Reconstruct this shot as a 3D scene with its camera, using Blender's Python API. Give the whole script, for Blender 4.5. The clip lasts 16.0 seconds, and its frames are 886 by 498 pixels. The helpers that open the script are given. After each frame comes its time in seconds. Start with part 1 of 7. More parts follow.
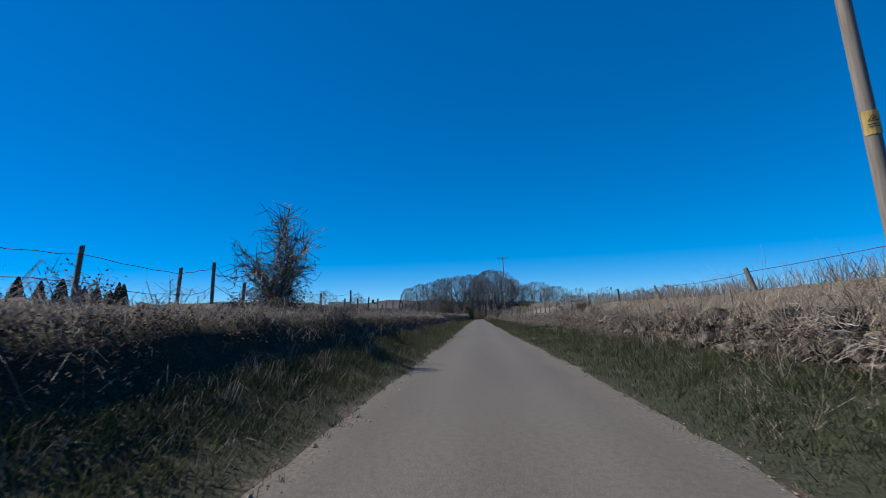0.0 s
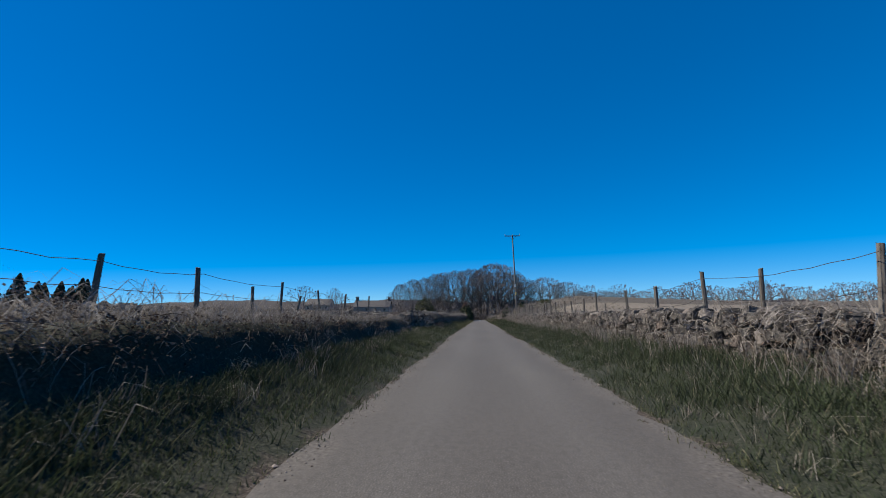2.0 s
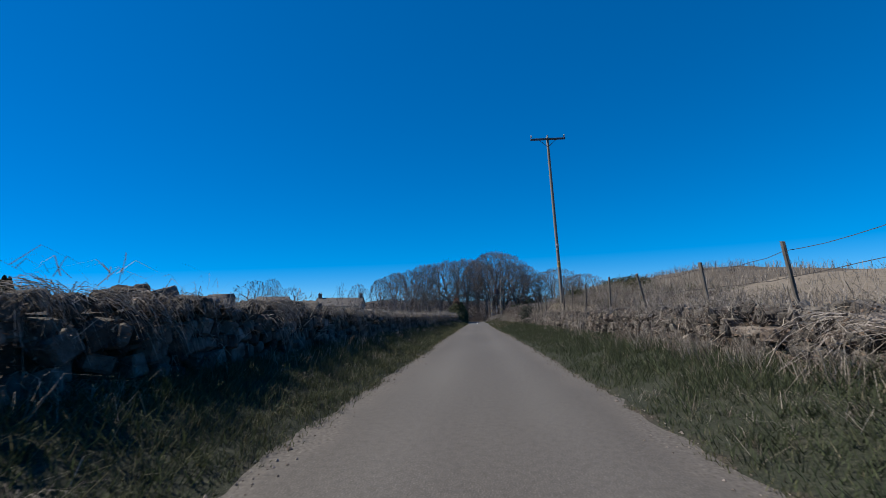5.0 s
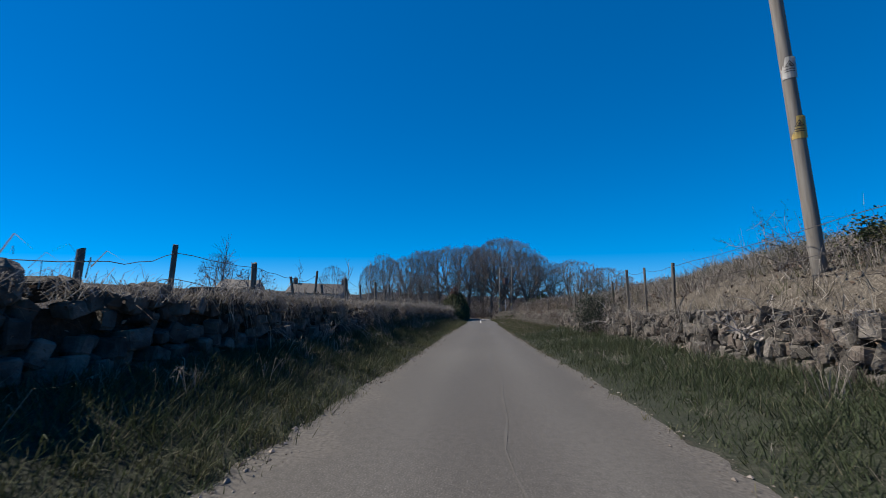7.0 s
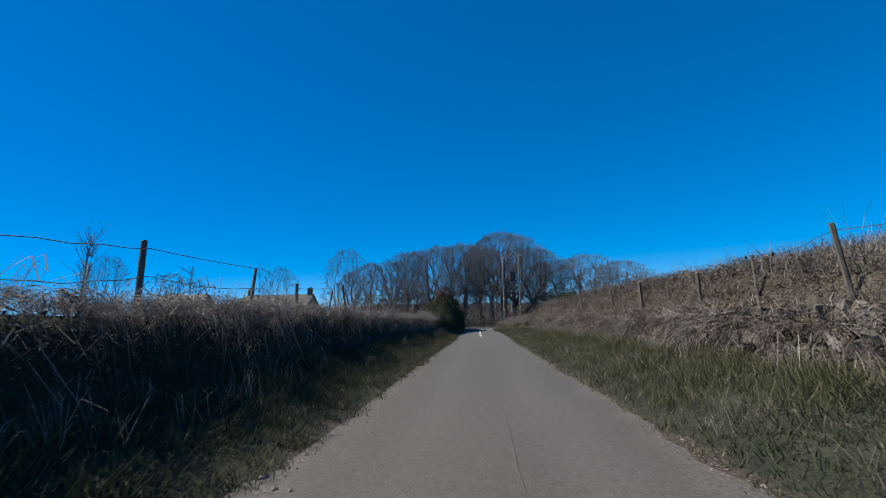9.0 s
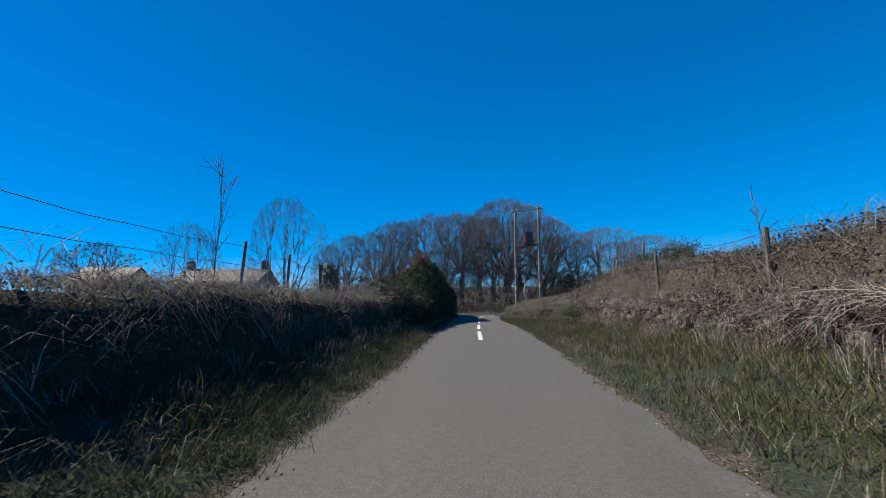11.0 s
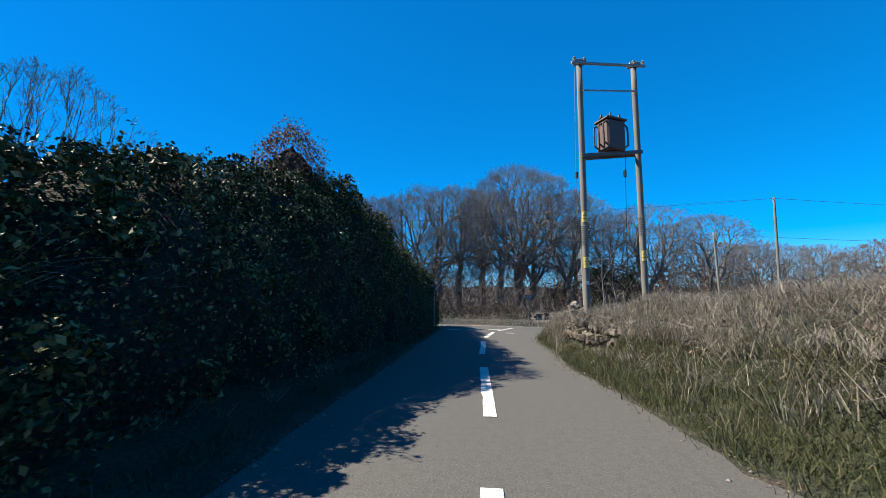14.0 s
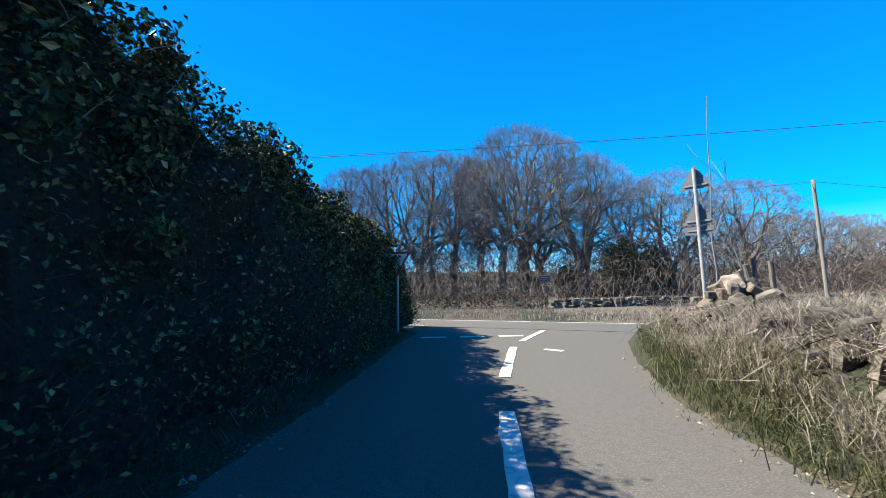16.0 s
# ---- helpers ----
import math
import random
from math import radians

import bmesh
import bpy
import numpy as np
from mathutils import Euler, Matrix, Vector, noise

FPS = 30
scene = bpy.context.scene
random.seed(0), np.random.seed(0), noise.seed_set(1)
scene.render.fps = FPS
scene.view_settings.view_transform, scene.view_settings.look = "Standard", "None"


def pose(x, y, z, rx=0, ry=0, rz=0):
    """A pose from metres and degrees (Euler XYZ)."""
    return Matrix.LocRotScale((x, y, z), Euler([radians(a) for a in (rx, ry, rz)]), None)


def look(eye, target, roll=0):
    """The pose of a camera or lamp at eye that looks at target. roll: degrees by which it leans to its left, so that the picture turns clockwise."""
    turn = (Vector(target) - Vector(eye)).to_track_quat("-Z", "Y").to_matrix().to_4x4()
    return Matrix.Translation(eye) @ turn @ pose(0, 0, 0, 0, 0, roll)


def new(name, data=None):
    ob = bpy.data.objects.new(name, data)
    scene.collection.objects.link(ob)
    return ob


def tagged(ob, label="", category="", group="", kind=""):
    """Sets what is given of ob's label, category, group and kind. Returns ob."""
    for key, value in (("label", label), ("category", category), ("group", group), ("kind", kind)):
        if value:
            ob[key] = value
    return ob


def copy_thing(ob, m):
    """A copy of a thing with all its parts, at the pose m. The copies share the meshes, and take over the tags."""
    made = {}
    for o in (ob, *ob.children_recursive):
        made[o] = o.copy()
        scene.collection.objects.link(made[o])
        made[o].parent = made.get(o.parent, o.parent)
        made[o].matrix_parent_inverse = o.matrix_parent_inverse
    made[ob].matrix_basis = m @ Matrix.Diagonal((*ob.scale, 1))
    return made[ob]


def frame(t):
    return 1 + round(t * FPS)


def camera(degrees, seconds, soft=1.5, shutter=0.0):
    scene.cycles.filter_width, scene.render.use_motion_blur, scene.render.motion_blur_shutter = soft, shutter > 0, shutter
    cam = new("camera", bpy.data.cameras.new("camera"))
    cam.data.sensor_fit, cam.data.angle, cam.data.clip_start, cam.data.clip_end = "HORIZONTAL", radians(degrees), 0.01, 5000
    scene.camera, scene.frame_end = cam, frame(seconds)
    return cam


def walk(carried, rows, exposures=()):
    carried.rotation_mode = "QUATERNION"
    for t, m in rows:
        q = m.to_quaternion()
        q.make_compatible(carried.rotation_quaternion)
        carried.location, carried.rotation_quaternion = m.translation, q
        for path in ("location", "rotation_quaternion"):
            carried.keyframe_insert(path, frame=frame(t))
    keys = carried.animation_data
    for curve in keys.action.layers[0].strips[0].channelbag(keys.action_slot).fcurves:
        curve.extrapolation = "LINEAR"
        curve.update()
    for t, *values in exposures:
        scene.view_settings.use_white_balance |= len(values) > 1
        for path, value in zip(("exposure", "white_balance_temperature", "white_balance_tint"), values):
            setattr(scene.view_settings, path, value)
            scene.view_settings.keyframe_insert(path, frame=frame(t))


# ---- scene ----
cam = camera(99.14, 16.0, 0.8, 0.05)
PATH = [  # seconds, x, y, z, heading, tilt, roll
    (0, -0.400, -7.459, 1.207, 5.27, 10.09, -0.06),
    (0.5, -0.371, -1.870, 1.198, 5.47, 10.99, 0.17),
    (1, -0.347, 3.651, 1.179, 5.65, 10.00, 1.42),
    (1.5, -0.416, 9.079, 1.216, 5.39, 9.80, 0.29),
    (2, -0.345, 14.265, 1.203, 5.41, 10.07, 0.14),
    (2.5, -0.280, 19.389, 1.199, 5.16, 8.94, 0.45),
    (3, -0.223, 24.509, 1.189, 4.99, 9.02, 0.96),
    (3.5, -0.286, 29.711, 1.196, 4.79, 9.93, 1.25),
    (4, -0.305, 35.015, 1.208, 4.67, 10.34, 0.10),
    (4.2, -0.310, 37.130, 1.204, 4.73, 10.21, -0.29),
    (6.3, -0.215, 57.854, 1.199, 5.38, 10.19, -0.23),
    (6.5, -0.232, 59.449, 1.189, 5.72, 10.42, -0.28),
    (7, -0.324, 63.322, 1.214, 5.76, 9.34, 1.85),
    (7.5, -0.343, 67.327, 1.192, 5.75, 10.78, 1.12),
    (8, -0.371, 71.436, 1.190, 5.56, 10.97, 0.93),
    (8.5, -0.464, 75.636, 1.203, 5.29, 10.34, -0.34),
    (9, -0.313, 79.998, 1.217, 5.04, 10.74, -1.05),
    (9.2, -0.291, 81.738, 1.203, 4.87, 10.92, -0.11),
    (11.3, -0.242, 98.125, 1.199, 5.15, 8.10, -0.37),
    (11.5, -0.241, 99.467, 1.201, 5.17, 8.11, -0.60),
    (12, -0.271, 102.785, 1.203, 5.03, 8.12, -0.99),
    (12.5, -0.192, 106.113, 1.210, 5.42, 9.34, -0.46),
    (13, -0.278, 109.423, 1.194, 5.43, 9.23, 0.07),
    (13.5, -0.312, 112.567, 1.229, 5.33, 8.59, -0.09),
    (14, -0.237, 115.396, 1.211, 5.42, 8.21, 0.12),
    (14.5, -0.220, 118.054, 1.233, 5.36, 7.38, -0.22),
    (15, -0.221, 120.301, 1.215, 5.39, 6.92, -1.08),
    (15.5, -0.279, 122.297, 1.186, 5.30, 7.78, -1.07),
    (16, -0.346, 124.139, 1.163, 5.01, 6.16, -1.10),
]
# heading to the left of +y, tilt above the horizon, roll as in look()
def pose_of(x, y, z, yaw, tilt, roll):
    return pose(x, y, z, 90 + tilt, 0, yaw) @ pose(0, 0, 0, 0, 0, roll)


walk(cam, [(t, pose_of(*v)) for t, *v in PATH], [(0, 0.62, 6500, 9), (4.0, 0.6, 6500, 9), (9.0, 0.73, 6550, 7), (11.5, 0.9, 6600, 6), (12.5, 1.0, 6650, 6), (13.5, 1.14, 6750, 5), (14.5, 1.58, 6950, 4), (15.2, 1.8, 6950, 4), (16.0, 1.92, 6900, 4)])

# ---------------------------------------------------------------- world and sun
SUN_ELEV, SUN_YAW = radians(45.8), radians(-84.0)
world = bpy.data.worlds.new("sky")
scene.world = world
world.use_nodes = True
wn, wl = world.node_tree.nodes, world.node_tree.links
sky = wn.new("ShaderNodeTexSky")
sky.sky_type, sky.sun_disc = "NISHITA", False
sky.sun_elevation, sky.sun_rotation = SUN_ELEV, SUN_YAW
sky.altitude, sky.air_density, sky.dust_density, sky.ozone_density = 200.0, 1.0, 0.0, 4.0
hsv = wn.new("ShaderNodeHueSaturation")
hsv.inputs["Saturation"].default_value = 1.58
hsv.inputs["Hue"].default_value = 0.504
hsv.inputs["Value"].default_value = 1.12
# clear, even sky: little change round the compass, and the horizon is read a little above it
wtc, wadd, wnorm = wn.new("ShaderNodeTexCoord"), wn.new("ShaderNodeVectorMath"), wn.new("ShaderNodeVectorMath")
wnorm.operation = "NORMALIZE"
wadd.operation = "MULTIPLY_ADD"
wadd.inputs[1].default_value, wadd.inputs[2].default_value = (0.68, 1, 1), (0.22, 0, 0.058)
wl.new(wtc.outputs["Generated"], wadd.inputs[0])
wl.new(wadd.outputs[0], wnorm.inputs[0])
wl.new(wnorm.outputs[0], sky.inputs["Vector"])
wl.new(sky.outputs[0], hsv.inputs["Color"])
wl.new(hsv.outputs[0], wn["Background"].inputs[0])
wn["Background"].inputs[1].default_value = 0.085

sun = new("sun", bpy.data.lights.new("sun", "SUN"))
sun.data.energy, sun.data.angle, sun.data.color = 5.0, radians(0.5), (1.0, 0.90, 0.77)
to_sun = Vector((math.sin(SUN_YAW) * math.cos(SUN_ELEV), math.cos(SUN_YAW) * math.cos(SUN_ELEV), math.sin(SUN_ELEV)))
sun.matrix_world = look(to_sun * 50, (0, 0, 0))

# ---------------------------------------------------------------- materials


def material(name, build, rough=0.9, metal=0.0, spec=0.3):
    m = bpy.data.materials.new(name)
    m.use_nodes = True
    n, l = m.node_tree.nodes, m.node_tree.links
    b = n["Principled BSDF"]
    b.inputs["Roughness"].default_value = rough
    b.inputs["Metallic"].default_value = metal
    b.inputs["Specular IOR Level"].default_value = spec
    build(n, l, b)
    return m


def world_noise(n, l, scale, detail=5.0, stretch=(1, 1, 1)):
    g = n.new("ShaderNodeNewGeometry")
    mp = n.new("ShaderNodeMapping")
    mp.inputs["Scale"].default_value = stretch
    l.new(g.outputs["Position"], mp.inputs["Vector"])
    t = n.new("ShaderNodeTexNoise")
    t.inputs["Scale"].default_value, t.inputs["Detail"].default_value = scale, detail
    l.new(mp.outputs[0], t.inputs["Vector"])
    return t.outputs["Fac"]


def ramp(n, l, fac, stops):
    r = n.new("ShaderNodeValToRGB")
    while len(r.color_ramp.elements) < len(stops):
        r.color_ramp.elements.new(0.5)
    for e, (p, c) in zip(r.color_ramp.elements, stops):
        e.position, e.color = p, (*c, 1)
    l.new(fac, r.inputs[0])
    return r.outputs[0]


def mix(n, l, fac, a, b, how="MIX"):
    m = n.new("ShaderNodeMix")
    m.data_type, m.blend_type = "RGBA", how
    if isinstance(fac, float):
        m.inputs["Factor"].default_value = fac
    else:
        l.new(fac, m.inputs["Factor"])
    for sock, v in ((m.inputs["A"], a), (m.inputs["B"], b)):
        if isinstance(v, tuple):
            sock.default_value = (*v, 1)
        else:
            l.new(v, sock)
    return m.outputs["Result"]


def bump(n, l, b, fac, strength=0.4, dist=0.02):
    k = n.new("ShaderNodeBump")
    k.inputs["Strength"].default_value, k.inputs["Distance"].default_value = strength, dist
    l.new(fac, k.inputs["Height"])
    l.new(k.outputs[0], b.inputs["Normal"])


def two_scale(name, stops, fine_stops, scale=1.2, fine=30.0, amount=0.45, rough=0.9, relief=0.4, dist=0.02, spec=0.3, metal=0.0, stretch=(1, 1, 1)):
    def build(n, l, b):
        big = ramp(n, l, world_noise(n, l, scale, 6, stretch), stops)
        f = world_noise(n, l, fine, 6, stretch)
        small = ramp(n, l, f, fine_stops)
        l.new(mix(n, l, amount, big, small), b.inputs["Base Color"])
        bump(n, l, b, f, relief, dist)
    return material(name, build, rough, metal, spec)


def island(name, stops, rough=0.8, thin=0.0, large=None, spec=0.25):
    """Colour per loose piece, with a slow drift over the place."""
    def build(n, l, b):
        g = n.new("ShaderNodeNewGeometry")
        col = ramp(n, l, g.outputs["Random Per Island"], stops)
        if large:
            col = mix(n, l, world_noise(n, l, large[0], 3), col, mix(n, l, large[2], col, large[1]))
        l.new(col, b.inputs["Base Color"])
        if thin:
            tr = n.new("ShaderNodeBsdfTranslucent")
            l.new(col, tr.inputs[0])
            ms = n.new("ShaderNodeMixShader")
            ms.inputs[0].default_value = thin
            l.new(b.outputs[0], ms.inputs[1])
            l.new(tr.outputs[0], ms.inputs[2])
            l.new(ms.outputs[0], n["Material Output"].inputs[0])
    return material(name, build, rough, 0.0, spec)


def object_random(name, stops, scale=6.0, rough=0.95, relief=0.7, dark=(0.05, 0.045, 0.04)):
    def build(n, l, b):
        o = n.new("ShaderNodeObjectInfo")
        col = ramp(n, l, o.outputs["Random"], stops)
        f = world_noise(n, l, scale, 8)
        spots = ramp(n, l, f, [(0.38, (0.25, 0.25, 0.25)), (0.55, (0.75, 0.75, 0.75)), (0.7, (1.1, 1.1, 1.05))])
        l.new(mix(n, l, 0.8, col, spots, "MULTIPLY"), b.inputs["Base Color"])
        bump(n, l, b, world_noise(n, l, scale * 4, 8), relief, 0.03)
    return material(name, build, rough, 0.0, 0.2)


def plain(name, c, c2=None, scale=8.0, rough=0.6, metal=0.0, relief=0.1, spec=0.4):
    c2 = c2 or tuple(v * 0.7 for v in c)
    return two_scale(name, [(0.35, c), (0.65, c2)], [(0.3, c2), (0.7, c)], scale, scale * 8, 0.4, rough, relief, 0.005, spec, metal)


def math_node(n, l, op, a, b=None, c=None):
    k = n.new("ShaderNodeMath")
    k.operation = op
    for s, v in zip(k.inputs, (a, b, c)):
        if v is None:
            continue
        if isinstance(v, (int, float)):
            s.default_value = v
        else:
            l.new(v, s)
    return k.outputs[0]


def span(n, l, v, lo, hi, to=(0.0, 1.0)):
    k = n.new("ShaderNodeMapRange")
    k.inputs["From Min"].default_value, k.inputs["From Max"].default_value = lo, hi
    k.inputs["To Min"].default_value, k.inputs["To Max"].default_value = to
    l.new(v, k.inputs[0])
    return k.outputs[0]


def place(n, l):
    g, s = n.new("ShaderNodeNewGeometry"), n.new("ShaderNodeSeparateXYZ")
    l.new(g.outputs["Position"], s.inputs[0])
    return s.outputs


def tarmac_build(n, l, b):
    at = place(n, l)
    big = ramp(n, l, world_noise(n, l, 0.5, 6, (1.0, 0.25, 1)), [(0.3, (0.067, 0.063, 0.059)), (0.52, (0.083, 0.078, 0.072)), (0.72, (0.098, 0.093, 0.085))])
    fine = world_noise(n, l, 70.0, 4)
    chips = ramp(n, l, fine, [(0.34, (0.019, 0.018, 0.017)), (0.48, (0.063, 0.06, 0.056)), (0.56, (0.089, 0.084, 0.079)), (0.68, (0.22, 0.21, 0.195))])
    col = mix(n, l, 0.35, big, chips)
    mott = ramp(n, l, world_noise(n, l, 14.0, 9), [(0.36, (0.78, 0.78, 0.77)), (0.5, (0.98, 0.98, 0.98)), (0.64, (1.12, 1.12, 1.11))])
    col = mix(n, l, 0.6, col, mott, "MULTIPLY")
    # two paler wheel tracks, with a darker crown between them
    off = math_node(n, l, "ABSOLUTE", math_node(n, l, "SUBTRACT", math_node(n, l, "ABSOLUTE", math_node(n, l, "ADD", at["X"], 0.18)), 0.82))
    tracks = span(n, l, math_node(n, l, "MULTIPLY_ADD", world_noise(n, l, 0.9, 4, (1, 0.15, 1)), 0.35, off), 0.25, 0.75)
    col = mix(n, l, tracks, col, mix(n, l, 0.8, col, (0.86, 0.85, 0.84), "MULTIPLY"))
    # dusty, broken margins along both sides of the lane
    side = math_node(n, l, "ABSOLUTE", math_node(n, l, "ADD", at["X"], 0.16))
    wob = math_node(n, l, "MULTIPLY_ADD", world_noise(n, l, 1.1, 8), 1.5, side)
    grit = ramp(n, l, world_noise(n, l, 26, 8), [(0.3, (0.045, 0.041, 0.037)), (0.48, (0.078, 0.072, 0.065)), (0.62, (0.098, 0.09, 0.082)), (0.76, (0.15, 0.14, 0.127))])
    near = math_node(n, l, "MULTIPLY", span(n, l, wob, 2.25, 2.5), span(n, l, at["Y"], 133.0, 129.0))
    col = mix(n, l, near, col, grit)
    # greyer, newer surface near the junction
    fresh = span(n, l, at["Y"], 92.0, 104.0, (0.0, 0.8))
    col = mix(n, l, fresh, col, mix(n, l, 0.3, mix(n, l, 0.6, (0.07, 0.07, 0.071), mott, "MULTIPLY"), chips))
    l.new(col, b.inputs["Base Color"])
    bump(n, l, b, fine, 0.4, 0.006)


TARMAC = material("tarmac", tarmac_build, 0.85, 0.0, 0.35)
PATCH = two_scale("tarmac_repair", [(0.3, (0.037, 0.036, 0.034)), (0.7, (0.058, 0.055, 0.052))], [(0.3, (0.019, 0.019, 0.019)), (0.7, (0.09, 0.084, 0.077))], 2, 90, 0.4, 0.85, 0.5, 0.006)
SEAM = two_scale("bitumen_seam", [(0.3, (0.065, 0.061, 0.055)), (0.7, (0.089, 0.084, 0.076))], [(0.3, (0.043, 0.041, 0.039)), (0.7, (0.121, 0.113, 0.104))], 2, 60, 0.4, 0.8, 0.4, 0.005)
PAINT = two_scale("road_paint", [(0.3, (0.42, 0.42, 0.41)), (0.7, (0.53, 0.53, 0.52))], [(0.36, (0.15, 0.142, 0.136)), (0.46, (0.51, 0.51, 0.50)), (0.8, (0.54, 0.54, 0.53))], 3, 18, 0.5, 0.7, 0.3, 0.004)


def turf_build(n, l, b):
    at = place(n, l)
    fine = world_noise(n, l, 34.0, 8)
    mid = world_noise(n, l, 3.4, 7)
    green = mix(n, l, 0.55, ramp(n, l, mid, [(0.3, (0.011, 0.015, 0.009)), (0.55, (0.021, 0.026, 0.015)), (0.72, (0.045, 0.043, 0.031))]), ramp(n, l, fine, [(0.34, (0.008, 0.01, 0.006)), (0.52, (0.022, 0.027, 0.017)), (0.7, (0.06, 0.058, 0.044))]))
    straw = mix(n, l, 0.55, ramp(n, l, mid, [(0.3, (0.041, 0.033, 0.025)), (0.5, (0.073, 0.064, 0.053)), (0.7, (0.129, 0.113, 0.095))]), ramp(n, l, fine, [(0.34, (0.018, 0.014, 0.011)), (0.52, (0.073, 0.064, 0.053)), (0.7, (0.195, 0.174, 0.146))]))
    side = math_node(n, l, "ABSOLUTE", math_node(n, l, "ADD", at["X"], 0.4))
    far = span(n, l, math_node(n, l, "MULTIPLY_ADD", world_noise(n, l, 0.8, 4), 1.2, side), 4.9, 5.6)
    # the field gap in the left wall is grown over green
    open_ = math_node(n, l, "MAXIMUM", span(n, l, math_node(n, l, "ABSOLUTE", math_node(n, l, "SUBTRACT", at["Y"], 34.5)), 1.4, 2.0), span(n, l, at["X"], -6.6, -7.2))
    col = mix(n, l, math_node(n, l, "MULTIPLY", far, math_node(n, l, "MAXIMUM", open_, span(n, l, at["X"], -1.0, 1.0))), green, straw)
    # brown litter under the brambles of the overgrown bank
    under = math_node(n, l, "MULTIPLY", math_node(n, l, "MULTIPLY", span(n, l, at["Y"], 82.0, 88.0), span(n, l, at["Y"], 116.0, 112.0)), span(n, l, at["X"], 3.6, 4.4))
    litter = ramp(n, l, fine, [(0.34, (0.016, 0.013, 0.01)), (0.52, (0.045, 0.036, 0.029)), (0.7, (0.105, 0.087, 0.07))])
    col = mix(n, l, under, col, litter)
    # trodden earth right beside the tarmac
    edge = math_node(n, l, "MULTIPLY_ADD", world_noise(n, l, 2.2, 7), 1.1, math_node(n, l, "ABSOLUTE", math_node(n, l, "ADD", at["X"], 0.16)))
    earth = ramp(n, l, fine, [(0.34, (0.018, 0.014, 0.011)), (0.52, (0.05, 0.04, 0.033)), (0.7, (0.119, 0.1, 0.08))])
    col = mix(n, l, span(n, l, edge, 2.34, 2.55), earth, col)
    l.new(col, b.inputs["Base Color"])
    bump(n, l, b, fine, 0.4, 0.03)


SOIL = material("turf", turf_build, 1.0)  # green on the verges, dead thatch beyond the walls
# packed earth in the walls; in bushes a dark stand-in for inner shade
EARTH_SHADE = two_scale("dark_earth_and_shade", [(0.3, (0.018, 0.014, 0.012)), (0.7, (0.048, 0.036, 0.027))], [(0.3, (0.009, 0.007, 0.006)), (0.7, (0.06, 0.048, 0.036))], 2, 20, 0.5, 1.0, 0.9, 0.05)
# near-black: the shade inside the hedge is put into this colour
HEDGESHADE = two_scale("hedge_inner_shade", [(0.3, (0.01, 0.009, 0.008)), (0.7, (0.022, 0.019, 0.015))], [(0.3, (0.006, 0.005, 0.005)), (0.7, (0.03, 0.025, 0.02))], 2, 20, 0.5, 1.0, 0.9, 0.05)
PLOUGH = two_scale("ploughed_soil", [(0.3, (0.014, 0.011, 0.011)), (0.7, (0.026, 0.019, 0.017))], [(0.3, (0.007, 0.007, 0.006)), (0.7, (0.036, 0.028, 0.024))], 1.5, 12, 0.5, 1.0, 0.9, 0.06)
STUBBLE = two_scale("stubble", [(0.3, (0.121, 0.105, 0.084)), (0.7, (0.164, 0.143, 0.115))], [(0.3, (0.082, 0.07, 0.055)), (0.7, (0.21, 0.183, 0.148))], 0.15, 5, 0.5, 1.0, 0.5, 0.05)
GRAVEL = island("gravel", [(0.0, (0.075, 0.061, 0.054)), (0.5, (0.152, 0.133, 0.118)), (1.0, (0.25, 0.22, 0.20))], 0.95)
GREEN = island("green_grass", [(0.0, (0.013, 0.024, 0.011)), (0.5, (0.032, 0.052, 0.023)), (0.8, (0.053, 0.075, 0.035)), (0.94, (0.082, 0.09, 0.05)), (1.0, (0.18, 0.16, 0.118))], 0.75, 0.3, (0.9, (0.075, 0.074, 0.048), 0.4))
OLIVE = island("olive_grass", [(0.0, (0.02, 0.031, 0.012)), (0.45, (0.042, 0.055, 0.021)), (0.8, (0.072, 0.078, 0.034)), (1.0, (0.19, 0.17, 0.11))], 0.7, 0.2, (0.7, (0.1, 0.09, 0.052), 0.4))
DRY = island("dead_grass", [(0.0, (0.085, 0.073, 0.062)), (0.5, (0.215, 0.19, 0.165)), (1.0, (0.4, 0.375, 0.335))], 0.8, 0.25, (0.6, (0.087, 0.072, 0.06), 0.4))
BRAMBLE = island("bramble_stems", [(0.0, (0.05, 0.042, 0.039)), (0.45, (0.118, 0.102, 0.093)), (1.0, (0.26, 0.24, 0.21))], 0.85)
LITTER = island("dead_leaves", [(0.0, (0.036, 0.026, 0.022)), (0.6, (0.093, 0.069, 0.054)), (1.0, (0.21, 0.16, 0.123))], 0.9, 0.1)
# palest ivy tones stand for sunlit leaves, scattered at random
IVY = island("ivy_leaves", [(0.0, (0.009, 0.015, 0.006)), (0.5, (0.024, 0.035, 0.012)), (0.8, (0.083, 0.094, 0.038)), (0.94, (0.175, 0.172, 0.078)), (1.0, (0.27, 0.25, 0.14))], 0.6, 0.0, None, 0.15)
RUSSET = island("russet_leaves", [(0.0, (0.051, 0.021, 0.017)), (0.6, (0.111, 0.051, 0.038)), (1.0, (0.17, 0.102, 0.068))], 0.6, 0.2)
GORSE = island("gorse_green", [(0.0, (0.016, 0.026, 0.01)), (0.6, (0.036, 0.048, 0.016)), (1.0, (0.104, 0.096, 0.04))], 0.7, 0.1)
NEEDLE = island("conifer_green", [(0.0, (0.01, 0.02, 0.012)), (1.0, (0.03, 0.045, 0.025))], 0.8)
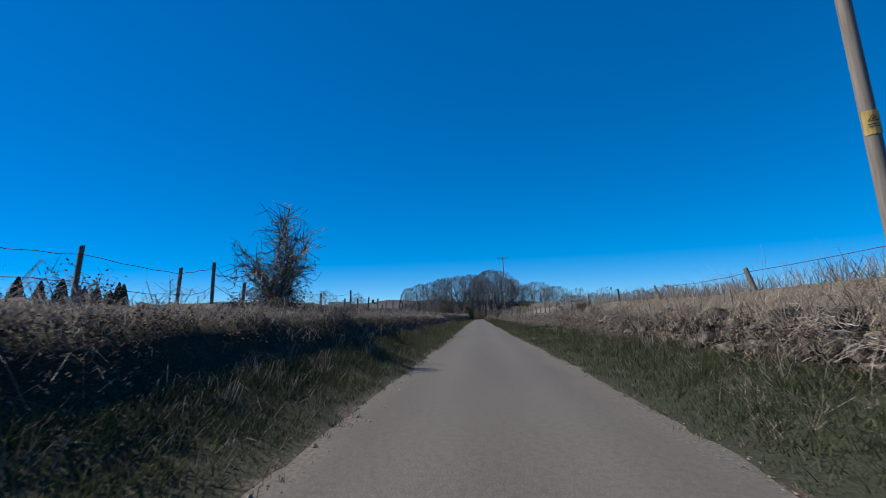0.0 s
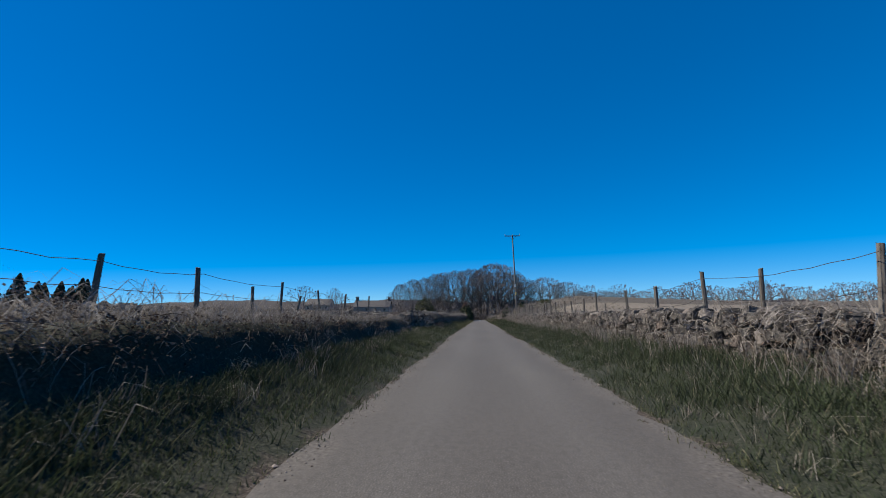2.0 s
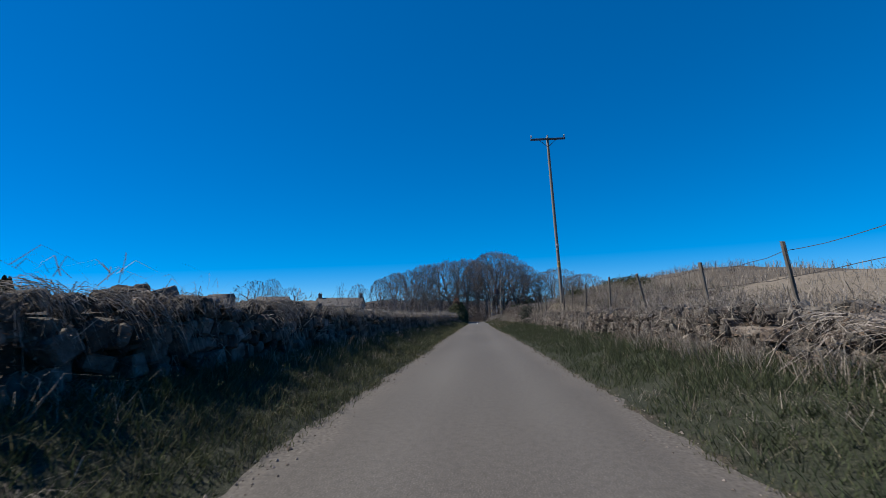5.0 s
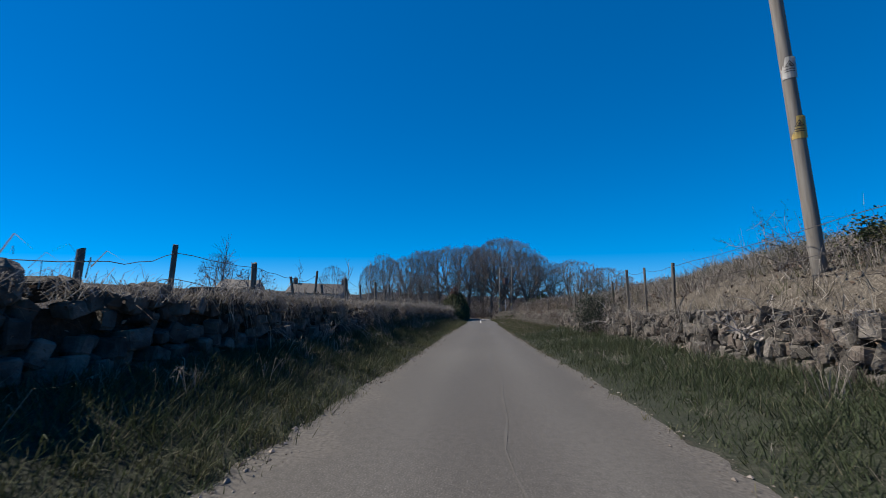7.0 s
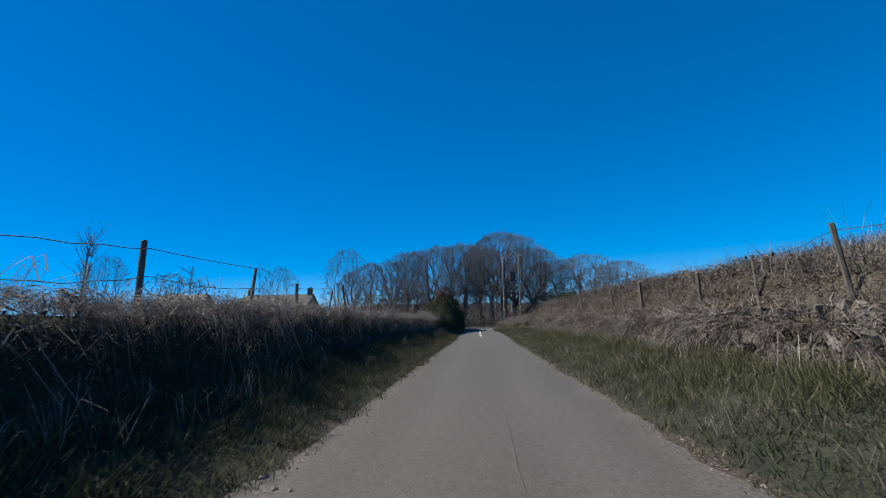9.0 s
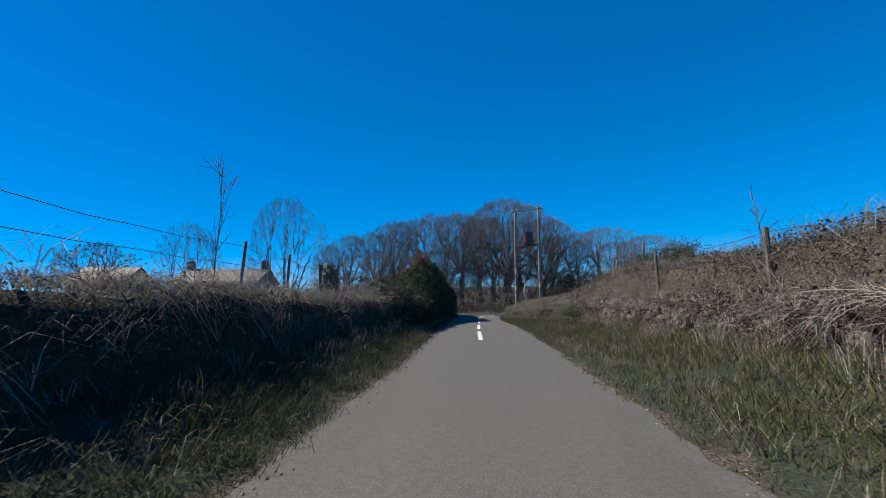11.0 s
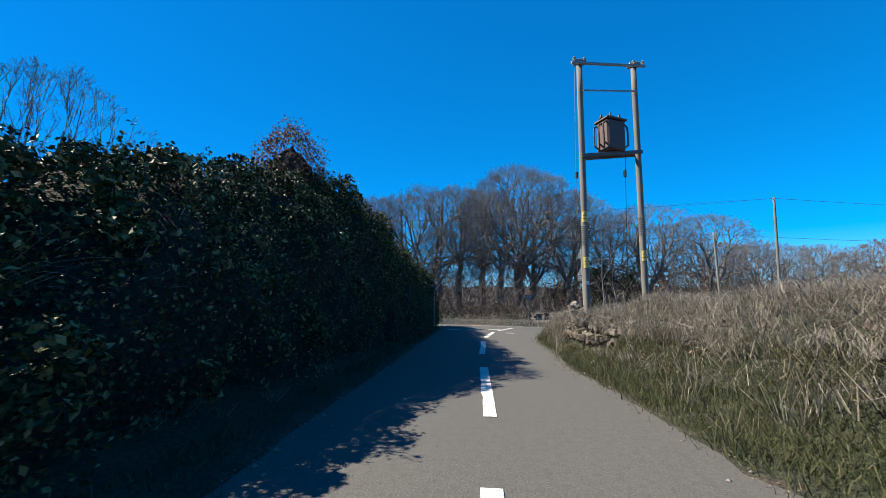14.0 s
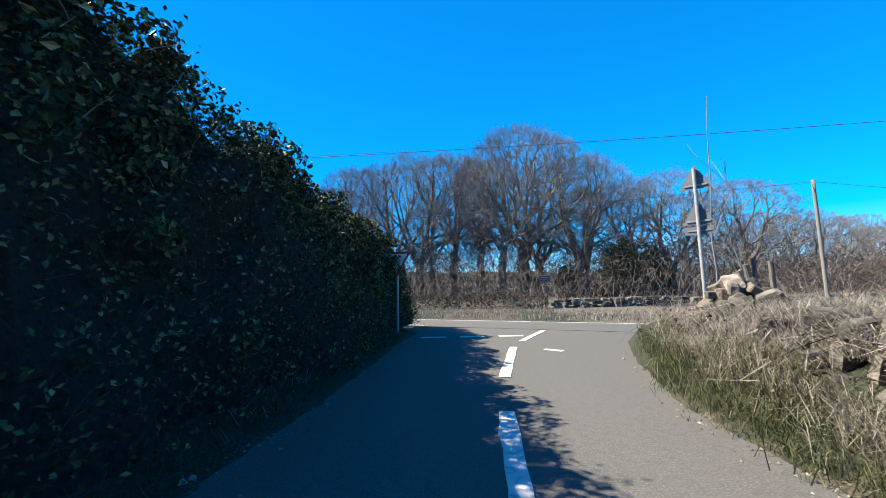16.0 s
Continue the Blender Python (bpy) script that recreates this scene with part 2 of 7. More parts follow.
BARK = two_scale("bark", [(0.3, (0.1, 0.089, 0.082)), (0.7, (0.165, 0.148, 0.137))], [(0.3, (0.05, 0.043, 0.038)), (0.7, (0.215, 0.192, 0.168))], 1.5, 14, 0.5, 0.95, 0.8, 0.03)
TWIG = island("twigs", [(0.0, (0.084, 0.079, 0.084)), (1.0, (0.19, 0.178, 0.186))], 0.9)
PALE_TWIG = island("pale_twigs", [(0.0, (0.144, 0.128, 0.114)), (1.0, (0.33, 0.30, 0.28))], 0.9)
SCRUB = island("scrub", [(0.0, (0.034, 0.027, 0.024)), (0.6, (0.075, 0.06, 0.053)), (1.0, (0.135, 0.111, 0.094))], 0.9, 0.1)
STONE = object_random("field_stone", [(0.0, (0.061, 0.056, 0.051)), (0.4, (0.107, 0.1, 0.091)), (0.75, (0.166, 0.152, 0.14)), (0.92, (0.141, 0.113, 0.095)), (1.0, (0.26, 0.24, 0.22))])
POST = two_scale("weathered_post", [(0.3, (0.048, 0.041, 0.036)), (0.7, (0.102, 0.09, 0.078))], [(0.3, (0.038, 0.034, 0.029)), (0.7, (0.193, 0.179, 0.158))], 3, 30, 0.5, 0.9, 0.7, 0.01, stretch=(1, 1, 0.15))
POLEWOOD = two_scale("pole_wood", [(0.3, (0.1, 0.092, 0.082)), (0.7, (0.162, 0.148, 0.133))], [(0.3, (0.079, 0.07, 0.062)), (0.7, (0.22, 0.21, 0.197))], 2, 22, 0.5, 0.85, 0.5, 0.01, stretch=(1, 1, 0.06))
WHITEWASH = plain("white_paint", (0.36, 0.36, 0.34), (0.26, 0.25, 0.23), 5, 0.8, 0, 0.3)
WIRE = plain("wire", (0.07, 0.063, 0.059), None, 10, 0.6, 0.6)
STEEL = plain("galvanised_steel", (0.27, 0.27, 0.28), (0.192, 0.20, 0.21), 6, 0.5, 0.7)
DARKSTEEL = plain("dark_steel", (0.10, 0.10, 0.105), None, 6, 0.6, 0.4)
RUSTRED = plain("brown_tank_paint", (0.075, 0.042, 0.042), (0.056, 0.03, 0.03), 5, 0.55)
YELLOW = plain("yellow_plate", (0.58, 0.43, 0.138), (0.49, 0.37, 0.13), 9, 0.5)
WHITE = plain("white_plate", (0.56, 0.56, 0.55), (0.48, 0.48, 0.47), 9, 0.5)
BLACK = plain("black_paint", (0.015, 0.015, 0.015), (0.03, 0.03, 0.03), 9, 0.5)
RED = plain("red_plate", (0.35, 0.021, 0.021), (0.26, 0.021, 0.021), 9, 0.45)
SIGNBACK = plain("weathered_sign_back", (0.12, 0.125, 0.135), (0.09, 0.095, 0.105), 6, 0.55, 0.0)
GREYBACK = plain("grey_sign_back", (0.24, 0.25, 0.26), (0.192, 0.20, 0.21), 6, 0.55, 0.0)
GLASSY = plain("porcelain", (0.55, 0.56, 0.56), None, 9, 0.2)
SLATE = two_scale("slate_roof", [(0.3, (0.04, 0.04, 0.044)), (0.7, (0.068, 0.066, 0.068))], [(0.3, (0.028, 0.028, 0.03)), (0.7, (0.088, 0.084, 0.084))], 2, 12, 0.5, 0.7, 0.3)
HARL = plain("harled_wall", (0.24, 0.22, 0.196), (0.189, 0.175, 0.154), 3, 0.95, 0, 0.4)
BRICKRED = plain("chimney_brick", (0.18, 0.114, 0.084), (0.132, 0.09, 0.072), 4, 0.9)
PANE = plain("dark_pane", (0.03, 0.035, 0.04), None, 3, 0.1)
HILLGREEN = two_scale("far_hill", [(0.3, (0.027, 0.026, 0.027)), (0.7, (0.042, 0.036, 0.034))], [(0.3, (0.021, 0.02, 0.022)), (0.7, (0.051, 0.044, 0.038))], 0.01, 0.06, 0.5, 1.0, 0.1)

# ---------------------------------------------------------------- mesh helpers
rng = np.random.default_rng(7)


def raw_mesh(name, verts, faces, mat, smooth=False):
    """A mesh from arrays: faces is (n, 3) or (n, 4)."""
    verts, faces = np.asarray(verts, np.float32), np.asarray(faces, np.int32)
    me = bpy.data.meshes.new(name)
    n, k = faces.shape
    me.vertices.add(len(verts))
    me.vertices.foreach_set("co", verts.ravel())
    me.loops.add(n * k)
    me.loops.foreach_set("vertex_index", faces.ravel())
    me.polygons.add(n)
    me.polygons.foreach_set("loop_start", np.arange(0, n * k, k, dtype=np.int32))
    me.polygons.foreach_set("loop_total", np.full(n, k, np.int32))
    me.polygons.foreach_set("use_smooth", np.full(n, smooth, bool))
    me.materials.append(mat)
    me.update(calc_edges=True)
    return me


def thing(name, label, category, group="", kind="", at=None):
    ob = tagged(new(name), label, category, group, kind)
    ob.empty_display_size = 0.2
    if at is not None:
        ob.matrix_world = at
    return ob


def part(name, me, parent, label="", mat=None, kind=""):
    """Links a bmesh or mesh as one object under a thing or part."""
    if isinstance(me, bmesh.types.BMesh):
        d = bpy.data.meshes.new(name)
        me.to_mesh(d)
        me.free()
        d.materials.append(mat)
        me = d
    ob = new(name, me)
    ob.parent = parent
    return tagged(ob, label, kind=kind)


def bm_box(bm, c, s, bevel=0.0, rot=None):
    m = Matrix.Translation(c) @ (rot or Matrix()) @ Matrix.Diagonal((*s, 1))
    r = bmesh.ops.create_cube(bm, size=1, matrix=m)
    if bevel:
        es = list({e for v in r["verts"] for e in v.link_edges})
        bmesh.ops.bevel(bm, geom=es, offset=bevel, segments=1, affect="EDGES")


def box(c, s, bevel=0.0, rot=None):
    bm = bmesh.new()
    bm_box(bm, c, s, bevel, rot)
    return bm


def bm_rod(bm, a, b, r0, r1=None, sides=8):
    a, b = Vector(a), Vector(b)
    q = (b - a).to_track_quat("Z", "Y").to_matrix().to_4x4()
    bmesh.ops.create_cone(bm, cap_ends=True, segments=sides, radius1=r0, radius2=r0 if r1 is None else r1, depth=(b - a).length,
                          matrix=Matrix.Translation((a + b) / 2) @ q)


def rod(a, b, r0, r1=None, sides=8):
    bm = bmesh.new()
    bm_rod(bm, a, b, r0, r1, sides)
    return bm


def unit(v):
    return v / np.maximum(np.linalg.norm(v, axis=-1, keepdims=True), 1e-9)


def sticks(a, b, ra, rb, sides=3):
    """Open prisms from a to b, one per row: vertices and quads."""
    d = unit(b - a)
    ref = np.where(np.abs(d[:, 2:3]) < 0.9, [[0, 0, 1.0]], [[1.0, 0, 0]])
    u = unit(np.cross(d, ref))
    w = np.cross(d, u)
    ang = np.arange(sides) * 2 * np.pi / sides
    ring = u[:, None] * np.cos(ang)[None, :, None] + w[:, None] * np.sin(ang)[None, :, None]
    v = np.concatenate([a[:, None] + ring * np.reshape(ra, (-1, 1, 1)), b[:, None] + ring * np.reshape(rb, (-1, 1, 1))], 1)
    i = np.arange(sides)
    j = (i + 1) % sides
    q = np.stack([i, j, j + sides, i + sides], 1)
    f = (np.arange(len(a))[:, None, None] * 2 * sides + q[None]).reshape(-1, 4)
    return v.reshape(-1, 3), f


def blades(p, h, w, lean, droop=0.5):
    """Grass blades that bend over: root p, height h, width w, horizontal lean as a part of h."""
    n = len(p)
    yaw = rng.uniform(0, 2 * np.pi, n)
    side = np.stack([np.cos(yaw), np.sin(yaw), 0 * yaw], 1) * (w / 2)[:, None]
    ly = rng.uniform(0, 2 * np.pi, n)
    out = np.stack([np.cos(ly), np.sin(ly), 0 * ly], 1) * (lean * h)[:, None]
    up = np.zeros((n, 3)); up[:, 2] = h
    mid = p + out * 0.35 + up * 0.6
    tip = p + out + up * (1 - droop * np.clip(lean, 0, 1))[:, None]
    v = np.stack([p - side, p + side, mid + side * 0.7, mid - side * 0.7, tip], 1).reshape(-1, 3)
    f = np.array([[0, 1, 2], [0, 2, 3], [3, 2, 4]])
    return v, (np.arange(n)[:, None, None] * 5 + f[None]).reshape(-1, 3)


def spears(p, h, w, lean):
    """Short grass: one narrow upright sliver a blade."""
    n = len(p)
    yaw, ly = rng.uniform(0, 2 * np.pi, (2, n))
    side = np.stack([np.cos(yaw), np.sin(yaw), 0 * yaw], 1) * (w / 2)[:, None]
    tip = p + np.stack([np.cos(ly) * lean * h, np.sin(ly) * lean * h, h], 1)
    return np.stack([p - side, p + side, tip], 1).reshape(-1, 3), np.arange(n * 3).reshape(-1, 3)


def leaves(p, size, normal=None, spread=1.0):
    """Small folded leaves, two triangles each, with random turns about a normal."""
    n = len(p)
    d = unit(rng.normal(size=(n, 3)))
    if normal is not None:
        d = unit(normal + d * spread)
    t = unit(np.cross(d, rng.normal(size=(n, 3))))
    s = np.cross(d, t)
    size = np.broadcast_to(size, (n,))[:, None] if np.ndim(size) else np.full((n, 1), size)
    fold = d * size * 0.25
    v = np.stack([p - t * size, p + s * size * 0.6 + fold, p + t * size, p - s * size * 0.6 + fold], 1).reshape(-1, 3)
    f = np.array([[0, 1, 2], [0, 2, 3]])
    return v, (np.arange(n)[:, None, None] * 4 + f[None]).reshape(-1, 3)


def ribbons(a, b, ra, rb):
    """Flat slivers from a to b, one quad each, turned at random about their length."""
    d = unit(b - a)
    u = unit(np.cross(d, rng.normal(size=a.shape)))
    ra, rb = np.reshape(ra, (-1, 1)) * u, np.reshape(rb, (-1, 1)) * u
    v = np.stack([a - ra, a + ra, b + rb, b - rb], 1).reshape(-1, 3)
    return v, np.arange(len(a) * 4).reshape(-1, 4)


def arcs(p, d, length, sag, r, steps=4):
    """Thin bent stems: root p, first direction d, length, how far the end falls, radius."""
    d = unit(d)
    vs, fs, base = [], [], 0
    prev = p
    wob = rng.normal(size=(len(p), 3)) * 0.12
    for k in range(steps):
        t = (k + 1) / steps
        nxt = p + d * (length * t)[:, None] + wob * (length * t * t)[:, None]
        nxt[:, 2] -= sag * length * t * t
        v, f = ribbons(prev, nxt, r * (1 - 0.7 * k / steps) * 1.25, r * (1 - 0.7 * (k + 1) / steps) * 1.25)
        vs.append(v); fs.append(f + base); base += len(v)
        prev = nxt
    return np.concatenate(vs), np.concatenate(fs)


def tube(pts, radii, sides=6, caps=True):
    """One connected tube along a line of points."""
    pts, radii = np.asarray(pts, float), np.broadcast_to(radii, (len(pts),))
    d = unit(np.gradient(pts, axis=0))
    ref = np.array([0, 0, 1.0]) if abs(d[0, 2]) < 0.9 else np.array([0, 1.0, 0])
    u = unit(np.cross(d, ref))
    w = np.cross(d, u)
    a = np.arange(sides) * 2 * np.pi / sides
    v = pts[:, None] + (u[:, None] * np.cos(a)[None, :, None] + w[:, None] * np.sin(a)[None, :, None]) * radii[:, None, None]
    n = len(pts)
    i = np.arange(sides)
    j = (i + 1) % sides
    f = np.concatenate([np.stack([k * sides + i, k * sides + j, (k + 1) * sides + j, (k + 1) * sides + i], 1) for k in range(n - 1)])
    v = v.reshape(-1, 3)
    if caps:
        v = np.concatenate([v, pts[:1], pts[-1:]])
        m = len(v) - 2
        f = np.concatenate([f, np.stack([j, i, i * 0 + m, i * 0 + m], 1), np.stack([(n - 1) * sides + i, (n - 1) * sides + j, i * 0 + m + 1, i * 0 + m + 1], 1)])
    q = np.concatenate([f[:, [0, 1, 2]], f[:, [0, 2, 3]]])
    return v, q[(q[:, 0] != q[:, 1]) & (q[:, 1] != q[:, 2]) & (q[:, 0] != q[:, 2])]


def joined(*parts):
    vs, fs, base = [], [], 0
    for v, f in parts:
        if f.shape[1] == 4:
            f = np.concatenate([f[:, [0, 1, 2]], f[:, [0, 2, 3]]])
        vs.append(v); fs.append(f + base); base += len(v)
    return np.concatenate(vs), np.concatenate(fs)


def stuff(name, vf, mat, label, category):
    return tagged(new(name, raw_mesh(name, *vf, mat)), label, category, kind="stuff")


def lumps(x, y, scale=1.0, seed=0):
    """A smooth field of bumps between about -1 and 1."""
    s = seed * 1.7
    return (np.sin(x * 1.3 * scale + y * 0.7 * scale + s) + np.sin(-x * 0.8 * scale + y * 1.9 * scale + 2.1 + s) + np.sin(x * 2.9 * scale - y * 2.3 * scale + 4 + s) * 0.6
            + np.sin(x * 5.1 * scale + y * 4.3 * scale + 1 + s) * 0.35) / 2.95


# ---------------------------------------------------------------- the lie of the land
LEFT_CREST = ([-20, 0, 20, 33, 38, 50, 62, 75, 82, 90, 100, 110], [1.34, 1.32, 1.27, 1.2, 1.44, 1.5, 1.42, 1.42, 1.5, 1.58, 1.5, 1.45])
RIGHT_BANK = ([-30, 8, 16, 22, 48, 56, 64, 72, 80, 88, 92, 100, 104, 106, 110, 112, 114.5, 118, 122, 126, 129, 132, 134], [1.65, 1.75, 1.6, 1.0, 1.0, 1.2, 1.75, 2.3, 2.05, 2.05, 2.05, 2.2, 1.98, 2.0, 2.35, 2.3, 1.72, 1.4, 1.1, 0.88, 0.7, 0.5, 0.4])
RIGHT_SLOPE = ([-30, 22, 48, 58, 68, 78, 90, 110, 115, 126, 132], [0.02, 0.0, 0.0, 0.12, 0.22, 0.2, 0.12, 0.1, 0.03, 0.02, 0.02])
LEFT_FIELD = ([-30, 10, 50, 62, 80, 110, 135], [0.9, 0.45, 0.5, 0.95, 1.1, 1.1, 0.6])


def wall_left(y):
    """Where the road-side face of the left wall stands."""
    return np.interp(y, [-12, 24, 33.4, 36, 42, 48, 55, 60, 75, 78, 83, 110], [-5.1, -5.1, -4.6, -4.35, -4.1, -4.05, -4.0, -3.95, -3.9, -4.05, -4.15, -4.25])


def wall_right(y):
    return np.interp(y, [-12, 60, 111, 116, 120, 123, 125.5, 128, 130.4], [4.25, 4.25, 4.25, 3.75, 2.9, 2.35, 2.2, 2.35, 2.75])



def bank_out(y):
    """1 where the left wall is buried in a bank that swells towards the lane, 0 where bare wall stands."""
    return np.interp(y, [-14, 22, 28, 33, 33.4, 35.4, 36, 47, 60, 75, 78, 94, 101, 108, 113], [1, 1, 0.75, 0.6, 0, 0, 0.0, 0.0, 0.0, 0.0, 0.2, 0.2, 0.5, 0.5, 0])


def main_road_off(x, y):
    """Distance from the middle of the road that crosses the end of the lane."""
    return (y - 138.35 + 0.38 * (x - 1)) / 1.07


def fall(off):
    """The crossing road leans away from the lane."""
    return 0.052 * np.clip(off + 2.75, 0, 5.5)


def ease(t):
    t = np.clip(t, 0, 1)
    return t * t * (3 - 2 * t)


def lane_right(y):
    side = np.interp(y, [-4, 7, 17, 33, 38, 46, 70, 83, 102, 106, 112, 118, 123, 125, 127], [1.86, 1.93, 1.72, 1.85, 1.6, 1.75, 1.85, 1.62, 1.62, 1.72, 1.88, 1.79, 1.5, 1.68, 1.64])
    return side + 0.06 * np.clip(y - 127.5, 0, 20) ** 2 + 0.04 * np.sin(y * 0.9) * np.sin(y * 0.37)


def lane_left(y):
    side = np.interp(y, [-4, 7, 17, 32, 38, 70, 83, 102, 105, 113, 136], [-2.09, -1.9, -1.95, -2.0, -2.14, -2.1, -2.08, -1.84, -1.87, -2.0, -2.1])
    return side + 0.05 * np.sin(y * 0.7 + 1) * np.sin(y * 0.29) - np.where(y > 134.5, (y - 134.5) * 0.8, 0.0)


def land(x, y):
    x, y = np.asarray(x, float), np.asarray(y, float)
    rb, rs = np.interp(y, *RIGHT_BANK), np.interp(y, *RIGHT_SLOPE)
    lf = np.interp(y, *LEFT_FIELD)
    le, re = lane_left(y), lane_right(y)
    # to the right
    ur = x - re
    wl_, wr_ = wall_left(y), wall_right(y)
    verge = np.where(ur > 0.1, 0.006 + 0.47 * ease(ur / 2.5) + (0.03 * lumps(x, y, 1.1, 11) + 0.035 * lumps(x, y, 2.4, 21)) * ease(ur / 0.6), -0.010)
    wide = np.clip(x - wr_ - 0.5, 0, 9)
    high = rb + rs * wide - np.interp(y, [56, 62, 71, 75, 84, 88], [0, 0.15, 0.18, 0.62, 0.62, 0]) * (1 - ease(wide / 2.3)) + 0.021 * np.clip(x - 14, 0, 160) - np.interp(y, [50, 62, 125, 132], [0, 0.055, 0.055, 0]) * np.clip(x - 12, 0, 28) + 0.10 * lumps(x, y, 0.4, 1) + np.interp(y, [50, 62, 126, 131], [0, 0.10, 0.10, 0]) * lumps(x, y, 1.1, 13)
    soft = ease((y - 115) / 4) * (1 - 0.75 * ease((y - 122) / 2) * ease((127.6 - y) / 1.4))
    right = np.where(x > wr_ - 0.8 * soft, verge + (high - verge) * ease((x - wr_ - 0.1 + 0.8 * soft) / (0.7 + 0.6 * soft)), verge)
    # to the left
    ul = le - x
    vl = np.where(ul > 0.1, 0.006 + 0.045 * ease((ul - 0.08) / 0.14) + 0.27 * ease(ul / 1.4) + 0.32 * np.interp(y, [29, 34, 38, 46], [1, 0.4, 0.8, 1]) * np.clip((ul - 0.7) / 2.2, 0, 1) + (0.03 * lumps(x, y, 1.1, 12) + 0.03 * lumps(x, y, 2.4, 22)) * ease(ul / 0.6), -0.010)
    field = lf + 0.027 * np.clip(-x - 6, 0, 170) + 0.05 * lumps(x, y, 0.4, 2)
    out = bank_out(y)
    toe, brow = wl_ + 0.35 + 1.2 * out, wl_ + 1.12 * out
    swell = ease((toe - x) / np.maximum(toe - brow, 0.1))
    vl = vl + np.clip(out * 5, 0, 1) * (np.interp(y, *LEFT_CREST) - 0.2 + 0.1 * lumps(x, y, 1.4, 17) - vl) * swell
    left = np.where(x < wl_, vl + (field - vl) * ease((wl_ - 0.1 - x) / 0.8), vl)
    z = np.where(x > 0, right, left)
    # flat along the crossing road, and level woodland floor past it
    off = main_road_off(x, y)
    z = z * ease((-off - 3.2) / 2.4) + np.where(off > 3, 0.012 * np.clip(off - 8, 0, 200) + 0.06 * lumps(x, y, 0.5, 3) * ease((off - 4) / 3), 0)
    z = np.where((x > le + 0.1) & (x < re - 0.1) & (off < 0), -0.010, z)
    z = np.where(np.abs(off) < 2.85, -0.03, z + 0.004) - fall(off)
    r = np.hypot(x, y - 60)
    z = z + 0.02 * np.clip(r - 260, 0, 500)
    return z


def spaced(*pieces):
    out = []
    for a, b, step in pieces:
        out += list(np.arange(a, b, step))
    return np.array(out)


gx = spaced((-1500, -300, 100), (-300, -60, 20), (-60, -12, 3), (-12, -6, 0.75), (-6, 6, 0.2), (6, 16, 0.75), (16, 60, 3), (60, 300, 20), (300, 1501, 100))
gy = spaced((-400, -40, 30), (-40, -12, 3), (-12, 150, 0.6), (150, 200, 2.5), (200, 400, 20), (400, 2001, 100))
GX, GY = np.meshgrid(gx, gy)
GZ = land(GX, GY)
nx, ny = len(gx), len(gy)
idx = np.arange(nx * ny).reshape(ny, nx)
quads = np.stack([idx[:-1, :-1], idx[:-1, 1:], idx[1:, 1:], idx[1:, :-1]], -1).reshape(-1, 4)
ground = tagged(new("ground", raw_mesh("ground", np.stack([GX, GY, GZ], -1).reshape(-1, 3), quads, SOIL, True)), "rough turf and bare earth beside the lane", "ground", kind="structure")


def ribbon(name, left, right, ys, mat, z=0.0, cols=7, thick=0.06, label="", kind="structure"):
    """A strip along y between two edges, with thickness."""
    k = np.linspace(0, 1, cols)
    a, b = left(ys), right(ys)
    X = a[:, None] + (b - a)[:, None] * k
    Y = np.repeat(ys[:, None], cols, 1)
    Z = z - fall(main_road_off(X, Y)) + 0 * X
    top = np.stack([X, Y, Z], -1)
    low = top[:, [0, -1]] - [0, 0, thick]
    n = len(ys)
    i = np.arange(n * cols).reshape(n, cols)
    q = [np.stack([i[:-1, :-1], i[:-1, 1:], i[1:, 1:], i[1:, :-1]], -1).reshape(-1, 4)]
    j = n * cols + np.arange(n * 2).reshape(n, 2)
    q.append(np.stack([j[:-1, 0], i[:-1, 0], i[1:, 0], j[1:, 0]], -1))
    q.append(np.stack([i[:-1, -1], j[:-1, 1], j[1:, 1], i[1:, -1]], -1))
    return tagged(new(name, raw_mesh(name, np.concatenate([top.reshape(-1, 3), low.reshape(-1, 3)]), np.concatenate(q), mat, False)), label, "road", kind=kind)


ys = np.arange(-60, 136.1, 0.3)
ragged = rng.normal(size=(2, len(ys))) * 0.05
lane = ribbon("lane", lambda y: lane_left(y) + ragged[0], lambda y: lane_right(y) + ragged[1], ys, TARMAC, 0.0, 9, 0.06, "worn grey single-track tarmac lane with gritty margins")
mx = np.arange(-140, 141, 2.0)
mid_y = 138.35 - 0.38 * (mx - 1)
mv, mf = [], []
for k in (-2.9, -1.5, 0, 1.5, 2.9):
    mv.append(np.stack([mx, mid_y + k * 1.07, 0 * mx + 0.006 - fall(k)], 1))
nm = len(mx)
for a in range(4):
    i = np.arange(nm - 1)
    mf.append(np.stack([a * nm + i, a * nm + i + 1, (a + 1) * nm + i + 1, (a + 1) * nm + i], 1))
tagged(new("main_road", raw_mesh("main_road", np.concatenate(mv), np.concatenate(mf), TARMAC)), "grey tarmac main road crossing the lane's end", "road", kind="structure")


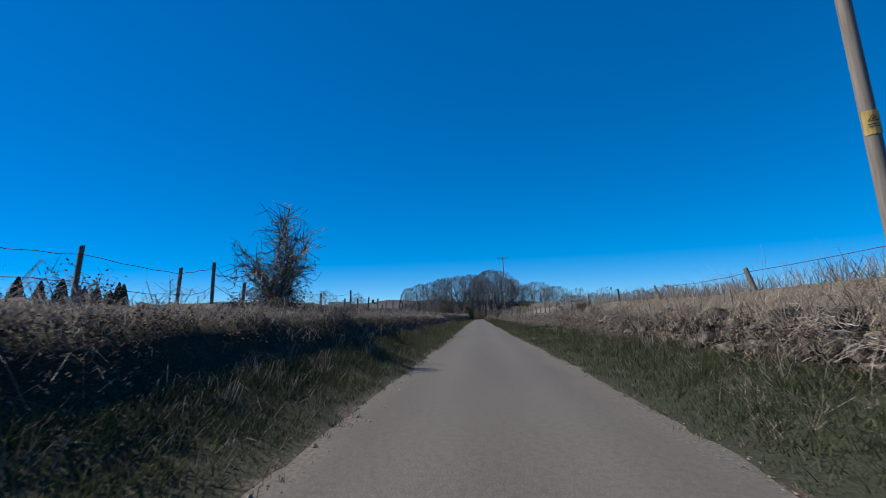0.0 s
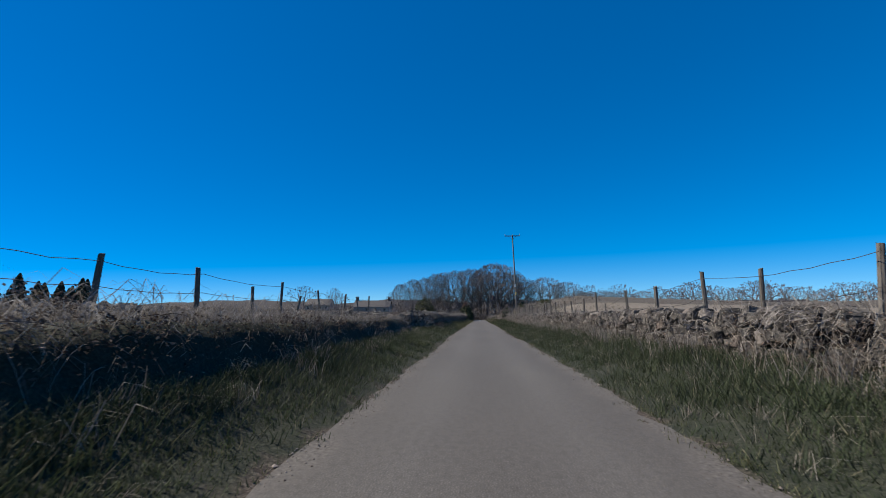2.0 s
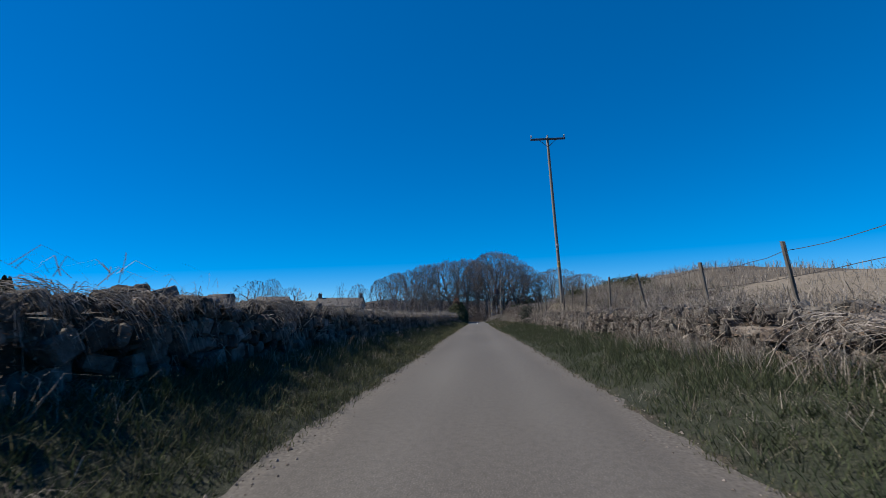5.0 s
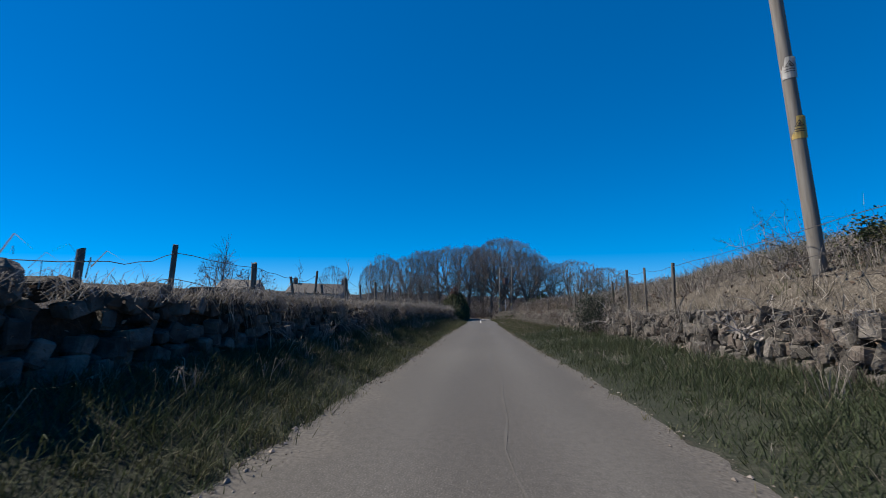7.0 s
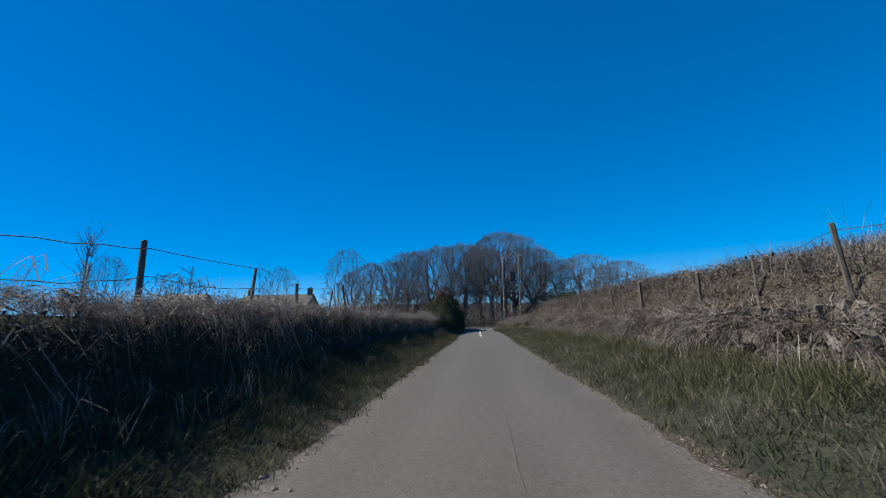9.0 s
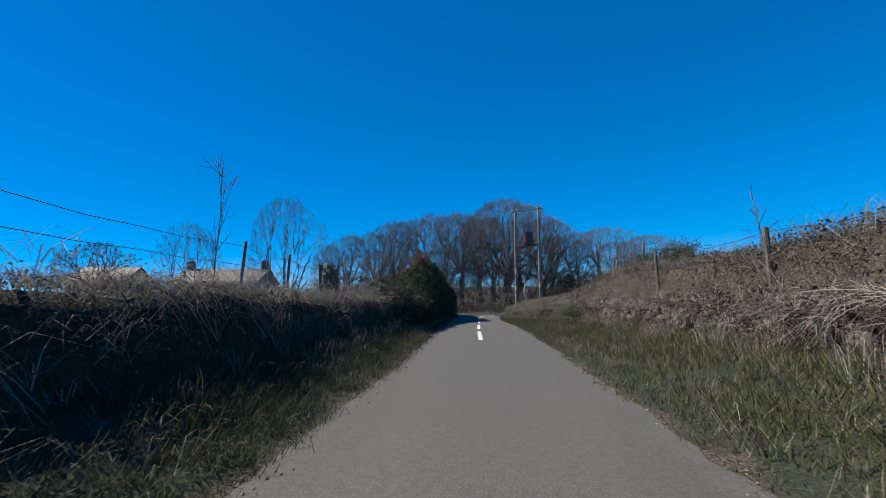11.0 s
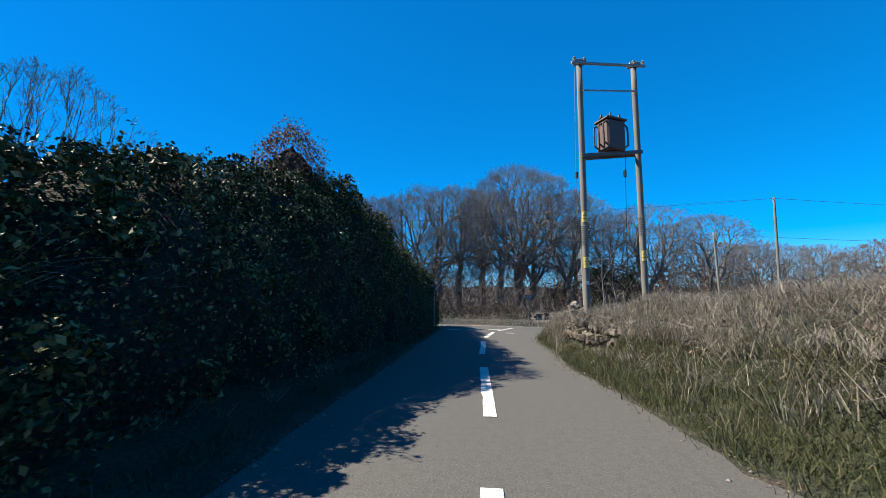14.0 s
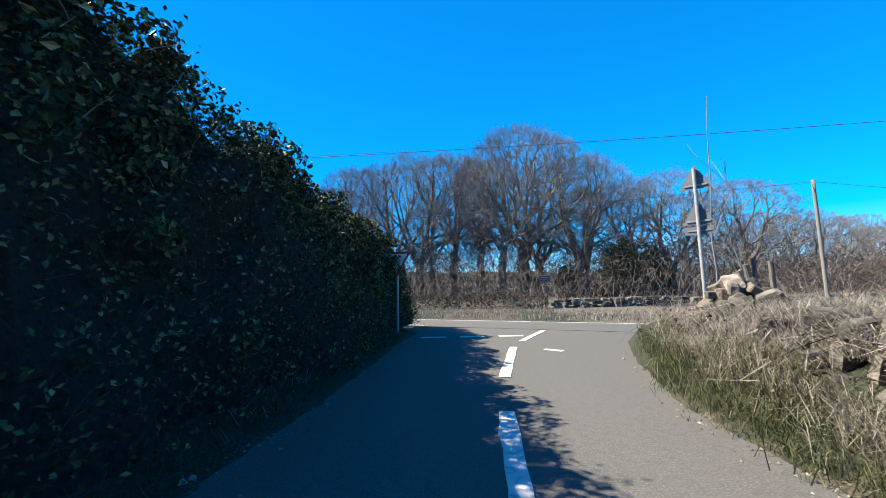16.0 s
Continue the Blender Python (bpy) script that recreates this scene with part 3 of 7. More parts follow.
def mark(parent, a, b, width, z=0.008, name="line_mark", seed=0):
    """One painted bar of road marking between two points, with slightly worn edges."""
    a, b = np.array(a, float), np.array(b, float)
    n = max(3, int(np.linalg.norm(b - a) / 0.25))
    t = np.linspace(0, 1, n)
    d = unit((b - a)[None])[0]
    s = np.array([d[1], -d[0]])
    c = a + (b - a) * t[:, None]
    r = np.random.default_rng(seed)
    l = c - s * (width / 2 + r.normal(size=(n, 1)) * 0.006)
    rr = c + s * (width / 2 + r.normal(size=(n, 1)) * 0.006)
    top = np.concatenate([np.c_[l, np.full(n, z)], np.c_[rr, np.full(n, z)]])
    low = top - [0, 0, 0.006]
    v = np.concatenate([top, low])
    i = np.arange(n - 1)
    f = np.concatenate([np.stack([i, n + i, n + i + 1, i + 1], 1), np.stack([2 * n + i, i, i + 1, 2 * n + i + 1], 1), np.stack([n + i, 3 * n + i, 3 * n + i + 1, n + i + 1], 1)])
    return part(name, raw_mesh(name, v, f, PAINT), parent)


for k, (y0, y1, x0, x1) in enumerate([(108.9, 112.75, -0.14, -0.19), (114.3, 118.1, -0.19, -0.17), (119.7, 122.9, -0.13, -0.16), (124.8, 127.9, -0.18, -0.10)]):
    mark(lane, (x0, y0), (x1, y1), 0.15, seed=k)
mark(lane, (-0.02, 129.3), (0.34, 131.9), 0.15, seed=11)
mark(lane, (0.6, 132.75), (1.42, 134.85), 0.13, seed=12)
for k in range(3):
    mark(lane, (-1.75 + k * 0.95, 133.5 + k * 0.08), (-1.15 + k * 0.95, 133.55 + k * 0.08), 0.2, name="give_way_mark", seed=20 + k)
mark(lane, (0.9, 131.6), (1.2, 131.4), 0.12, name="worn_mark", seed=30)
main = bpy.data.objects["main_road"]
for side in (-2.6, 2.6):
    for x0 in np.arange(-58, 58, 4.0):
        if side < 0 and -3.5 < x0 < 4:
            continue
        fy = lambda x: 138.35 - 0.38 * (x - 1) + side * 1.07
        o = mark(main, (x0, fy(x0)), (x0 + 3.9, fy(x0 + 3.9)), 0.12, 0.014 - fall(side), "edge_line", seed=int(x0) + 100)
# old repair and seam in the tarmac
pv = np.array([[-2.02, 15.3], [-1.74, 15.2], [-1.6, 15.4], [-1.46, 15.42], [-1.36, 15.8], [-1.2, 16.05], [-1.25, 16.4], [-1.45, 16.72], [-1.6, 16.5], [-1.8, 16.62], [-2.05, 16.9]])
bm = bmesh.new()
bm.faces.new([bm.verts.new((x, y, 0.005)) for x, y in pv])
part("tarmac_repair", bm, lane, "darker patched tarmac", PATCH)
seam_y = np.arange(58, 86, 0.5)
seam_x = 0.02 + 0.06 * np.sin(seam_y * 1.1) + 0.03 * np.sin(seam_y * 2.7)
sv = np.concatenate([np.stack([seam_x - 0.01 - 0.008 * np.sin(seam_y * 3.1), seam_y, 0 * seam_y + 0.004], 1), np.stack([seam_x + 0.01 + 0.008 * np.sin(seam_y * 4.3), seam_y, 0 * seam_y + 0.004], 1)])
i = np.arange(len(seam_y) - 1)
part("seam", raw_mesh("seam", sv, np.stack([i, i + len(seam_y), i + len(seam_y) + 1, i + 1], 1), SEAM), lane, "dark bitumen seam")

# fields: ploughed ridges behind the left wall, stubble behind the right wall
px_, py_ = spaced((-150, -40, 5), (-40, -6.4, 1.0), (-6.4, -6.2, 0.2)), np.arange(2, 74, 0.18)
PX, PY = np.meshgrid(px_, py_)
PZ = land(PX, PY) + 0.02 + 0.10 * ease((-PX - 6.2) / 3) + 0.36 * np.abs(np.sin(PY * np.pi / 1.4 + 0.02 * PX)) ** 1.4 * ease((-PX - 6.0) / 1.5)
i = np.arange(PX.size).reshape(PX.shape)
tagged(new("ploughed_field", raw_mesh("ploughed_field", np.stack([PX, PY, PZ], -1).reshape(-1, 3), np.stack([i[:-1, :-1], i[:-1, 1:], i[1:, 1:], i[1:, :-1]], -1).reshape(-1, 4), PLOUGH)),
       "brown ploughed field in low parallel ridges", "field", kind="structure")
sx_, sy_ = spaced((6, 20, 1.5), (20, 220, 8)), np.arange(14, 62, 2.0)
PX, PY = np.meshgrid(sx_, sy_)
PZ = land(PX, PY) + 0.02 + 0.12 * ease((PX - 6) / 3)
i = np.arange(PX.size).reshape(PX.shape)
tagged(new("stubble_field", raw_mesh("stubble_field", np.stack([PX, PY, PZ], -1).reshape(-1, 3), np.stack([i[:-1, :-1], i[:-1, 1:], i[1:, 1:], i[1:, :-1]], -1).reshape(-1, 4), STUBBLE, True)),
       "pale straw-coloured stubble field", "field", kind="structure")

# ---------------------------------------------------------------- fences
LEFT_POSTS = [(-6.10, 2.2), (-4.40, 2.2), (-2.70, 2.2, 0.0), (-0.85, 2.12, 0.0), (0.05, 2.35, 0.03), (1.05, 2.0, 0.02), (5.70, 2.08, 0.32), (8.80, 2.33, 0.04), (11.40, 2.15), (13.20, 2.16, 0.0), (15.26, 2.1, 0.0), (17.20, 2.2), (19.34, 2.12),
              (21.38, 2.15, 0.08), (24.64, 2.15, 0.0), (27.30, 2.1, 0.14), (29.64, 2.1), (31.80, 2.1, 0.18), (33.20, 2.2, 0.0)]
RIGHT_POSTS = [(19.8, 2.2, -0.15), (21.9, 2.1, -0.04), (23.7, 2.25, 0.0), (26.3, 2.1, 0.0), (28.4, 2.12, 0.0), (30.9, 1.72, 0.0), (32.0, 2.3, 0.0), (34.3, 2.1, 0.0), (36.3, 2.05, 0.1), (38.7, 2.15, 0.0), (41.0, 2.15, 0.05),
               (43.0, 2.45, 0.0), (44.9, 2.2), (46.1, 2.2), (49.9, 2.6), (52.2, 2.4), (54.6, 2.4), (57.8, 2.5), (60.9, 2.7)]


def post_mesh(h, w, seed):
    r = random.Random(seed)
    bm = bmesh.new()
    bm_rod(bm, (0, 0, -0.5), (0, 0, h), w * 0.5, w * 0.45, 8)
    for v in bm.verts:
        v.co.x += r.uniform(-1, 1) * w * 0.09
        v.co.y += r.uniform(-1, 1) * w * 0.09
        if v.co.z > 0:
            v.co.z += r.uniform(-1, 1) * w * 0.18 + v.co.x * 0.25
    return bm


post_kinds = []
for k in range(5):
    bm = post_mesh(1.15, 0.068 + 0.009 * k, k)
    d = bpy.data.meshes.new("post")
    bm.to_mesh(d); bm.free()
    d.materials.append(POST)
    post_kinds.append(d)


def fence(label, x, posts, wires=(0.12, 0.5, 0.9), lean=0.10):
    """Posts (y, top z, lean) with strands of wire strung from one to the next."""
    f = thing("fence", label, "fence", "wire fences beside the lane")
    r = random.Random(int(posts[0][0] * 10))
    tops = []
    for k, p in enumerate(posts):
        y, top = p[0], p[1]
        tip = p[2] if len(p) > 2 else r.gauss(0, lean)
        xx = x + r.uniform(-0.05, 0.05) + (p[3] if len(p) > 3 else 0)
        o = part("post", post_kinds[r.randrange(5)], f)
        o.matrix_world = Matrix.Translation((xx, y, top - 1.15)) @ Euler((-tip, r.gauss(0, 0.025), r.uniform(0, 3))).to_matrix().to_4x4()
        if p[1] > 1.75 or len(p) < 5:
            tops.append((Vector((xx, y + tip * 1.0, top)), o))
    for w in wires:
        line = []
        for (a, _), (b, _) in zip(tops[:-1], tops[1:]):
            t = np.linspace(0, 1, 7)[:-1, None]
            A, B = np.array(a) - [0, 0, w], np.array(b) - [0, 0, w]
            c = A + (B - A) * t
            c[:, 2] -= 0.05 * np.sin(t[:, 0] * np.pi) * (1 + 0.8 * math.sin(a.y * 3 + w * 9)) - 0.012 * np.sin(t[:, 0] * 19 + a.y)
            line += list(c)
        if len(line) > 6:
            part("wire", raw_mesh("wire", *tube(line, 0.006, 3, False), WIRE), f)
    return f


fence("weathered grey posts with sagging wire on the wall bank", -5.95, LEFT_POSTS)
fence("short broken fence posts standing among the brambles", -5.75, [(7.3, 1.9), (9.25, 2.0, 0.03), (13.6, 1.85), (22.9, 1.9), (25.0, 1.8), (30.0, 1.65)], ())
fence("leaning grey posts with wire above the stone wall", -4.75,
      [(62.4, 1.85, 0.12), (64.85, 1.72, 0.28), (67.1, 1.78, 0.1), (68.4, 2.06, 0.02), (70.5, 2.06, 0.06), (72.35, 1.96, 0.22), (73.15, 2.18, 0.0), (73.95, 1.9, 0.25), (75.75, 2.22, 0.14), (77.45, 2.12, 0.08), (79.1, 2.36, 0.1),
       (80.85, 2.13, 0.0), (81.4, 2.42, 0.05), (82.6, 2.18, 0.05), (84.6, 2.38, 0.12), (87.0, 2.45, 0.42), (89.0, 2.18, 0.0), (90.9, 2.4, 0.6), (92.7, 2.5, 0.2), (95.4, 2.5, 0.05), (98.6, 2.45), (102.9, 2.45, 0.14), (104.7, 2.4, 0.03),
       (106.6, 2.36, 0.02), (110.5, 2.3)])
fence("old leaning posts and wire above the overgrown bank", 5.1,
      [(-6.0, 2.2), (-3.4, 2.3, 0.2), (0.3, 2.2, 0.3), (4.1, 2.2, 0.4), (7.9, 2.25), (12.2, 2.3, 0.2), (15.0, 2.2), (17.15, 2.27, 0.05)], (0.12, 0.55))
fence("grey posts and wire behind the dry stone wall", 4.95, RIGHT_POSTS, (0.15, 0.6))
fence("thin posts and barbed wire on the grassy slope", 4.77,
      [(63.8, 2.66, -0.05), (66.0, 2.77, -0.04), (67.95, 2.82, -0.03), (73.9, 2.68, 0.0), (75.5, 2.74, 0.0), (76.9, 2.82, -0.04), (78.4, 2.55, 0.03), (81.3, 2.14, 0.0), (81.9, 2.5, 0.0), (83.2, 2.36, 0.0), (84.4, 2.45, 0.0),
       (85.7, 2.5, 0.04), (87.4, 2.3, 0.0), (89.2, 2.2, 0.0), (90.7, 2.15, -0.05), (92.3, 2.3, 0.0), (95.0, 2.3), (99.0, 2.4), (103, 2.5), (107, 2.6)], (0.1, 0.5))
fence("row of grey stakes by the junction", 5.6, [(132.2, 1.66, 0.0, -0.4), (132.7, 1.5, 0.25, -0.1), (133.0, 1.6, 0.15, 0.15), (133.4, 1.66, 0.05, 0.8), (131.6, 1.7, 0.1, 2.1), (130.6, 1.75, 0.2, 3.0)], ())

# white gate post in the gap of the left wall
gp = thing("gate_post", "weathered pale gate post leaning at the field gap", "gate post", at=pose(-5.72, 35.6, 0.3, 2, -4, 10))
bm = box((0, 0, 0.4), (0.085, 0.085, 1.36), 0.015)
part("post", bm, gp, mat=WHITEWASH)
part("hinge", box((0.0, -0.052, 0.75), (0.12, 0.03, 0.05), 0.005), gp, "rusted iron hinge strap", DARKSTEEL)

# ---------------------------------------------------------------- poles and signs


def pole(label, x, y, base, top, r0=0.15, r1=0.11, lean=(0, 0), name="utility_pole"):
    p = thing(name, label, "utility pole", "wooden line poles", at=Matrix.Translation((x, y, base)))
    h = top - base
    t = np.linspace(0, 1, 12)
    v, f = tube(np.stack([lean[0] * t, lean[1] * t, -0.6 + (h + 0.6) * t], 1), r0 + (r1 - r0) * t, 14)
    part("shaft", raw_mesh("shaft", v, f, POLEWOOD, True), p)
    return p, h


def curved(bm, pts, r, cx, cy, z):
    """A four-cornered bar (two lower corners, two upper) laid on a cylinder in five strips."""
    a, b, c, d = [Vector(p) for p in pts]
    rows = []
    for k in range(6):
        t = k / 5
        rows.append([bm.verts.new((cx + r * math.sin(p.x / r), cy - r * math.cos(p.x / r), z + p.y)) for p in (a.lerp(b, t), c.lerp(d, t))])
    for p, q in zip(rows[:-1], rows[1:]):
        bm.faces.new((p[0], q[0], q[1], p[1]))


def plate(parent, z, r, mat, w=0.2, h=0.3, yaw=-24.0, symbol=True, x0=0.0):
    """A small warning plate bent round the shaft of a pole, facing back along the lane."""
    bm = bmesh.new()
    rows = []
    for k in range(7):
        a = (k / 6 - 0.5) * w / r
        rows.append([bm.verts.new((r * math.sin(a), -r * math.cos(a), z + s * h / 2)) for s in (-1, 1)])
    for a, b in zip(rows[:-1], rows[1:]):
        bm.faces.new((a[0], b[0], b[1], a[1]))
    bmesh.ops.solidify(bm, geom=bm.faces[:], thickness=-0.004)
    bmesh.ops.rotate(bm, verts=bm.verts, cent=(0, 0, z), matrix=Matrix.Rotation(radians(yaw), 3, "Z"))
    bmesh.ops.translate(bm, verts=bm.verts, vec=(x0, 0, 0))
    q = part("warning_plate", bm, parent, "curved warning plate", mat)
    if symbol:
        rr = r + 0.007
        for pts in (((-0.07, 0.0), (0.0, 0.115), (-0.05, 0.012), (0.0, 0.09)), ((0.0, 0.115), (0.07, 0.0), (0.0, 0.09), (0.05, 0.012)), ((-0.07, 0.0), (0.07, 0.0), (-0.05, 0.014), (0.05, 0.014)), ((-0.015, 0.02), (0.015, 0.02), (-0.012, 0.065), (0.012, 0.065)),
                    ((-0.07, -0.04), (0.07, -0.04), (-0.07, -0.055), (0.07, -0.055)), ((-0.07, -0.08), (0.07, -0.08), (-0.07, -0.095), (0.07, -0.095))):
            bm = bmesh.new()
            curved(bm, pts, rr, 0, 0, z + 0.01)
            bmesh.ops.rotate(bm, verts=bm.verts, cent=(0, 0, z), matrix=Matrix.Rotation(radians(yaw), 3, "Z"))
            bmesh.ops.translate(bm, verts=bm.verts, vec=(x0, 0, 0))
            part("symbol", bm, q, mat=BLACK)


def insulator(parent, x, y, z, h=0.2):
    bm = bmesh.new()
    bm_rod(bm, (x, y, z), (x, y, z + h), 0.018, 0.018, 8)
    for k in range(3):
        bm_rod(bm, (x, y, z + h * (0.35 + 0.22 * k)), (x, y, z + h * (0.5 + 0.22 * k)), 0.055, 0.035, 10)
    part("insulator", bm, parent, "ribbed porcelain insulator", GLASSY)


def line_pole(x, y, base, top, label, sign_zs, tip=0.0):
    p, h = pole(label, x, y, base, top, 0.105, 0.085, (tip, 0))
    part("crossarm", box((tip, -0.1, h - 0.18), (2.3, 0.1, 0.12), 0.01), p, "steel crossarm", DARKSTEEL)
    bm = bmesh.new()
    bm_rod(bm, (tip - 0.6, -0.1, h - 0.2), (tip, -0.1, h - 0.75), 0.02)
    bm_rod(bm, (tip + 0.6, -0.1, h - 0.2), (tip, -0.1, h - 0.75), 0.02)
    part("brace", bm, p, mat=DARKSTEEL)
    for x_ in (-1.08, 0.0, 1.08):
        insulator(p, tip + x_, -0.1, h - 0.12, 0.24)
    for z, m, s in sign_zs:
        plate(p, z - base, 0.11, m, 0.26, 0.4, symbol=s, x0=tip * (z - base) / h)
    return p


line_pole(5.08, 69.85, 1.9, 13.1, "tall wooden power pole with steel crossarm on the bank", ((5.55, WHITE, True), (4.45, YELLOW, True)), -0.35)
line_pole(5.87, -1.3, 1.6, 12.0, "tall pale wooden power pole beside the lane", ((4.2, YELLOW, True),), -0.06)

# transformer on a pair of poles
HP = thing("transformer_pole_pair", "two wooden poles carrying a brown oil transformer", "transformer", at=Matrix.Translation((2.84, 126.75, 0.45)))
off, lift = Vector((2.04, 1.0, 0)), 0.45
for k, (o, zlift) in enumerate(((Vector((0, 0, 0)), 0.0), (off, lift))):
    t = np.linspace(0, 1, 10)
    v, f = tube(np.stack([o.x + 0.02 + 0 * t, o.y + 0 * t, -0.6 + (8.85 + zlift) * t], 1), 0.1 - 0.014 * t, 14)
    part("pole", raw_mesh("pole", v, f, POLEWOOD, True), HP)
    a = np.linspace(0, 22 * np.pi, 200)
    coil = np.stack([o.x + 0.0 + 0.106 * np.cos(a) + 0.02, o.y + 0.106 * np.sin(a), 2.45 + zlift + 0.6 * a / a[-1]], 1)
    part("climbing_guard", raw_mesh("climbing_guard", *tube(coil, 0.008, 4), STEEL), HP, "coiled barbed wire round the pole")
    part("cap", box(o + Vector((0.03, 0, 8.27 + zlift)), (0.36, 0.26, 0.1), 0.02), HP, "pale steel pole cap", STEEL)
for o, z in ((Vector((0, 0, 0)), 3.3), (Vector((0, 0, 0)), 1.95), (off, 2.25)):
    bm = bmesh.new()
    r, w, hh = 0.108, 0.19, 0.32
    rows = []
    for k in range(7):
        a = (k / 6 - 0.5) * w / r
        rows.append([bm.verts.new(o + Vector((0.02 + r * math.sin(a), -r * math.cos(a), z + s * hh / 2))) for s in (-1, 1)])
    for a, b in zip(rows[:-1], rows[1:]):
        bm.faces.new((a[0], b[0], b[1], a[1]))
    q = part("warning_plate", bm, HP, "yellow danger plate", YELLOW)
    for pts in (((-0.07, 0), (0, 0.11), (-0.05, 0.012), (0, 0.085)), ((0, 0.11), (0.07, 0), (0, 0.085), (0.05, 0.012)), ((-0.07, 0), (0.07, 0), (-0.05, 0.014), (0.05, 0.014)), ((-0.075, -0.06), (0.075, -0.06), (-0.075, -0.08), (0.075, -0.08))):
        bm = bmesh.new()
        curved(bm, pts, r + 0.005, o.x + 0.02, o.y, z + 0.02)
        part("symbol", bm, q, mat=BLACK)
part("id_plate", box((0.02, -0.11, 1.35), (0.1, 0.01, 0.09), 0.002), HP, "small white plate", WHITE)
mid = off / 2 + Vector((0, 0, lift / 2 - 0.15))
yawm = Matrix.Rotation(math.atan2(off.y, off.x), 4, "Z")
beam = yawm @ Matrix.Rotation(-math.atan2(lift, off.length), 4, "Y")
part("crossarm", box(mid + Vector((0.06, -0.14, 8.3)), (3.1, 0.08, 0.07), 0.01, beam), HP, "steel crossarm", STEEL)
part("strut", box(mid + Vector((0.05, -0.14, 7.4)), (2.25, 0.04, 0.04), 0.005, beam), HP, mat=STEEL)
for s in (-0.13, 0.13):
    part("platform_beam", box(mid + Vector((0.04, s, 5.32)), (2.5, 0.07, 0.11), 0.01, beam), HP, "dark steel channel", DARKSTEEL)
bm = box(mid + Vector((0.04, 0, 5.9)), (0.72, 0.52, 0.98), 0.05, yawm)
bm_box(bm, mid + Vector((0.04, 0, 6.42)), (0.8, 0.6, 0.07), 0.015, yawm)
tank = part("tank", bm, HP, "dull brown painted oil tank", RUSTRED)
for s in (-1, 1):
    for k in range(3):
        bm = bmesh.new()
        c = mid + Vector((0.04, 0, 0))
        y_ = -0.2 + 0.2 * k
        pts = [yawm @ Vector((s * 0.36, y_, 5.55)), yawm @ Vector((s * 0.48, y_, 5.62)), yawm @ Vector((s * 0.5, y_, 5.95)), yawm @ Vector((s * 0.48, y_, 6.22)), yawm @ Vector((s * 0.36, y_, 6.3))]
        for a, b in zip(pts[:-1], pts[1:]):
            bm_rod(bm, c + a, c + b, 0.026, 0.026, 8)
        part("cooling_tube", bm, tank, mat=RUSTRED)
for k in range(4):
    b0 = mid + Vector((0.04, 0, 0)) + yawm @ Vector((-0.27 + 0.18 * k, 0.1 * (-1) ** k, 6.44))
    bm = bmesh.new()
    bm_rod(bm, b0, b0 + Vector((0, 0, 0.22)), 0.045, 0.03, 10)
    bm_rod(bm, b0 + Vector((0, 0, 0.08)), b0 + Vector((0, 0, 0.11)), 0.07, 0.07, 10)
    part("bushing", bm, tank, "dark bushing", BLACK)
for x_, z0, z1 in ((-0.28, 1.2, 7.9), (1.1, 1.5, 5.2)):
    bm = bmesh.new()
    bm_rod(bm, (x_, -0.2, z0), (x_ + 0.1, -0.2, z1), 0.007, 0.007, 5)
    st = part("stay_wire", bm, HP, mat=WIRE)
    bm = bmesh.new()
    bm_rod(bm, (x_ + 0.065, -0.2, 4.45), (x_ + 0.068, -0.2, 4.63), 0.045, 0.045, 8)
    part("stay_insulator", bm, st, "dark egg insulator", BLACK)
for k in (-1.45, -1.05, 1.05, 1.45):
    q = mid + Vector((0.06, -0.14, 8.3)) + (beam @ Vector((k, 0, 0.03)))
    insulator(HP, q.x, q.y, q.z, 0.16)

# both poles lean a little, to the field and onward
shear = Matrix.Identity(4)
shear[0][2], shear[1][2] = 0.014, -0.012
for o in HP.children_recursive:
    o.data.transform(shear)

# poles and wires beyond
p5, _ = pole("reddish wooden telephone pole beyond the grassy bank", 18.72, 141.43, 0.8, 8.15, 0.085, 0.07, lean=(0.43, 0), name="telephone_pole")
p4, _ = pole("weathered grey telephone pole across the main road", 17.44, 145.2, -0.2, 6.55, 0.095, 0.08, name="telephone_pole")
p3, _ = pole("thin dark pole behind the ivy hedge", -20.4, 151.8, 1.0, 8.1, 0.1, 0.08, name="telephone_pole")


def wire(a, b, sag, r=0.013, name="overhead_wire"):
    t = np.linspace(0, 1, 25)[:, None]
    a, b = np.array(a, float), np.array(b, float)
    c = a + (b - a) * t
    c[:, 2] -= sag * 4 * t[:, 0] * (1 - t[:, 0])
    v, f = tube(c, r, 4)
    return tagged(new(name, raw_mesh(name, v, f, WIRE)), "thin black overhead wire against the sky", "wire", "overhead wires")


wire((19.15, 141.43, 8.1), (-35, 131, 4.2), 0.4, 0.012)
wire((19.15, 141.43, 8.1), (60, 150, 8.3), 0.35, 0.011)
wire((17.44, 145.2, 6.45), (60, 163, 8.2), 0.3, 0.012)
wire((17.44, 145.2, 6.45), (-30, 143, 4.0), 0.3, 0.012)


def tri_plate(bm, c, w, down=False, thick=0.012, y=0.0):
    h = w * 0.866
    s = -1 if down else 1
    pts = [(-w / 2, -s * h / 3), (w / 2, -s * h / 3), (0, s * 2 * h / 3)]
    fr = [bm.verts.new((c[0] + x, c[1] + y, c[2] + z)) for x, z in pts]
    bk = [bm.verts.new((c[0] + x, c[1] + y + thick, c[2] + z)) for x, z in pts]
    bm.faces.new(fr); bm.faces.new(bk[::-1])
    for i in range(3):
        bm.faces.new((fr[i], bk[i], bk[(i + 1) % 3], fr[(i + 1) % 3]))


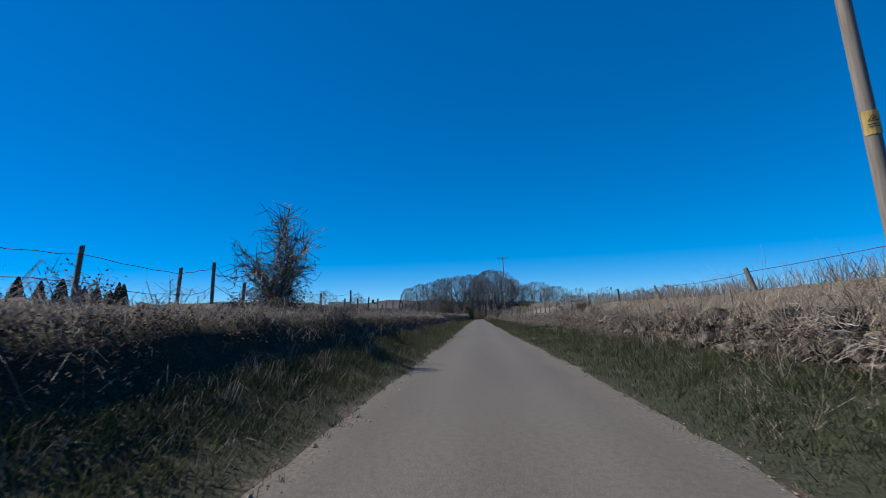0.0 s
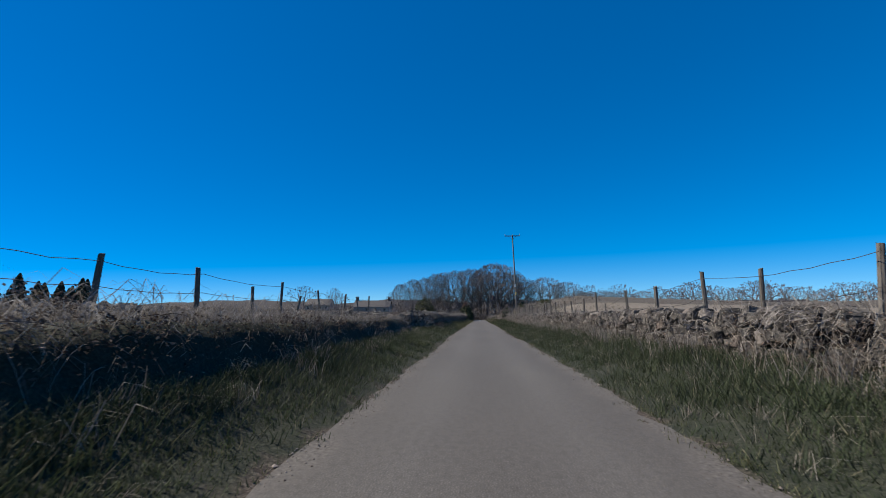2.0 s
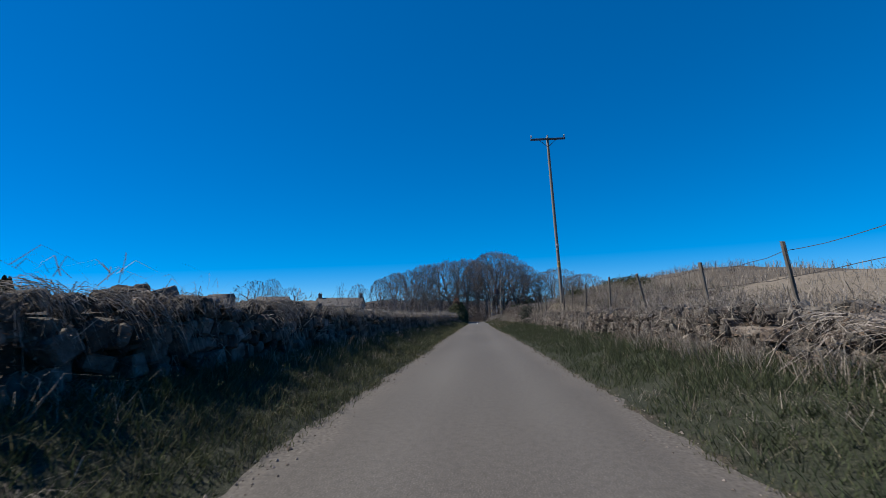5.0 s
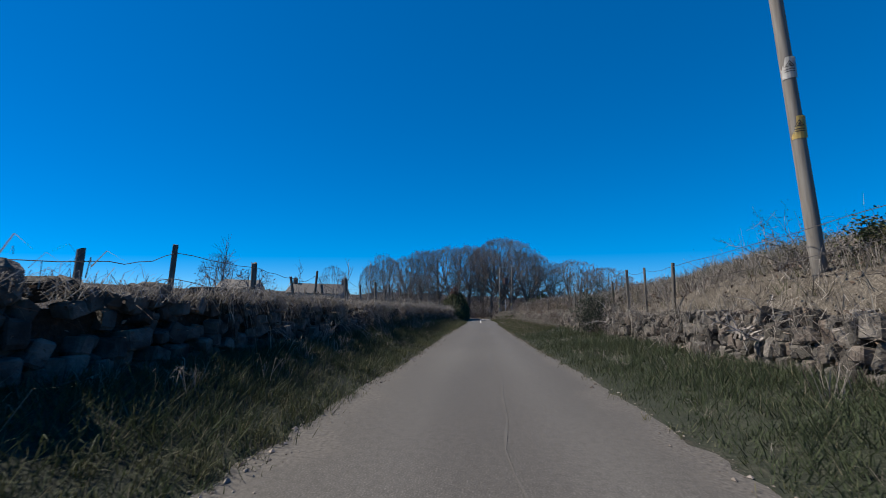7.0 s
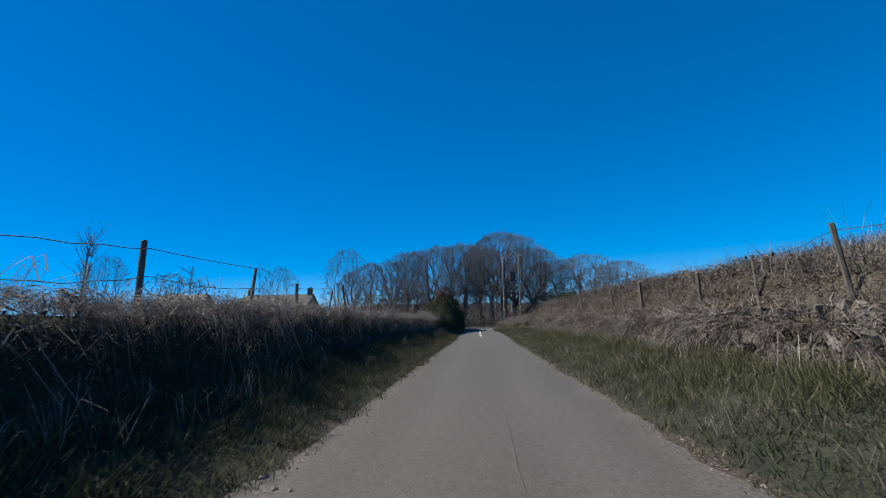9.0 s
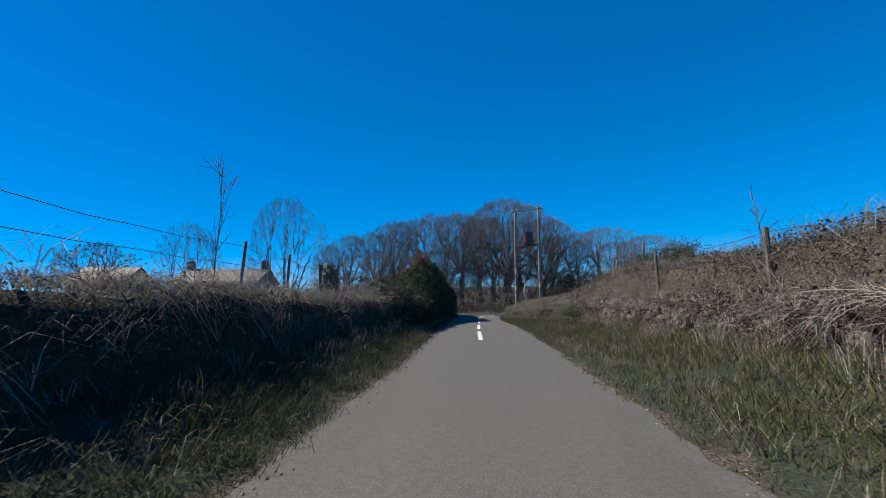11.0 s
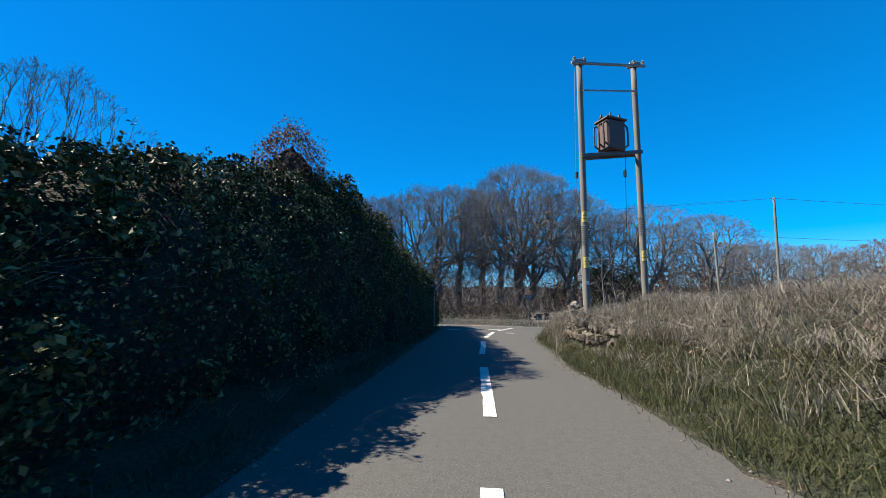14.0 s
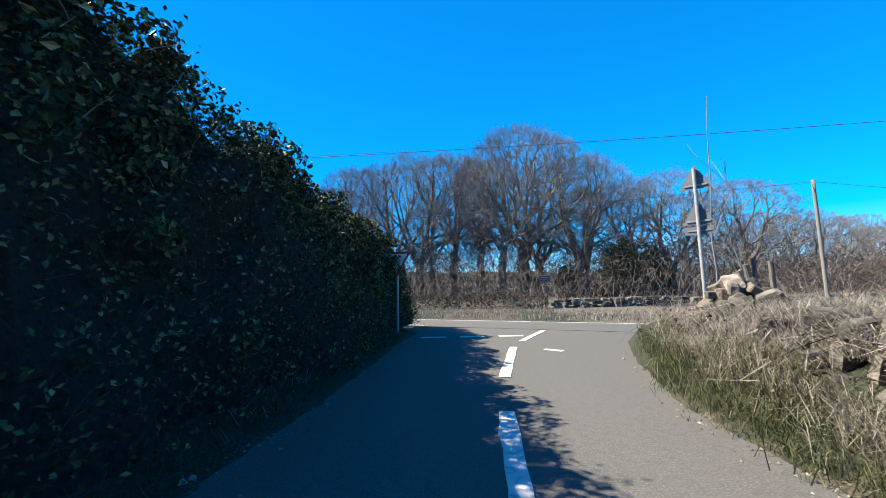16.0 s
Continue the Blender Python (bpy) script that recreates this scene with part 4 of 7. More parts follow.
def lettering(text, size, at, parent, name="lettering"):
    cu = bpy.data.curves.new("t", "FONT")
    cu.body, cu.size, cu.align_x, cu.align_y, cu.extrude = text, size, "CENTER", "CENTER", 0.001
    tmp = new("t", cu)
    me = bpy.data.meshes.new_from_object(tmp)
    bpy.data.objects.remove(tmp)
    me.materials.append(BLACK)
    me.transform(Matrix.Translation(at) @ Matrix.Rotation(radians(90), 4, "X"))
    return part(name, me, parent, "black capital letters")


gw = thing("give_way_sign", "white triangular give way sign with red border", "road sign", at=pose(-2.42, 133.85, 0.0, 0, 0, -4))
part("post", rod((0, 0.04, -0.3), (0, 0.04, 2.05), 0.038, 0.038, 12), gw, "grey steel post", STEEL)
bm = bmesh.new(); tri_plate(bm, (0, 0, 1.95), 0.75, True)
face = part("plate", bm, gw, "red-bordered plate", RED)
bm = bmesh.new(); tri_plate(bm, (0, -0.004, 1.95), 0.58, True, 0.003)
inner = part("inner_face", bm, face, "white inner triangle", WHITE)
lettering("GIVE", 0.125, (0, -0.009, 2.045), face)
lettering("WAY", 0.105, (0, -0.009, 1.93), face)

ws = thing("warning_sign", "grey backs of stacked warning signs on a pale grey post", "road sign", at=pose(4.26, 132.3, 0.4, 0, 0, -38))
part("post", rod((0, 0, -0.4), (0, 0, 3.2), 0.036, 0.036, 12), ws, "pale grey steel post", GREYBACK)
for z in (2.94, 2.18):
    bm = bmesh.new(); tri_plate(bm, (0, 0.05, z), 0.6)
    b = part("triangle_plate", bm, ws, "grey triangular sign back", SIGNBACK)
    part("rail", box((0, 0.04, z - 0.1), (0.42, 0.02, 0.04), 0.004), b, mat=STEEL)
pl = part("distance_plate", box((0, 0.05, 1.88), (0.52, 0.012, 0.17), 0.003), ws, "grey rectangular sign back", SIGNBACK)
part("rail", box((0, 0.04, 1.88), (0.42, 0.02, 0.03), 0.003), pl, mat=STEEL)

ss = thing("small_sign", "small dark rectangular sign on a grey post", "road sign", at=pose(4.25, 150.5, -0.2, 0, 0, -6))
part("post", box((0, 0.04, 0.85), (0.09, 0.09, 2.3), 0.01), ss, "weathered grey post", POST)
bd = part("board", box((0.0, -0.02, 2.0), (0.72, 0.03, 0.42), 0.01), ss, "dark board", DARKSTEEL)
for z in (2.06, 1.95):
    part("bar", box((-0.02, -0.039, z), (0.5, 0.004, 0.045), 0.001), bd, "pale illegible lettering", GREYBACK)

# ---------------------------------------------------------------- houses behind the left fields


def house(x, y, base, length, depth, eave, ridge, label, chimneys, yaw=0.0):
    h = thing("house", label, "house", at=pose(x, y, base, 0, 0, yaw))
    L, D = length / 2, depth / 2
    bm = bmesh.new()
    bm_box(bm, (0, 0, eave / 2 - 0.5), (length, depth, eave + 1.0))
    for s in (-1, 1):
        tri = [bm.verts.new((s * L, -D, eave)), bm.verts.new((s * L, D, eave)), bm.verts.new((s * L, 0, ridge))]
        tr2 = [bm.verts.new((s * (L - 0.3), -D, eave)), bm.verts.new((s * (L - 0.3), D, eave)), bm.verts.new((s * (L - 0.3), 0, ridge))]
        bm.faces.new(tri); bm.faces.new(tr2)
        for i in range(3):
            bm.faces.new((tri[i], tri[(i + 1) % 3], tr2[(i + 1) % 3], tr2[i]))
    part("wall", bm, h, mat=HARL)
    for s in (-1, 1):
        bm = bmesh.new()
        rows = []
        for k in range(11):
            t = k / 10
            for lift in (0.0, 0.05):
                if (k == 0 and lift == 0) or (k == 10 and lift):
                    continue
                yy, zz = s * (D + 0.3) * (1 - t), eave - 0.12 + (ridge - eave + 0.2) * t + (0.05 - lift if k else 0.05)
                rows.append([bm.verts.new((sx * (L + 0.25), yy, zz + (0.05 if lift and k else 0))) for sx in (-1, 1)])
        for a, b in zip(rows[:-1], rows[1:]):
            bm.faces.new((a[0], a[1], b[1], b[0]))
        part("roof_slope", bm, h, "grey slate slope", SLATE)
    for cx in chimneys:
        bm = box((cx, 0, ridge + 0.45), (0.9, 0.6, 1.5), 0.03)
        bm_box(bm, (cx, 0, ridge + 1.2), (1.02, 0.72, 0.14), 0.02)
        c = part("chimney", bm, h, "brick chimney stack", BRICKRED)
        for k in (-0.22, 0.22):
            part("chimney_pot", rod((cx + k, 0, ridge + 1.25), (cx + k, 0, ridge + 1.6), 0.12, 0.1, 10), c, mat=BRICKRED)
    for k in range(4):
        wx = -L + length * (k + 0.5) / 4
        w = part("window", box((wx, -D - 0.02, eave * 0.55), (1.0, 0.06, 1.2), 0.01), h, mat=WHITEWASH)
        part("pane", box((wx, -D - 0.056, eave * 0.55), (0.84, 0.01, 1.04)), w, mat=PANE)
    return h


house(-39.2, 152, 2.0, 12.9, 7.0, 2.5, 4.7, "low grey cottage with slate roof and two chimneys", (-5.9, 5.9), 4)
house(-60, 153, 2.9, 9.0, 6.0, 2.2, 4.4, "small farm building with a dark slate roof", (), 5)

# ---------------------------------------------------------------- dry stone walls


def stone_mesh(seed):
    r = random.Random(seed)
    bm = bmesh.new()
    bmesh.ops.create_cube(bm, size=1)
    for v in bm.verts:
        v.co = Vector([c * r.uniform(0.78, 1.08) for c in v.co])
    bmesh.ops.bevel(bm, geom=bm.edges[:], offset=r.uniform(0.09, 0.16), segments=1, affect="EDGES")
    for v in bm.verts:
        v.co += Vector([r.uniform(-0.045, 0.045) for _ in range(3)])
    d = bpy.data.meshes.new("stone")
    bm.to_mesh(d); bm.free()
    d.materials.append(STONE)
    return d


STONES = [stone_mesh(k) for k in range(14)]


def stone_wall(label, at_x, y0, y1, face, base, top, rows=5, size=0.4, rubble=0.0, seed=0):
    """Dry stone dyke: face is the side (+1 or -1 in x) whose stones show; base and top are heights by y."""
    w = thing("dry_stone_wall", label, "stone wall", "dry stone walls along the lane")
    r = random.Random(seed)
    yy = np.arange(y0, y1 + 0.3, 0.5)
    yy[-1] = y1
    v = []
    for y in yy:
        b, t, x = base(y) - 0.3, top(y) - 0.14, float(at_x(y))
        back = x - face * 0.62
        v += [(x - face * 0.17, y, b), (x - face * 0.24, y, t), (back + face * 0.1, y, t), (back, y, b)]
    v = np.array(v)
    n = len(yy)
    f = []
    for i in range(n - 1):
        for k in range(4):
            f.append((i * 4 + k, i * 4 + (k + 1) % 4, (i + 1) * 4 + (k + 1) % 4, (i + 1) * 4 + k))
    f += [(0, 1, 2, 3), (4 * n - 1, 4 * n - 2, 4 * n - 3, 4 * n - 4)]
    # earth core, coloured dark so gaps between stones read as shade
    part("core", raw_mesh("core", v, np.array(f), EARTH_SHADE), w, "earth-packed rubble core, dark to deepen the shade in the gaps")
    count = 0
    for row in range(rows + 1):
        y = y0 + r.uniform(0, 0.3)
        while y < y1 - 0.08:
            cope = row == rows
            L = size * (r.uniform(0.4, 0.85) + (r.uniform(0.2, 0.8) if r.random() < 0.18 else 0)) if not cope else size * r.uniform(0.3, 0.75)
            L = min(max(L, 0.13), y1 - y)
            hgt = (top(y) - base(y)) / rows
            z = base(y) + hgt * (row + 0.5) + r.uniform(-0.06, 0.06) + 0.05 * math.sin(y * 2.3 + row)
            H = hgt * r.uniform(0.8, 1.5)
            if cope:
                z, H = top(y) + 0.02 + r.uniform(-0.05, 0.05), r.uniform(0.18, 0.42)
            xo = float(at_x(y)) - face * (0.12 + 0.07 * (row / rows)) + r.uniform(-0.07, 0.07) - face * (0.12 if cope else 0)
            if r.random() > rubble * (0.4 + 0.6 * (row / rows)) and count < 300:
                o = part("stone", STONES[r.randrange(14)], w)
                D = r.uniform(0.22, 0.34) if not cope else r.uniform(0.35, 0.6)
                a = (r.gauss(0, 0.28), r.gauss(0, 0.16), r.gauss(0, 0.25)) if not cope else (r.gauss(0.15, 0.45), r.gauss(0, 0.2), r.gauss(0, 0.3))
                o.matrix_world = Matrix.LocRotScale((xo, y + L / 2, z), Euler(a), (D, L * 1.0, H))
                count += 1
            y += L * 1.02
    # squared ends at the field gap
    for ye, open_end in ((y0 + 0.06, abs(y0 - 36.2) < 0.01), (y1 - 0.06, abs(y1 - 33.4) < 0.01)):
        if not open_end:
            continue
        for row in range(rows):
            hgt = (top(ye) - base(ye)) / rows
            for k in range(2):
                o = part("stone", STONES[r.randrange(14)], w)
                x = float(at_x(ye)) - face * (0.22 + 0.32 * k + r.uniform(-0.06, 0.06))
                o.matrix_world = Matrix.LocRotScale((x, ye + r.uniform(-0.06, 0.06), base(ye) + hgt * (row + 0.5)), Euler((r.gauss(0, 0.15), r.gauss(0, 0.15), r.gauss(0, 0.2))), (0.4, 0.3, hgt * r.uniform(0.9, 1.4)))
    return w


lbase = lambda y: float(np.interp(y, [30, 34, 47, 55], [0.38, 0.3, 0.34, 0.38]))
ltop = lambda y: float(np.interp(y, *LEFT_CREST)) - np.interp(y, [50, 56], [0.1, 0.17]) + 0.07 * float(lumps(y * 1.3, 0.0, 1.0, 3))
rbase = lambda y: float(0.42 if y < 122 else 0.42 - 0.03 * (y - 122))
RTOP = ([-12, 18, 24, 50, 66, 80, 100, 112, 116, 120, 124, 127, 130.5], [1.15, 1.15, 1.18, 1.2, 1.22, 1.15, 1.1, 1.15, 1.05, 0.8, 0.8, 0.74, 0.6])
rtop = lambda y: float(np.interp(y, *RTOP))
WALLS = [  # side, from, to, courses, stone size, share hidden, label
    (-1, -12, 24, 4, 0.40, 0.75, "overgrown dark stone wall in the shade"),
    (-1, 24, 33.4, 5, 0.26, 0.35, "rough stone wall ending at a field gap"),
    # many stones left out on these three, the dark core standing for shade
    (-1, 36.2, 49, 5, 0.25, 0.42, "dark rough stone wall with a squared end at a field gap"),
    (-1, 49, 64, 5, 0.26, 0.4, "shaded stone wall with dead grass in its joints"),
    (-1, 64, 78, 5, 0.26, 0.38, "shaded stone wall with jagged coping stones"),
    (-1, 78, 104, 4, 0.42, 0.8, "bramble-covered stone wall in deep shade"),
    (1, -12, 8, 4, 0.36, 0.75, "sunlit stone wall buried under dead grass"),
    (1, 8, 20, 5, 0.32, 0.5, "sunlit stone wall under dead grass and brambles"),
    (1, 20, 48, 4, 0.32, 0.04, "sunlit rough grey dry stone wall with upright coping"),
    (1, 48, 62, 4, 0.34, 0.3, "sunlit stone wall tufted with dead grass"),
    (1, 62, 90, 3, 0.24, 0.06, "stone retaining wall under a grassy slope"),
    (1, 90, 104, 4, 0.36, 0.6, "stone wall hidden behind brambles and dead stalks"),
    (1, 104, 117, 3, 0.42, 0.12, "low stone wall showing through dead grass"),
    (1, 117, 123, 3, 0.42, 0.7, "low stone wall sunk in long grass before the junction"),
    (1, 123, 127, 3, 0.36, 0.12, "mossy grey stones of a low wall beside the poles"),
    (1, 127, 130.4, 3, 0.3, 0.8, "tumbled end of a low stone wall by the junction"),
]
for side, a, b, rows, size, hid, label in WALLS:
    n = max(1, round((b - a) / 10))
    for k in range(n):
        y0, y1 = a + (b - a) * k / n, a + (b - a) * (k + 1) / n
        stone_wall(label, wall_left if side < 0 else wall_right, y0, y1, -side, lbase if side < 0 else rbase, (lambda y, sink=0.22 if a == 78 else 0.0: ltop(y) - sink) if side < 0 else rtop, rows, size, hid, int(a * 7 + k + 200 * (side + 1)))
hp = thing("stone_heap", "small tumbled field stones in the grass round the pole foot", "stones")
r = random.Random(5)
for k in range(22):
    a, d = r.uniform(0, 6.28), r.uniform(0, 1) ** 0.7
    x, y = 2.42 + 0.42 * d * math.cos(a), 125.4 + 1.5 * d * math.sin(a)
    s = r.uniform(0.09, 0.2)
    o = part("stone", STONES[r.randrange(14)], hp)
    o.matrix_world = Matrix.LocRotScale((x, y, float(land(x, y)) + r.uniform(-0.02, 0.08)), Euler((r.uniform(0, 3), r.uniform(0, 3), r.uniform(0, 3))), (s, s * r.uniform(0.7, 1.3), s * r.uniform(0.5, 0.9)))
he = thing("stone_heap", "pale and brown tumbled stones heaped at the end of the wall", "stones")
for k in range(46):
    a, d = r.uniform(0, 6.28), r.uniform(0, 1) ** 0.6
    x, y = 3.3 + 0.62 * d * math.cos(a), 129.9 + 0.6 * d * math.sin(a)
    s = r.uniform(0.13, 0.3)
    o = part("stone", STONES[r.randrange(14)], he)
    o.matrix_world = Matrix.LocRotScale((x, y, float(land(x, y)) + 0.05 + 0.5 * (1 - d ** 2) * r.uniform(0.0, 1) ** 0.6), Euler((r.uniform(0, 3), r.uniform(0, 3), r.uniform(0, 3))), (s, s * r.uniform(0.7, 1.3), s * r.uniform(0.6, 0.95)))
# low wall on the far side of the crossing road
fw = thing("far_stone_wall", "low pale stone wall before the wood", "stone wall")
r = random.Random(31)
x = 4.8
while x < 26:
    L = r.uniform(0.3, 0.7)
    for k in range(3):
        o = part("stone", STONES[r.randrange(14)], fw)
        y = 151.2 - 0.15 * (x - 4)
        o.matrix_world = Matrix.LocRotScale((x + L / 2 + r.uniform(-0.1, 0.1), y + r.uniform(-0.05, 0.05), float(land(x, y)) + 0.1 + 0.2 * k), Euler((r.gauss(0, 0.1), r.gauss(0, 0.15), r.gauss(0, 0.1))), (L, 0.35, r.uniform(0.18, 0.26)))
    x += L
fence("short grey stakes along the low wall", 0.0, [(149.9, 0.8, 0, 9.0), (149.4, 0.6, 0.1, 12.0), (149, 0.6, 0.1, 15.0), (150.4, 0.7, 0.0, 6.5)], ())

# ---------------------------------------------------------------- trees and bushes


def grow(seed, height, fork=0.25, width=0.3, tips=260, twigs=9, twig_r=0.024, tip_r=0.02, low=0.3, stems=1):
    """A bare domed tree: its limbs reach for tips spread through a rounded crown. Gives limb and twig sticks."""
    r = np.random.default_rng(seed)
    H = height
    rz, rx = H * (1 - low) * 0.52, H * width
    cz = H - rz - H * 0.02
    zz = 1 - 1.85 * r.uniform(0, 1, tips) ** 1.15
    aa, uu = r.uniform(0, 2 * np.pi, tips), np.where(r.uniform(0, 1, tips) < 0.3, np.sqrt(r.uniform(0.08, 1, tips)), r.uniform(0.84, 1, tips)) * np.sqrt(1 - np.abs(zz) ** 2.4 * 0.97)
    t = np.stack([np.cos(aa) * uu, np.sin(aa) * uu, zz * (1 - 0.12 * r.uniform(0, 1, tips))], 1)
    t[:, :2] *= 1 + 0.16 * np.sin(3 * np.arctan2(t[:, 1], t[:, 0]) + seed)[:, None]
    T = t * [rx, rx, rz] + [0, 0, cz]
    nodes, par = [], []
    for s in range(stems):
        a = s * 2.4 + seed
        o = np.array([np.cos(a), np.sin(a), 0]) * (0.0 if stems == 1 else H * 0.02)
        d = np.array([np.cos(a), np.sin(a), 0]) * (H * 0.012 if stems == 1 else H * 0.10)
        for k in range(7):
            f = k / 6
            nodes.append(o + d * f * f + [r.normal() * 0.006 * H * f, r.normal() * 0.006 * H * f, -0.5 + (H * fork + 0.5) * f])
            par.append(len(nodes) - 2 if k else -1)
    ends = []

    def chain(i, q, k):
        a = nodes[i]
        d = np.linalg.norm(q - a)
        side = r.normal(size=3) * d * 0.035 - [0, 0, d * 0.05]
        for s in range(1, k + 1):
            nodes.append(a + (q - a) * s / k + side * np.sin(s / k * np.pi))
            par.append(i)
            i = len(nodes) - 1
        return i

    def reach(i, pts, depth):
        if len(pts) == 1:
            ends.append(chain(i, pts[0], 2))
            return
        a = nodes[i]
        d = unit(pts - a)
        d = d - d.mean(0)
        axis = np.linalg.svd(d, full_matrices=False)[2][0]
        order = np.argsort(d @ axis)
        cut = max(1, min(len(pts) - 1, int(len(pts) * r.uniform(0.35, 0.65))))
        for half in (order[:cut], order[cut:]):
            c = pts[half].mean(0)
            gap = np.linalg.norm(c - a)
            s = r.uniform(0.08, 0.2) if depth < 2 else r.uniform(0.22, 0.42)
            q = a + (c - a) * s + [0, 0, gap * 0.05] + r.normal(size=3) * gap * 0.02
            reach(chain(i, q, 2), pts[half], depth + 1)

    if stems == 1:
        reach(len(nodes) - 1, T, 0)
    else:
        ang = np.arctan2(T[:, 1], T[:, 0])
        own = ((ang + np.pi) / (2 * np.pi) * stems).astype(int) % stems
        base_ang = [math.atan2(*(nodes[s * 7 + 6] - nodes[s * 7])[1::-1]) for s in range(stems)]
        for s in range(stems):
            if (own == s).any():
                mid_a = (s + 0.5) / stems * 2 * np.pi - np.pi
                near = int(np.argmin([abs((b - mid_a + np.pi) % (2 * np.pi) - np.pi) for b in base_ang]))
                reach(near * 7 + 6, T[own == s], 2)
    N, P = np.array(nodes), np.array(par)
    cnt = np.zeros(len(N)); cnt[ends] = 1
    for i in range(len(N) - 1, -1, -1):
        if P[i] >= 0:
            cnt[P[i]] += cnt[i]
    rad = tip_r * np.maximum(cnt, 1) ** 0.5
    m = P >= 0
    limb = [N[P[m]], N[m], rad[P[m]] * 0.55 + rad[m] * 0.45, rad[m]]
    # twigs fan outward from each tip and along the last branches
    E = N[ends]
    B = np.repeat(E, twigs, 0) + r.normal(size=(len(E) * twigs, 3)) * H * 0.008
    out = unit(B - [0, 0, cz - rz * 0.35]) + r.normal(size=B.shape) * 0.5 + [0, 0, 0.15]
    L = H * 0.027 * r.uniform(0.5, 1.2, (len(B), 1))
    C = B + unit(out) * L
    M = B + (C - B) * r.uniform(0.3, 0.8, (len(B), 1))
    D = M + unit(out + r.normal(size=B.shape) * 0.55) * L * 0.65
    M2 = B + (C - B) * r.uniform(0.3, 0.9, (len(B), 1))
    D2 = M2 + unit(out + r.normal(size=B.shape) * 0.7) * L * 0.55
    n = len(B)
    return limb, [np.concatenate([B, M, M2]), np.concatenate([C, D, D2]), np.r_[np.full(n, twig_r), np.full(2 * n, twig_r * 0.75)], np.full(3 * n, twig_r * 0.4)]


def tree_thing(name, label, seed, at, mats=(None, None), group="bare trees of the wood", sides=4, category="tree", **kw):
    limb, tw = grow(seed, **kw)
    t = thing(name, label, category, group, at=at)
    thin = limb[2] < 0.08
    v, f = joined(sticks(limb[0][~thin], limb[1][~thin], limb[2][~thin], limb[3][~thin], max(sides, 5)), ribbons(limb[0][thin], limb[1][thin], limb[2][thin], limb[3][thin]))
    part("trunk", raw_mesh("trunk", v, f, mats[0] or BARK, False), t)
    v, f = ribbons(*tw[:2], tw[2], tw[3])
    part("crown", raw_mesh("crown", v, f, mats[1] or TWIG), t, "fine bare twigs")
    return t


def on_land(x, y, yaw=0.0, s=1.0, sink=0.0):
    return pose(x, y, float(land(x, y)) - sink, 0, 0, yaw) @ Matrix.Scale(s, 4)


def copy_scaled(src, x, y, yaw, s):
    o = copy_thing(src, Matrix())
    o.matrix_basis = on_land(x, y, yaw, s)
    return o


big = tree_thing("bare_tree", "tall bare beech with a broad domed crown", 3, on_land(6.6, 179, 40), height=23.7, fork=0.19, width=0.49, tips=1500, twigs=15, twig_r=0.0115, tip_r=0.024, low=0.25)
kinds = [tree_thing("bare_tree", "bare slender tree at the wood's edge", 11, on_land(-3.6, 180, 10), height=22.0, fork=0.28, width=0.31, tips=700, twigs=13, twig_r=0.0115, tip_r=0.023, low=0.18),
         tree_thing("bare_tree", "bare spreading tree at the wood's edge", 12, on_land(-8.6, 178, 80), height=21.0, fork=0.22, width=0.46, tips=900, twigs=12, twig_r=0.0115, tip_r=0.023, low=0.16),
         tree_thing("bare_tree", "bare twisted oak with low limbs", 13, on_land(14.0, 177, 0), height=19.0, fork=0.16, width=0.5, tips=860, twigs=12, twig_r=0.0115, tip_r=0.022, low=0.2)]
for k, x, y, yaw, s in ((1, -13.4, 181, 30, 0.98), (0, -18.2, 178, 130, 0.9), (1, -23.5, 184, 200, 0.88), (0, -29.5, 181, 260, 0.8), (0, 0.6, 184, 300, 0.98), (0, 3.0, 174, 60, 0.86), (2, 9.6, 186, 150, 1.12),
                        (0, 17.2, 186, 20, 0.78), (1, 21.5, 180, 310, 0.78), (2, 28.0, 182, 90, 0.94), (1, 33.0, 187, 180, 0.74), (2, 37.0, 180, 220, 0.82), (0, 43.5, 188, 270, 0.56), (1, 50.0, 190, 15, 0.56),
                        (2, 58.0, 192, 75, 0.62), (0, -36.0, 186, 75, 0.72), (0, -6.2, 174, 215, 0.62), (1, -16.0, 172, 95, 0.55), (0, -21.0, 173, 320, 0.56),
                        (2, 46.0, 182, 60, 0.6), (1, 66.0, 196, 20, 0.6), (2, 74.0, 194, 120, 0.65)):
    copy_scaled(kinds[k], x, y, yaw, s)
# light far trees beyond the stubble; trunks take the twig grey to imitate haze
far_kind = tree_thing("bare_tree", "small bare tree on the far field edge, trunk greyed for haze", 21, on_land(92, 231, 0), (TWIG, TWIG), group="far field-edge trees", sides=3, height=10.0, fork=0.08, width=0.62, tips=220, twigs=8, twig_r=0.028, tip_r=0.026, low=0.0)
for k, (x, y) in enumerate(((70, 232), (80, 238), (98, 234), (109, 238), (117, 233), (128, 236), (140, 238), (150, 232), (162, 237), (175, 235), (187, 238), (199, 232), (212, 236), (104, 236), (113, 232), (122, 239), (134, 233), (146, 231), (155, 238), (168, 234), (181, 231), (192, 236), (205, 233), (219, 237), (232, 232), (60, 226))):
    copy_scaled(far_kind, x, y, 47 * k, 1.45 + 0.5 * ((k * 37) % 10) / 10)
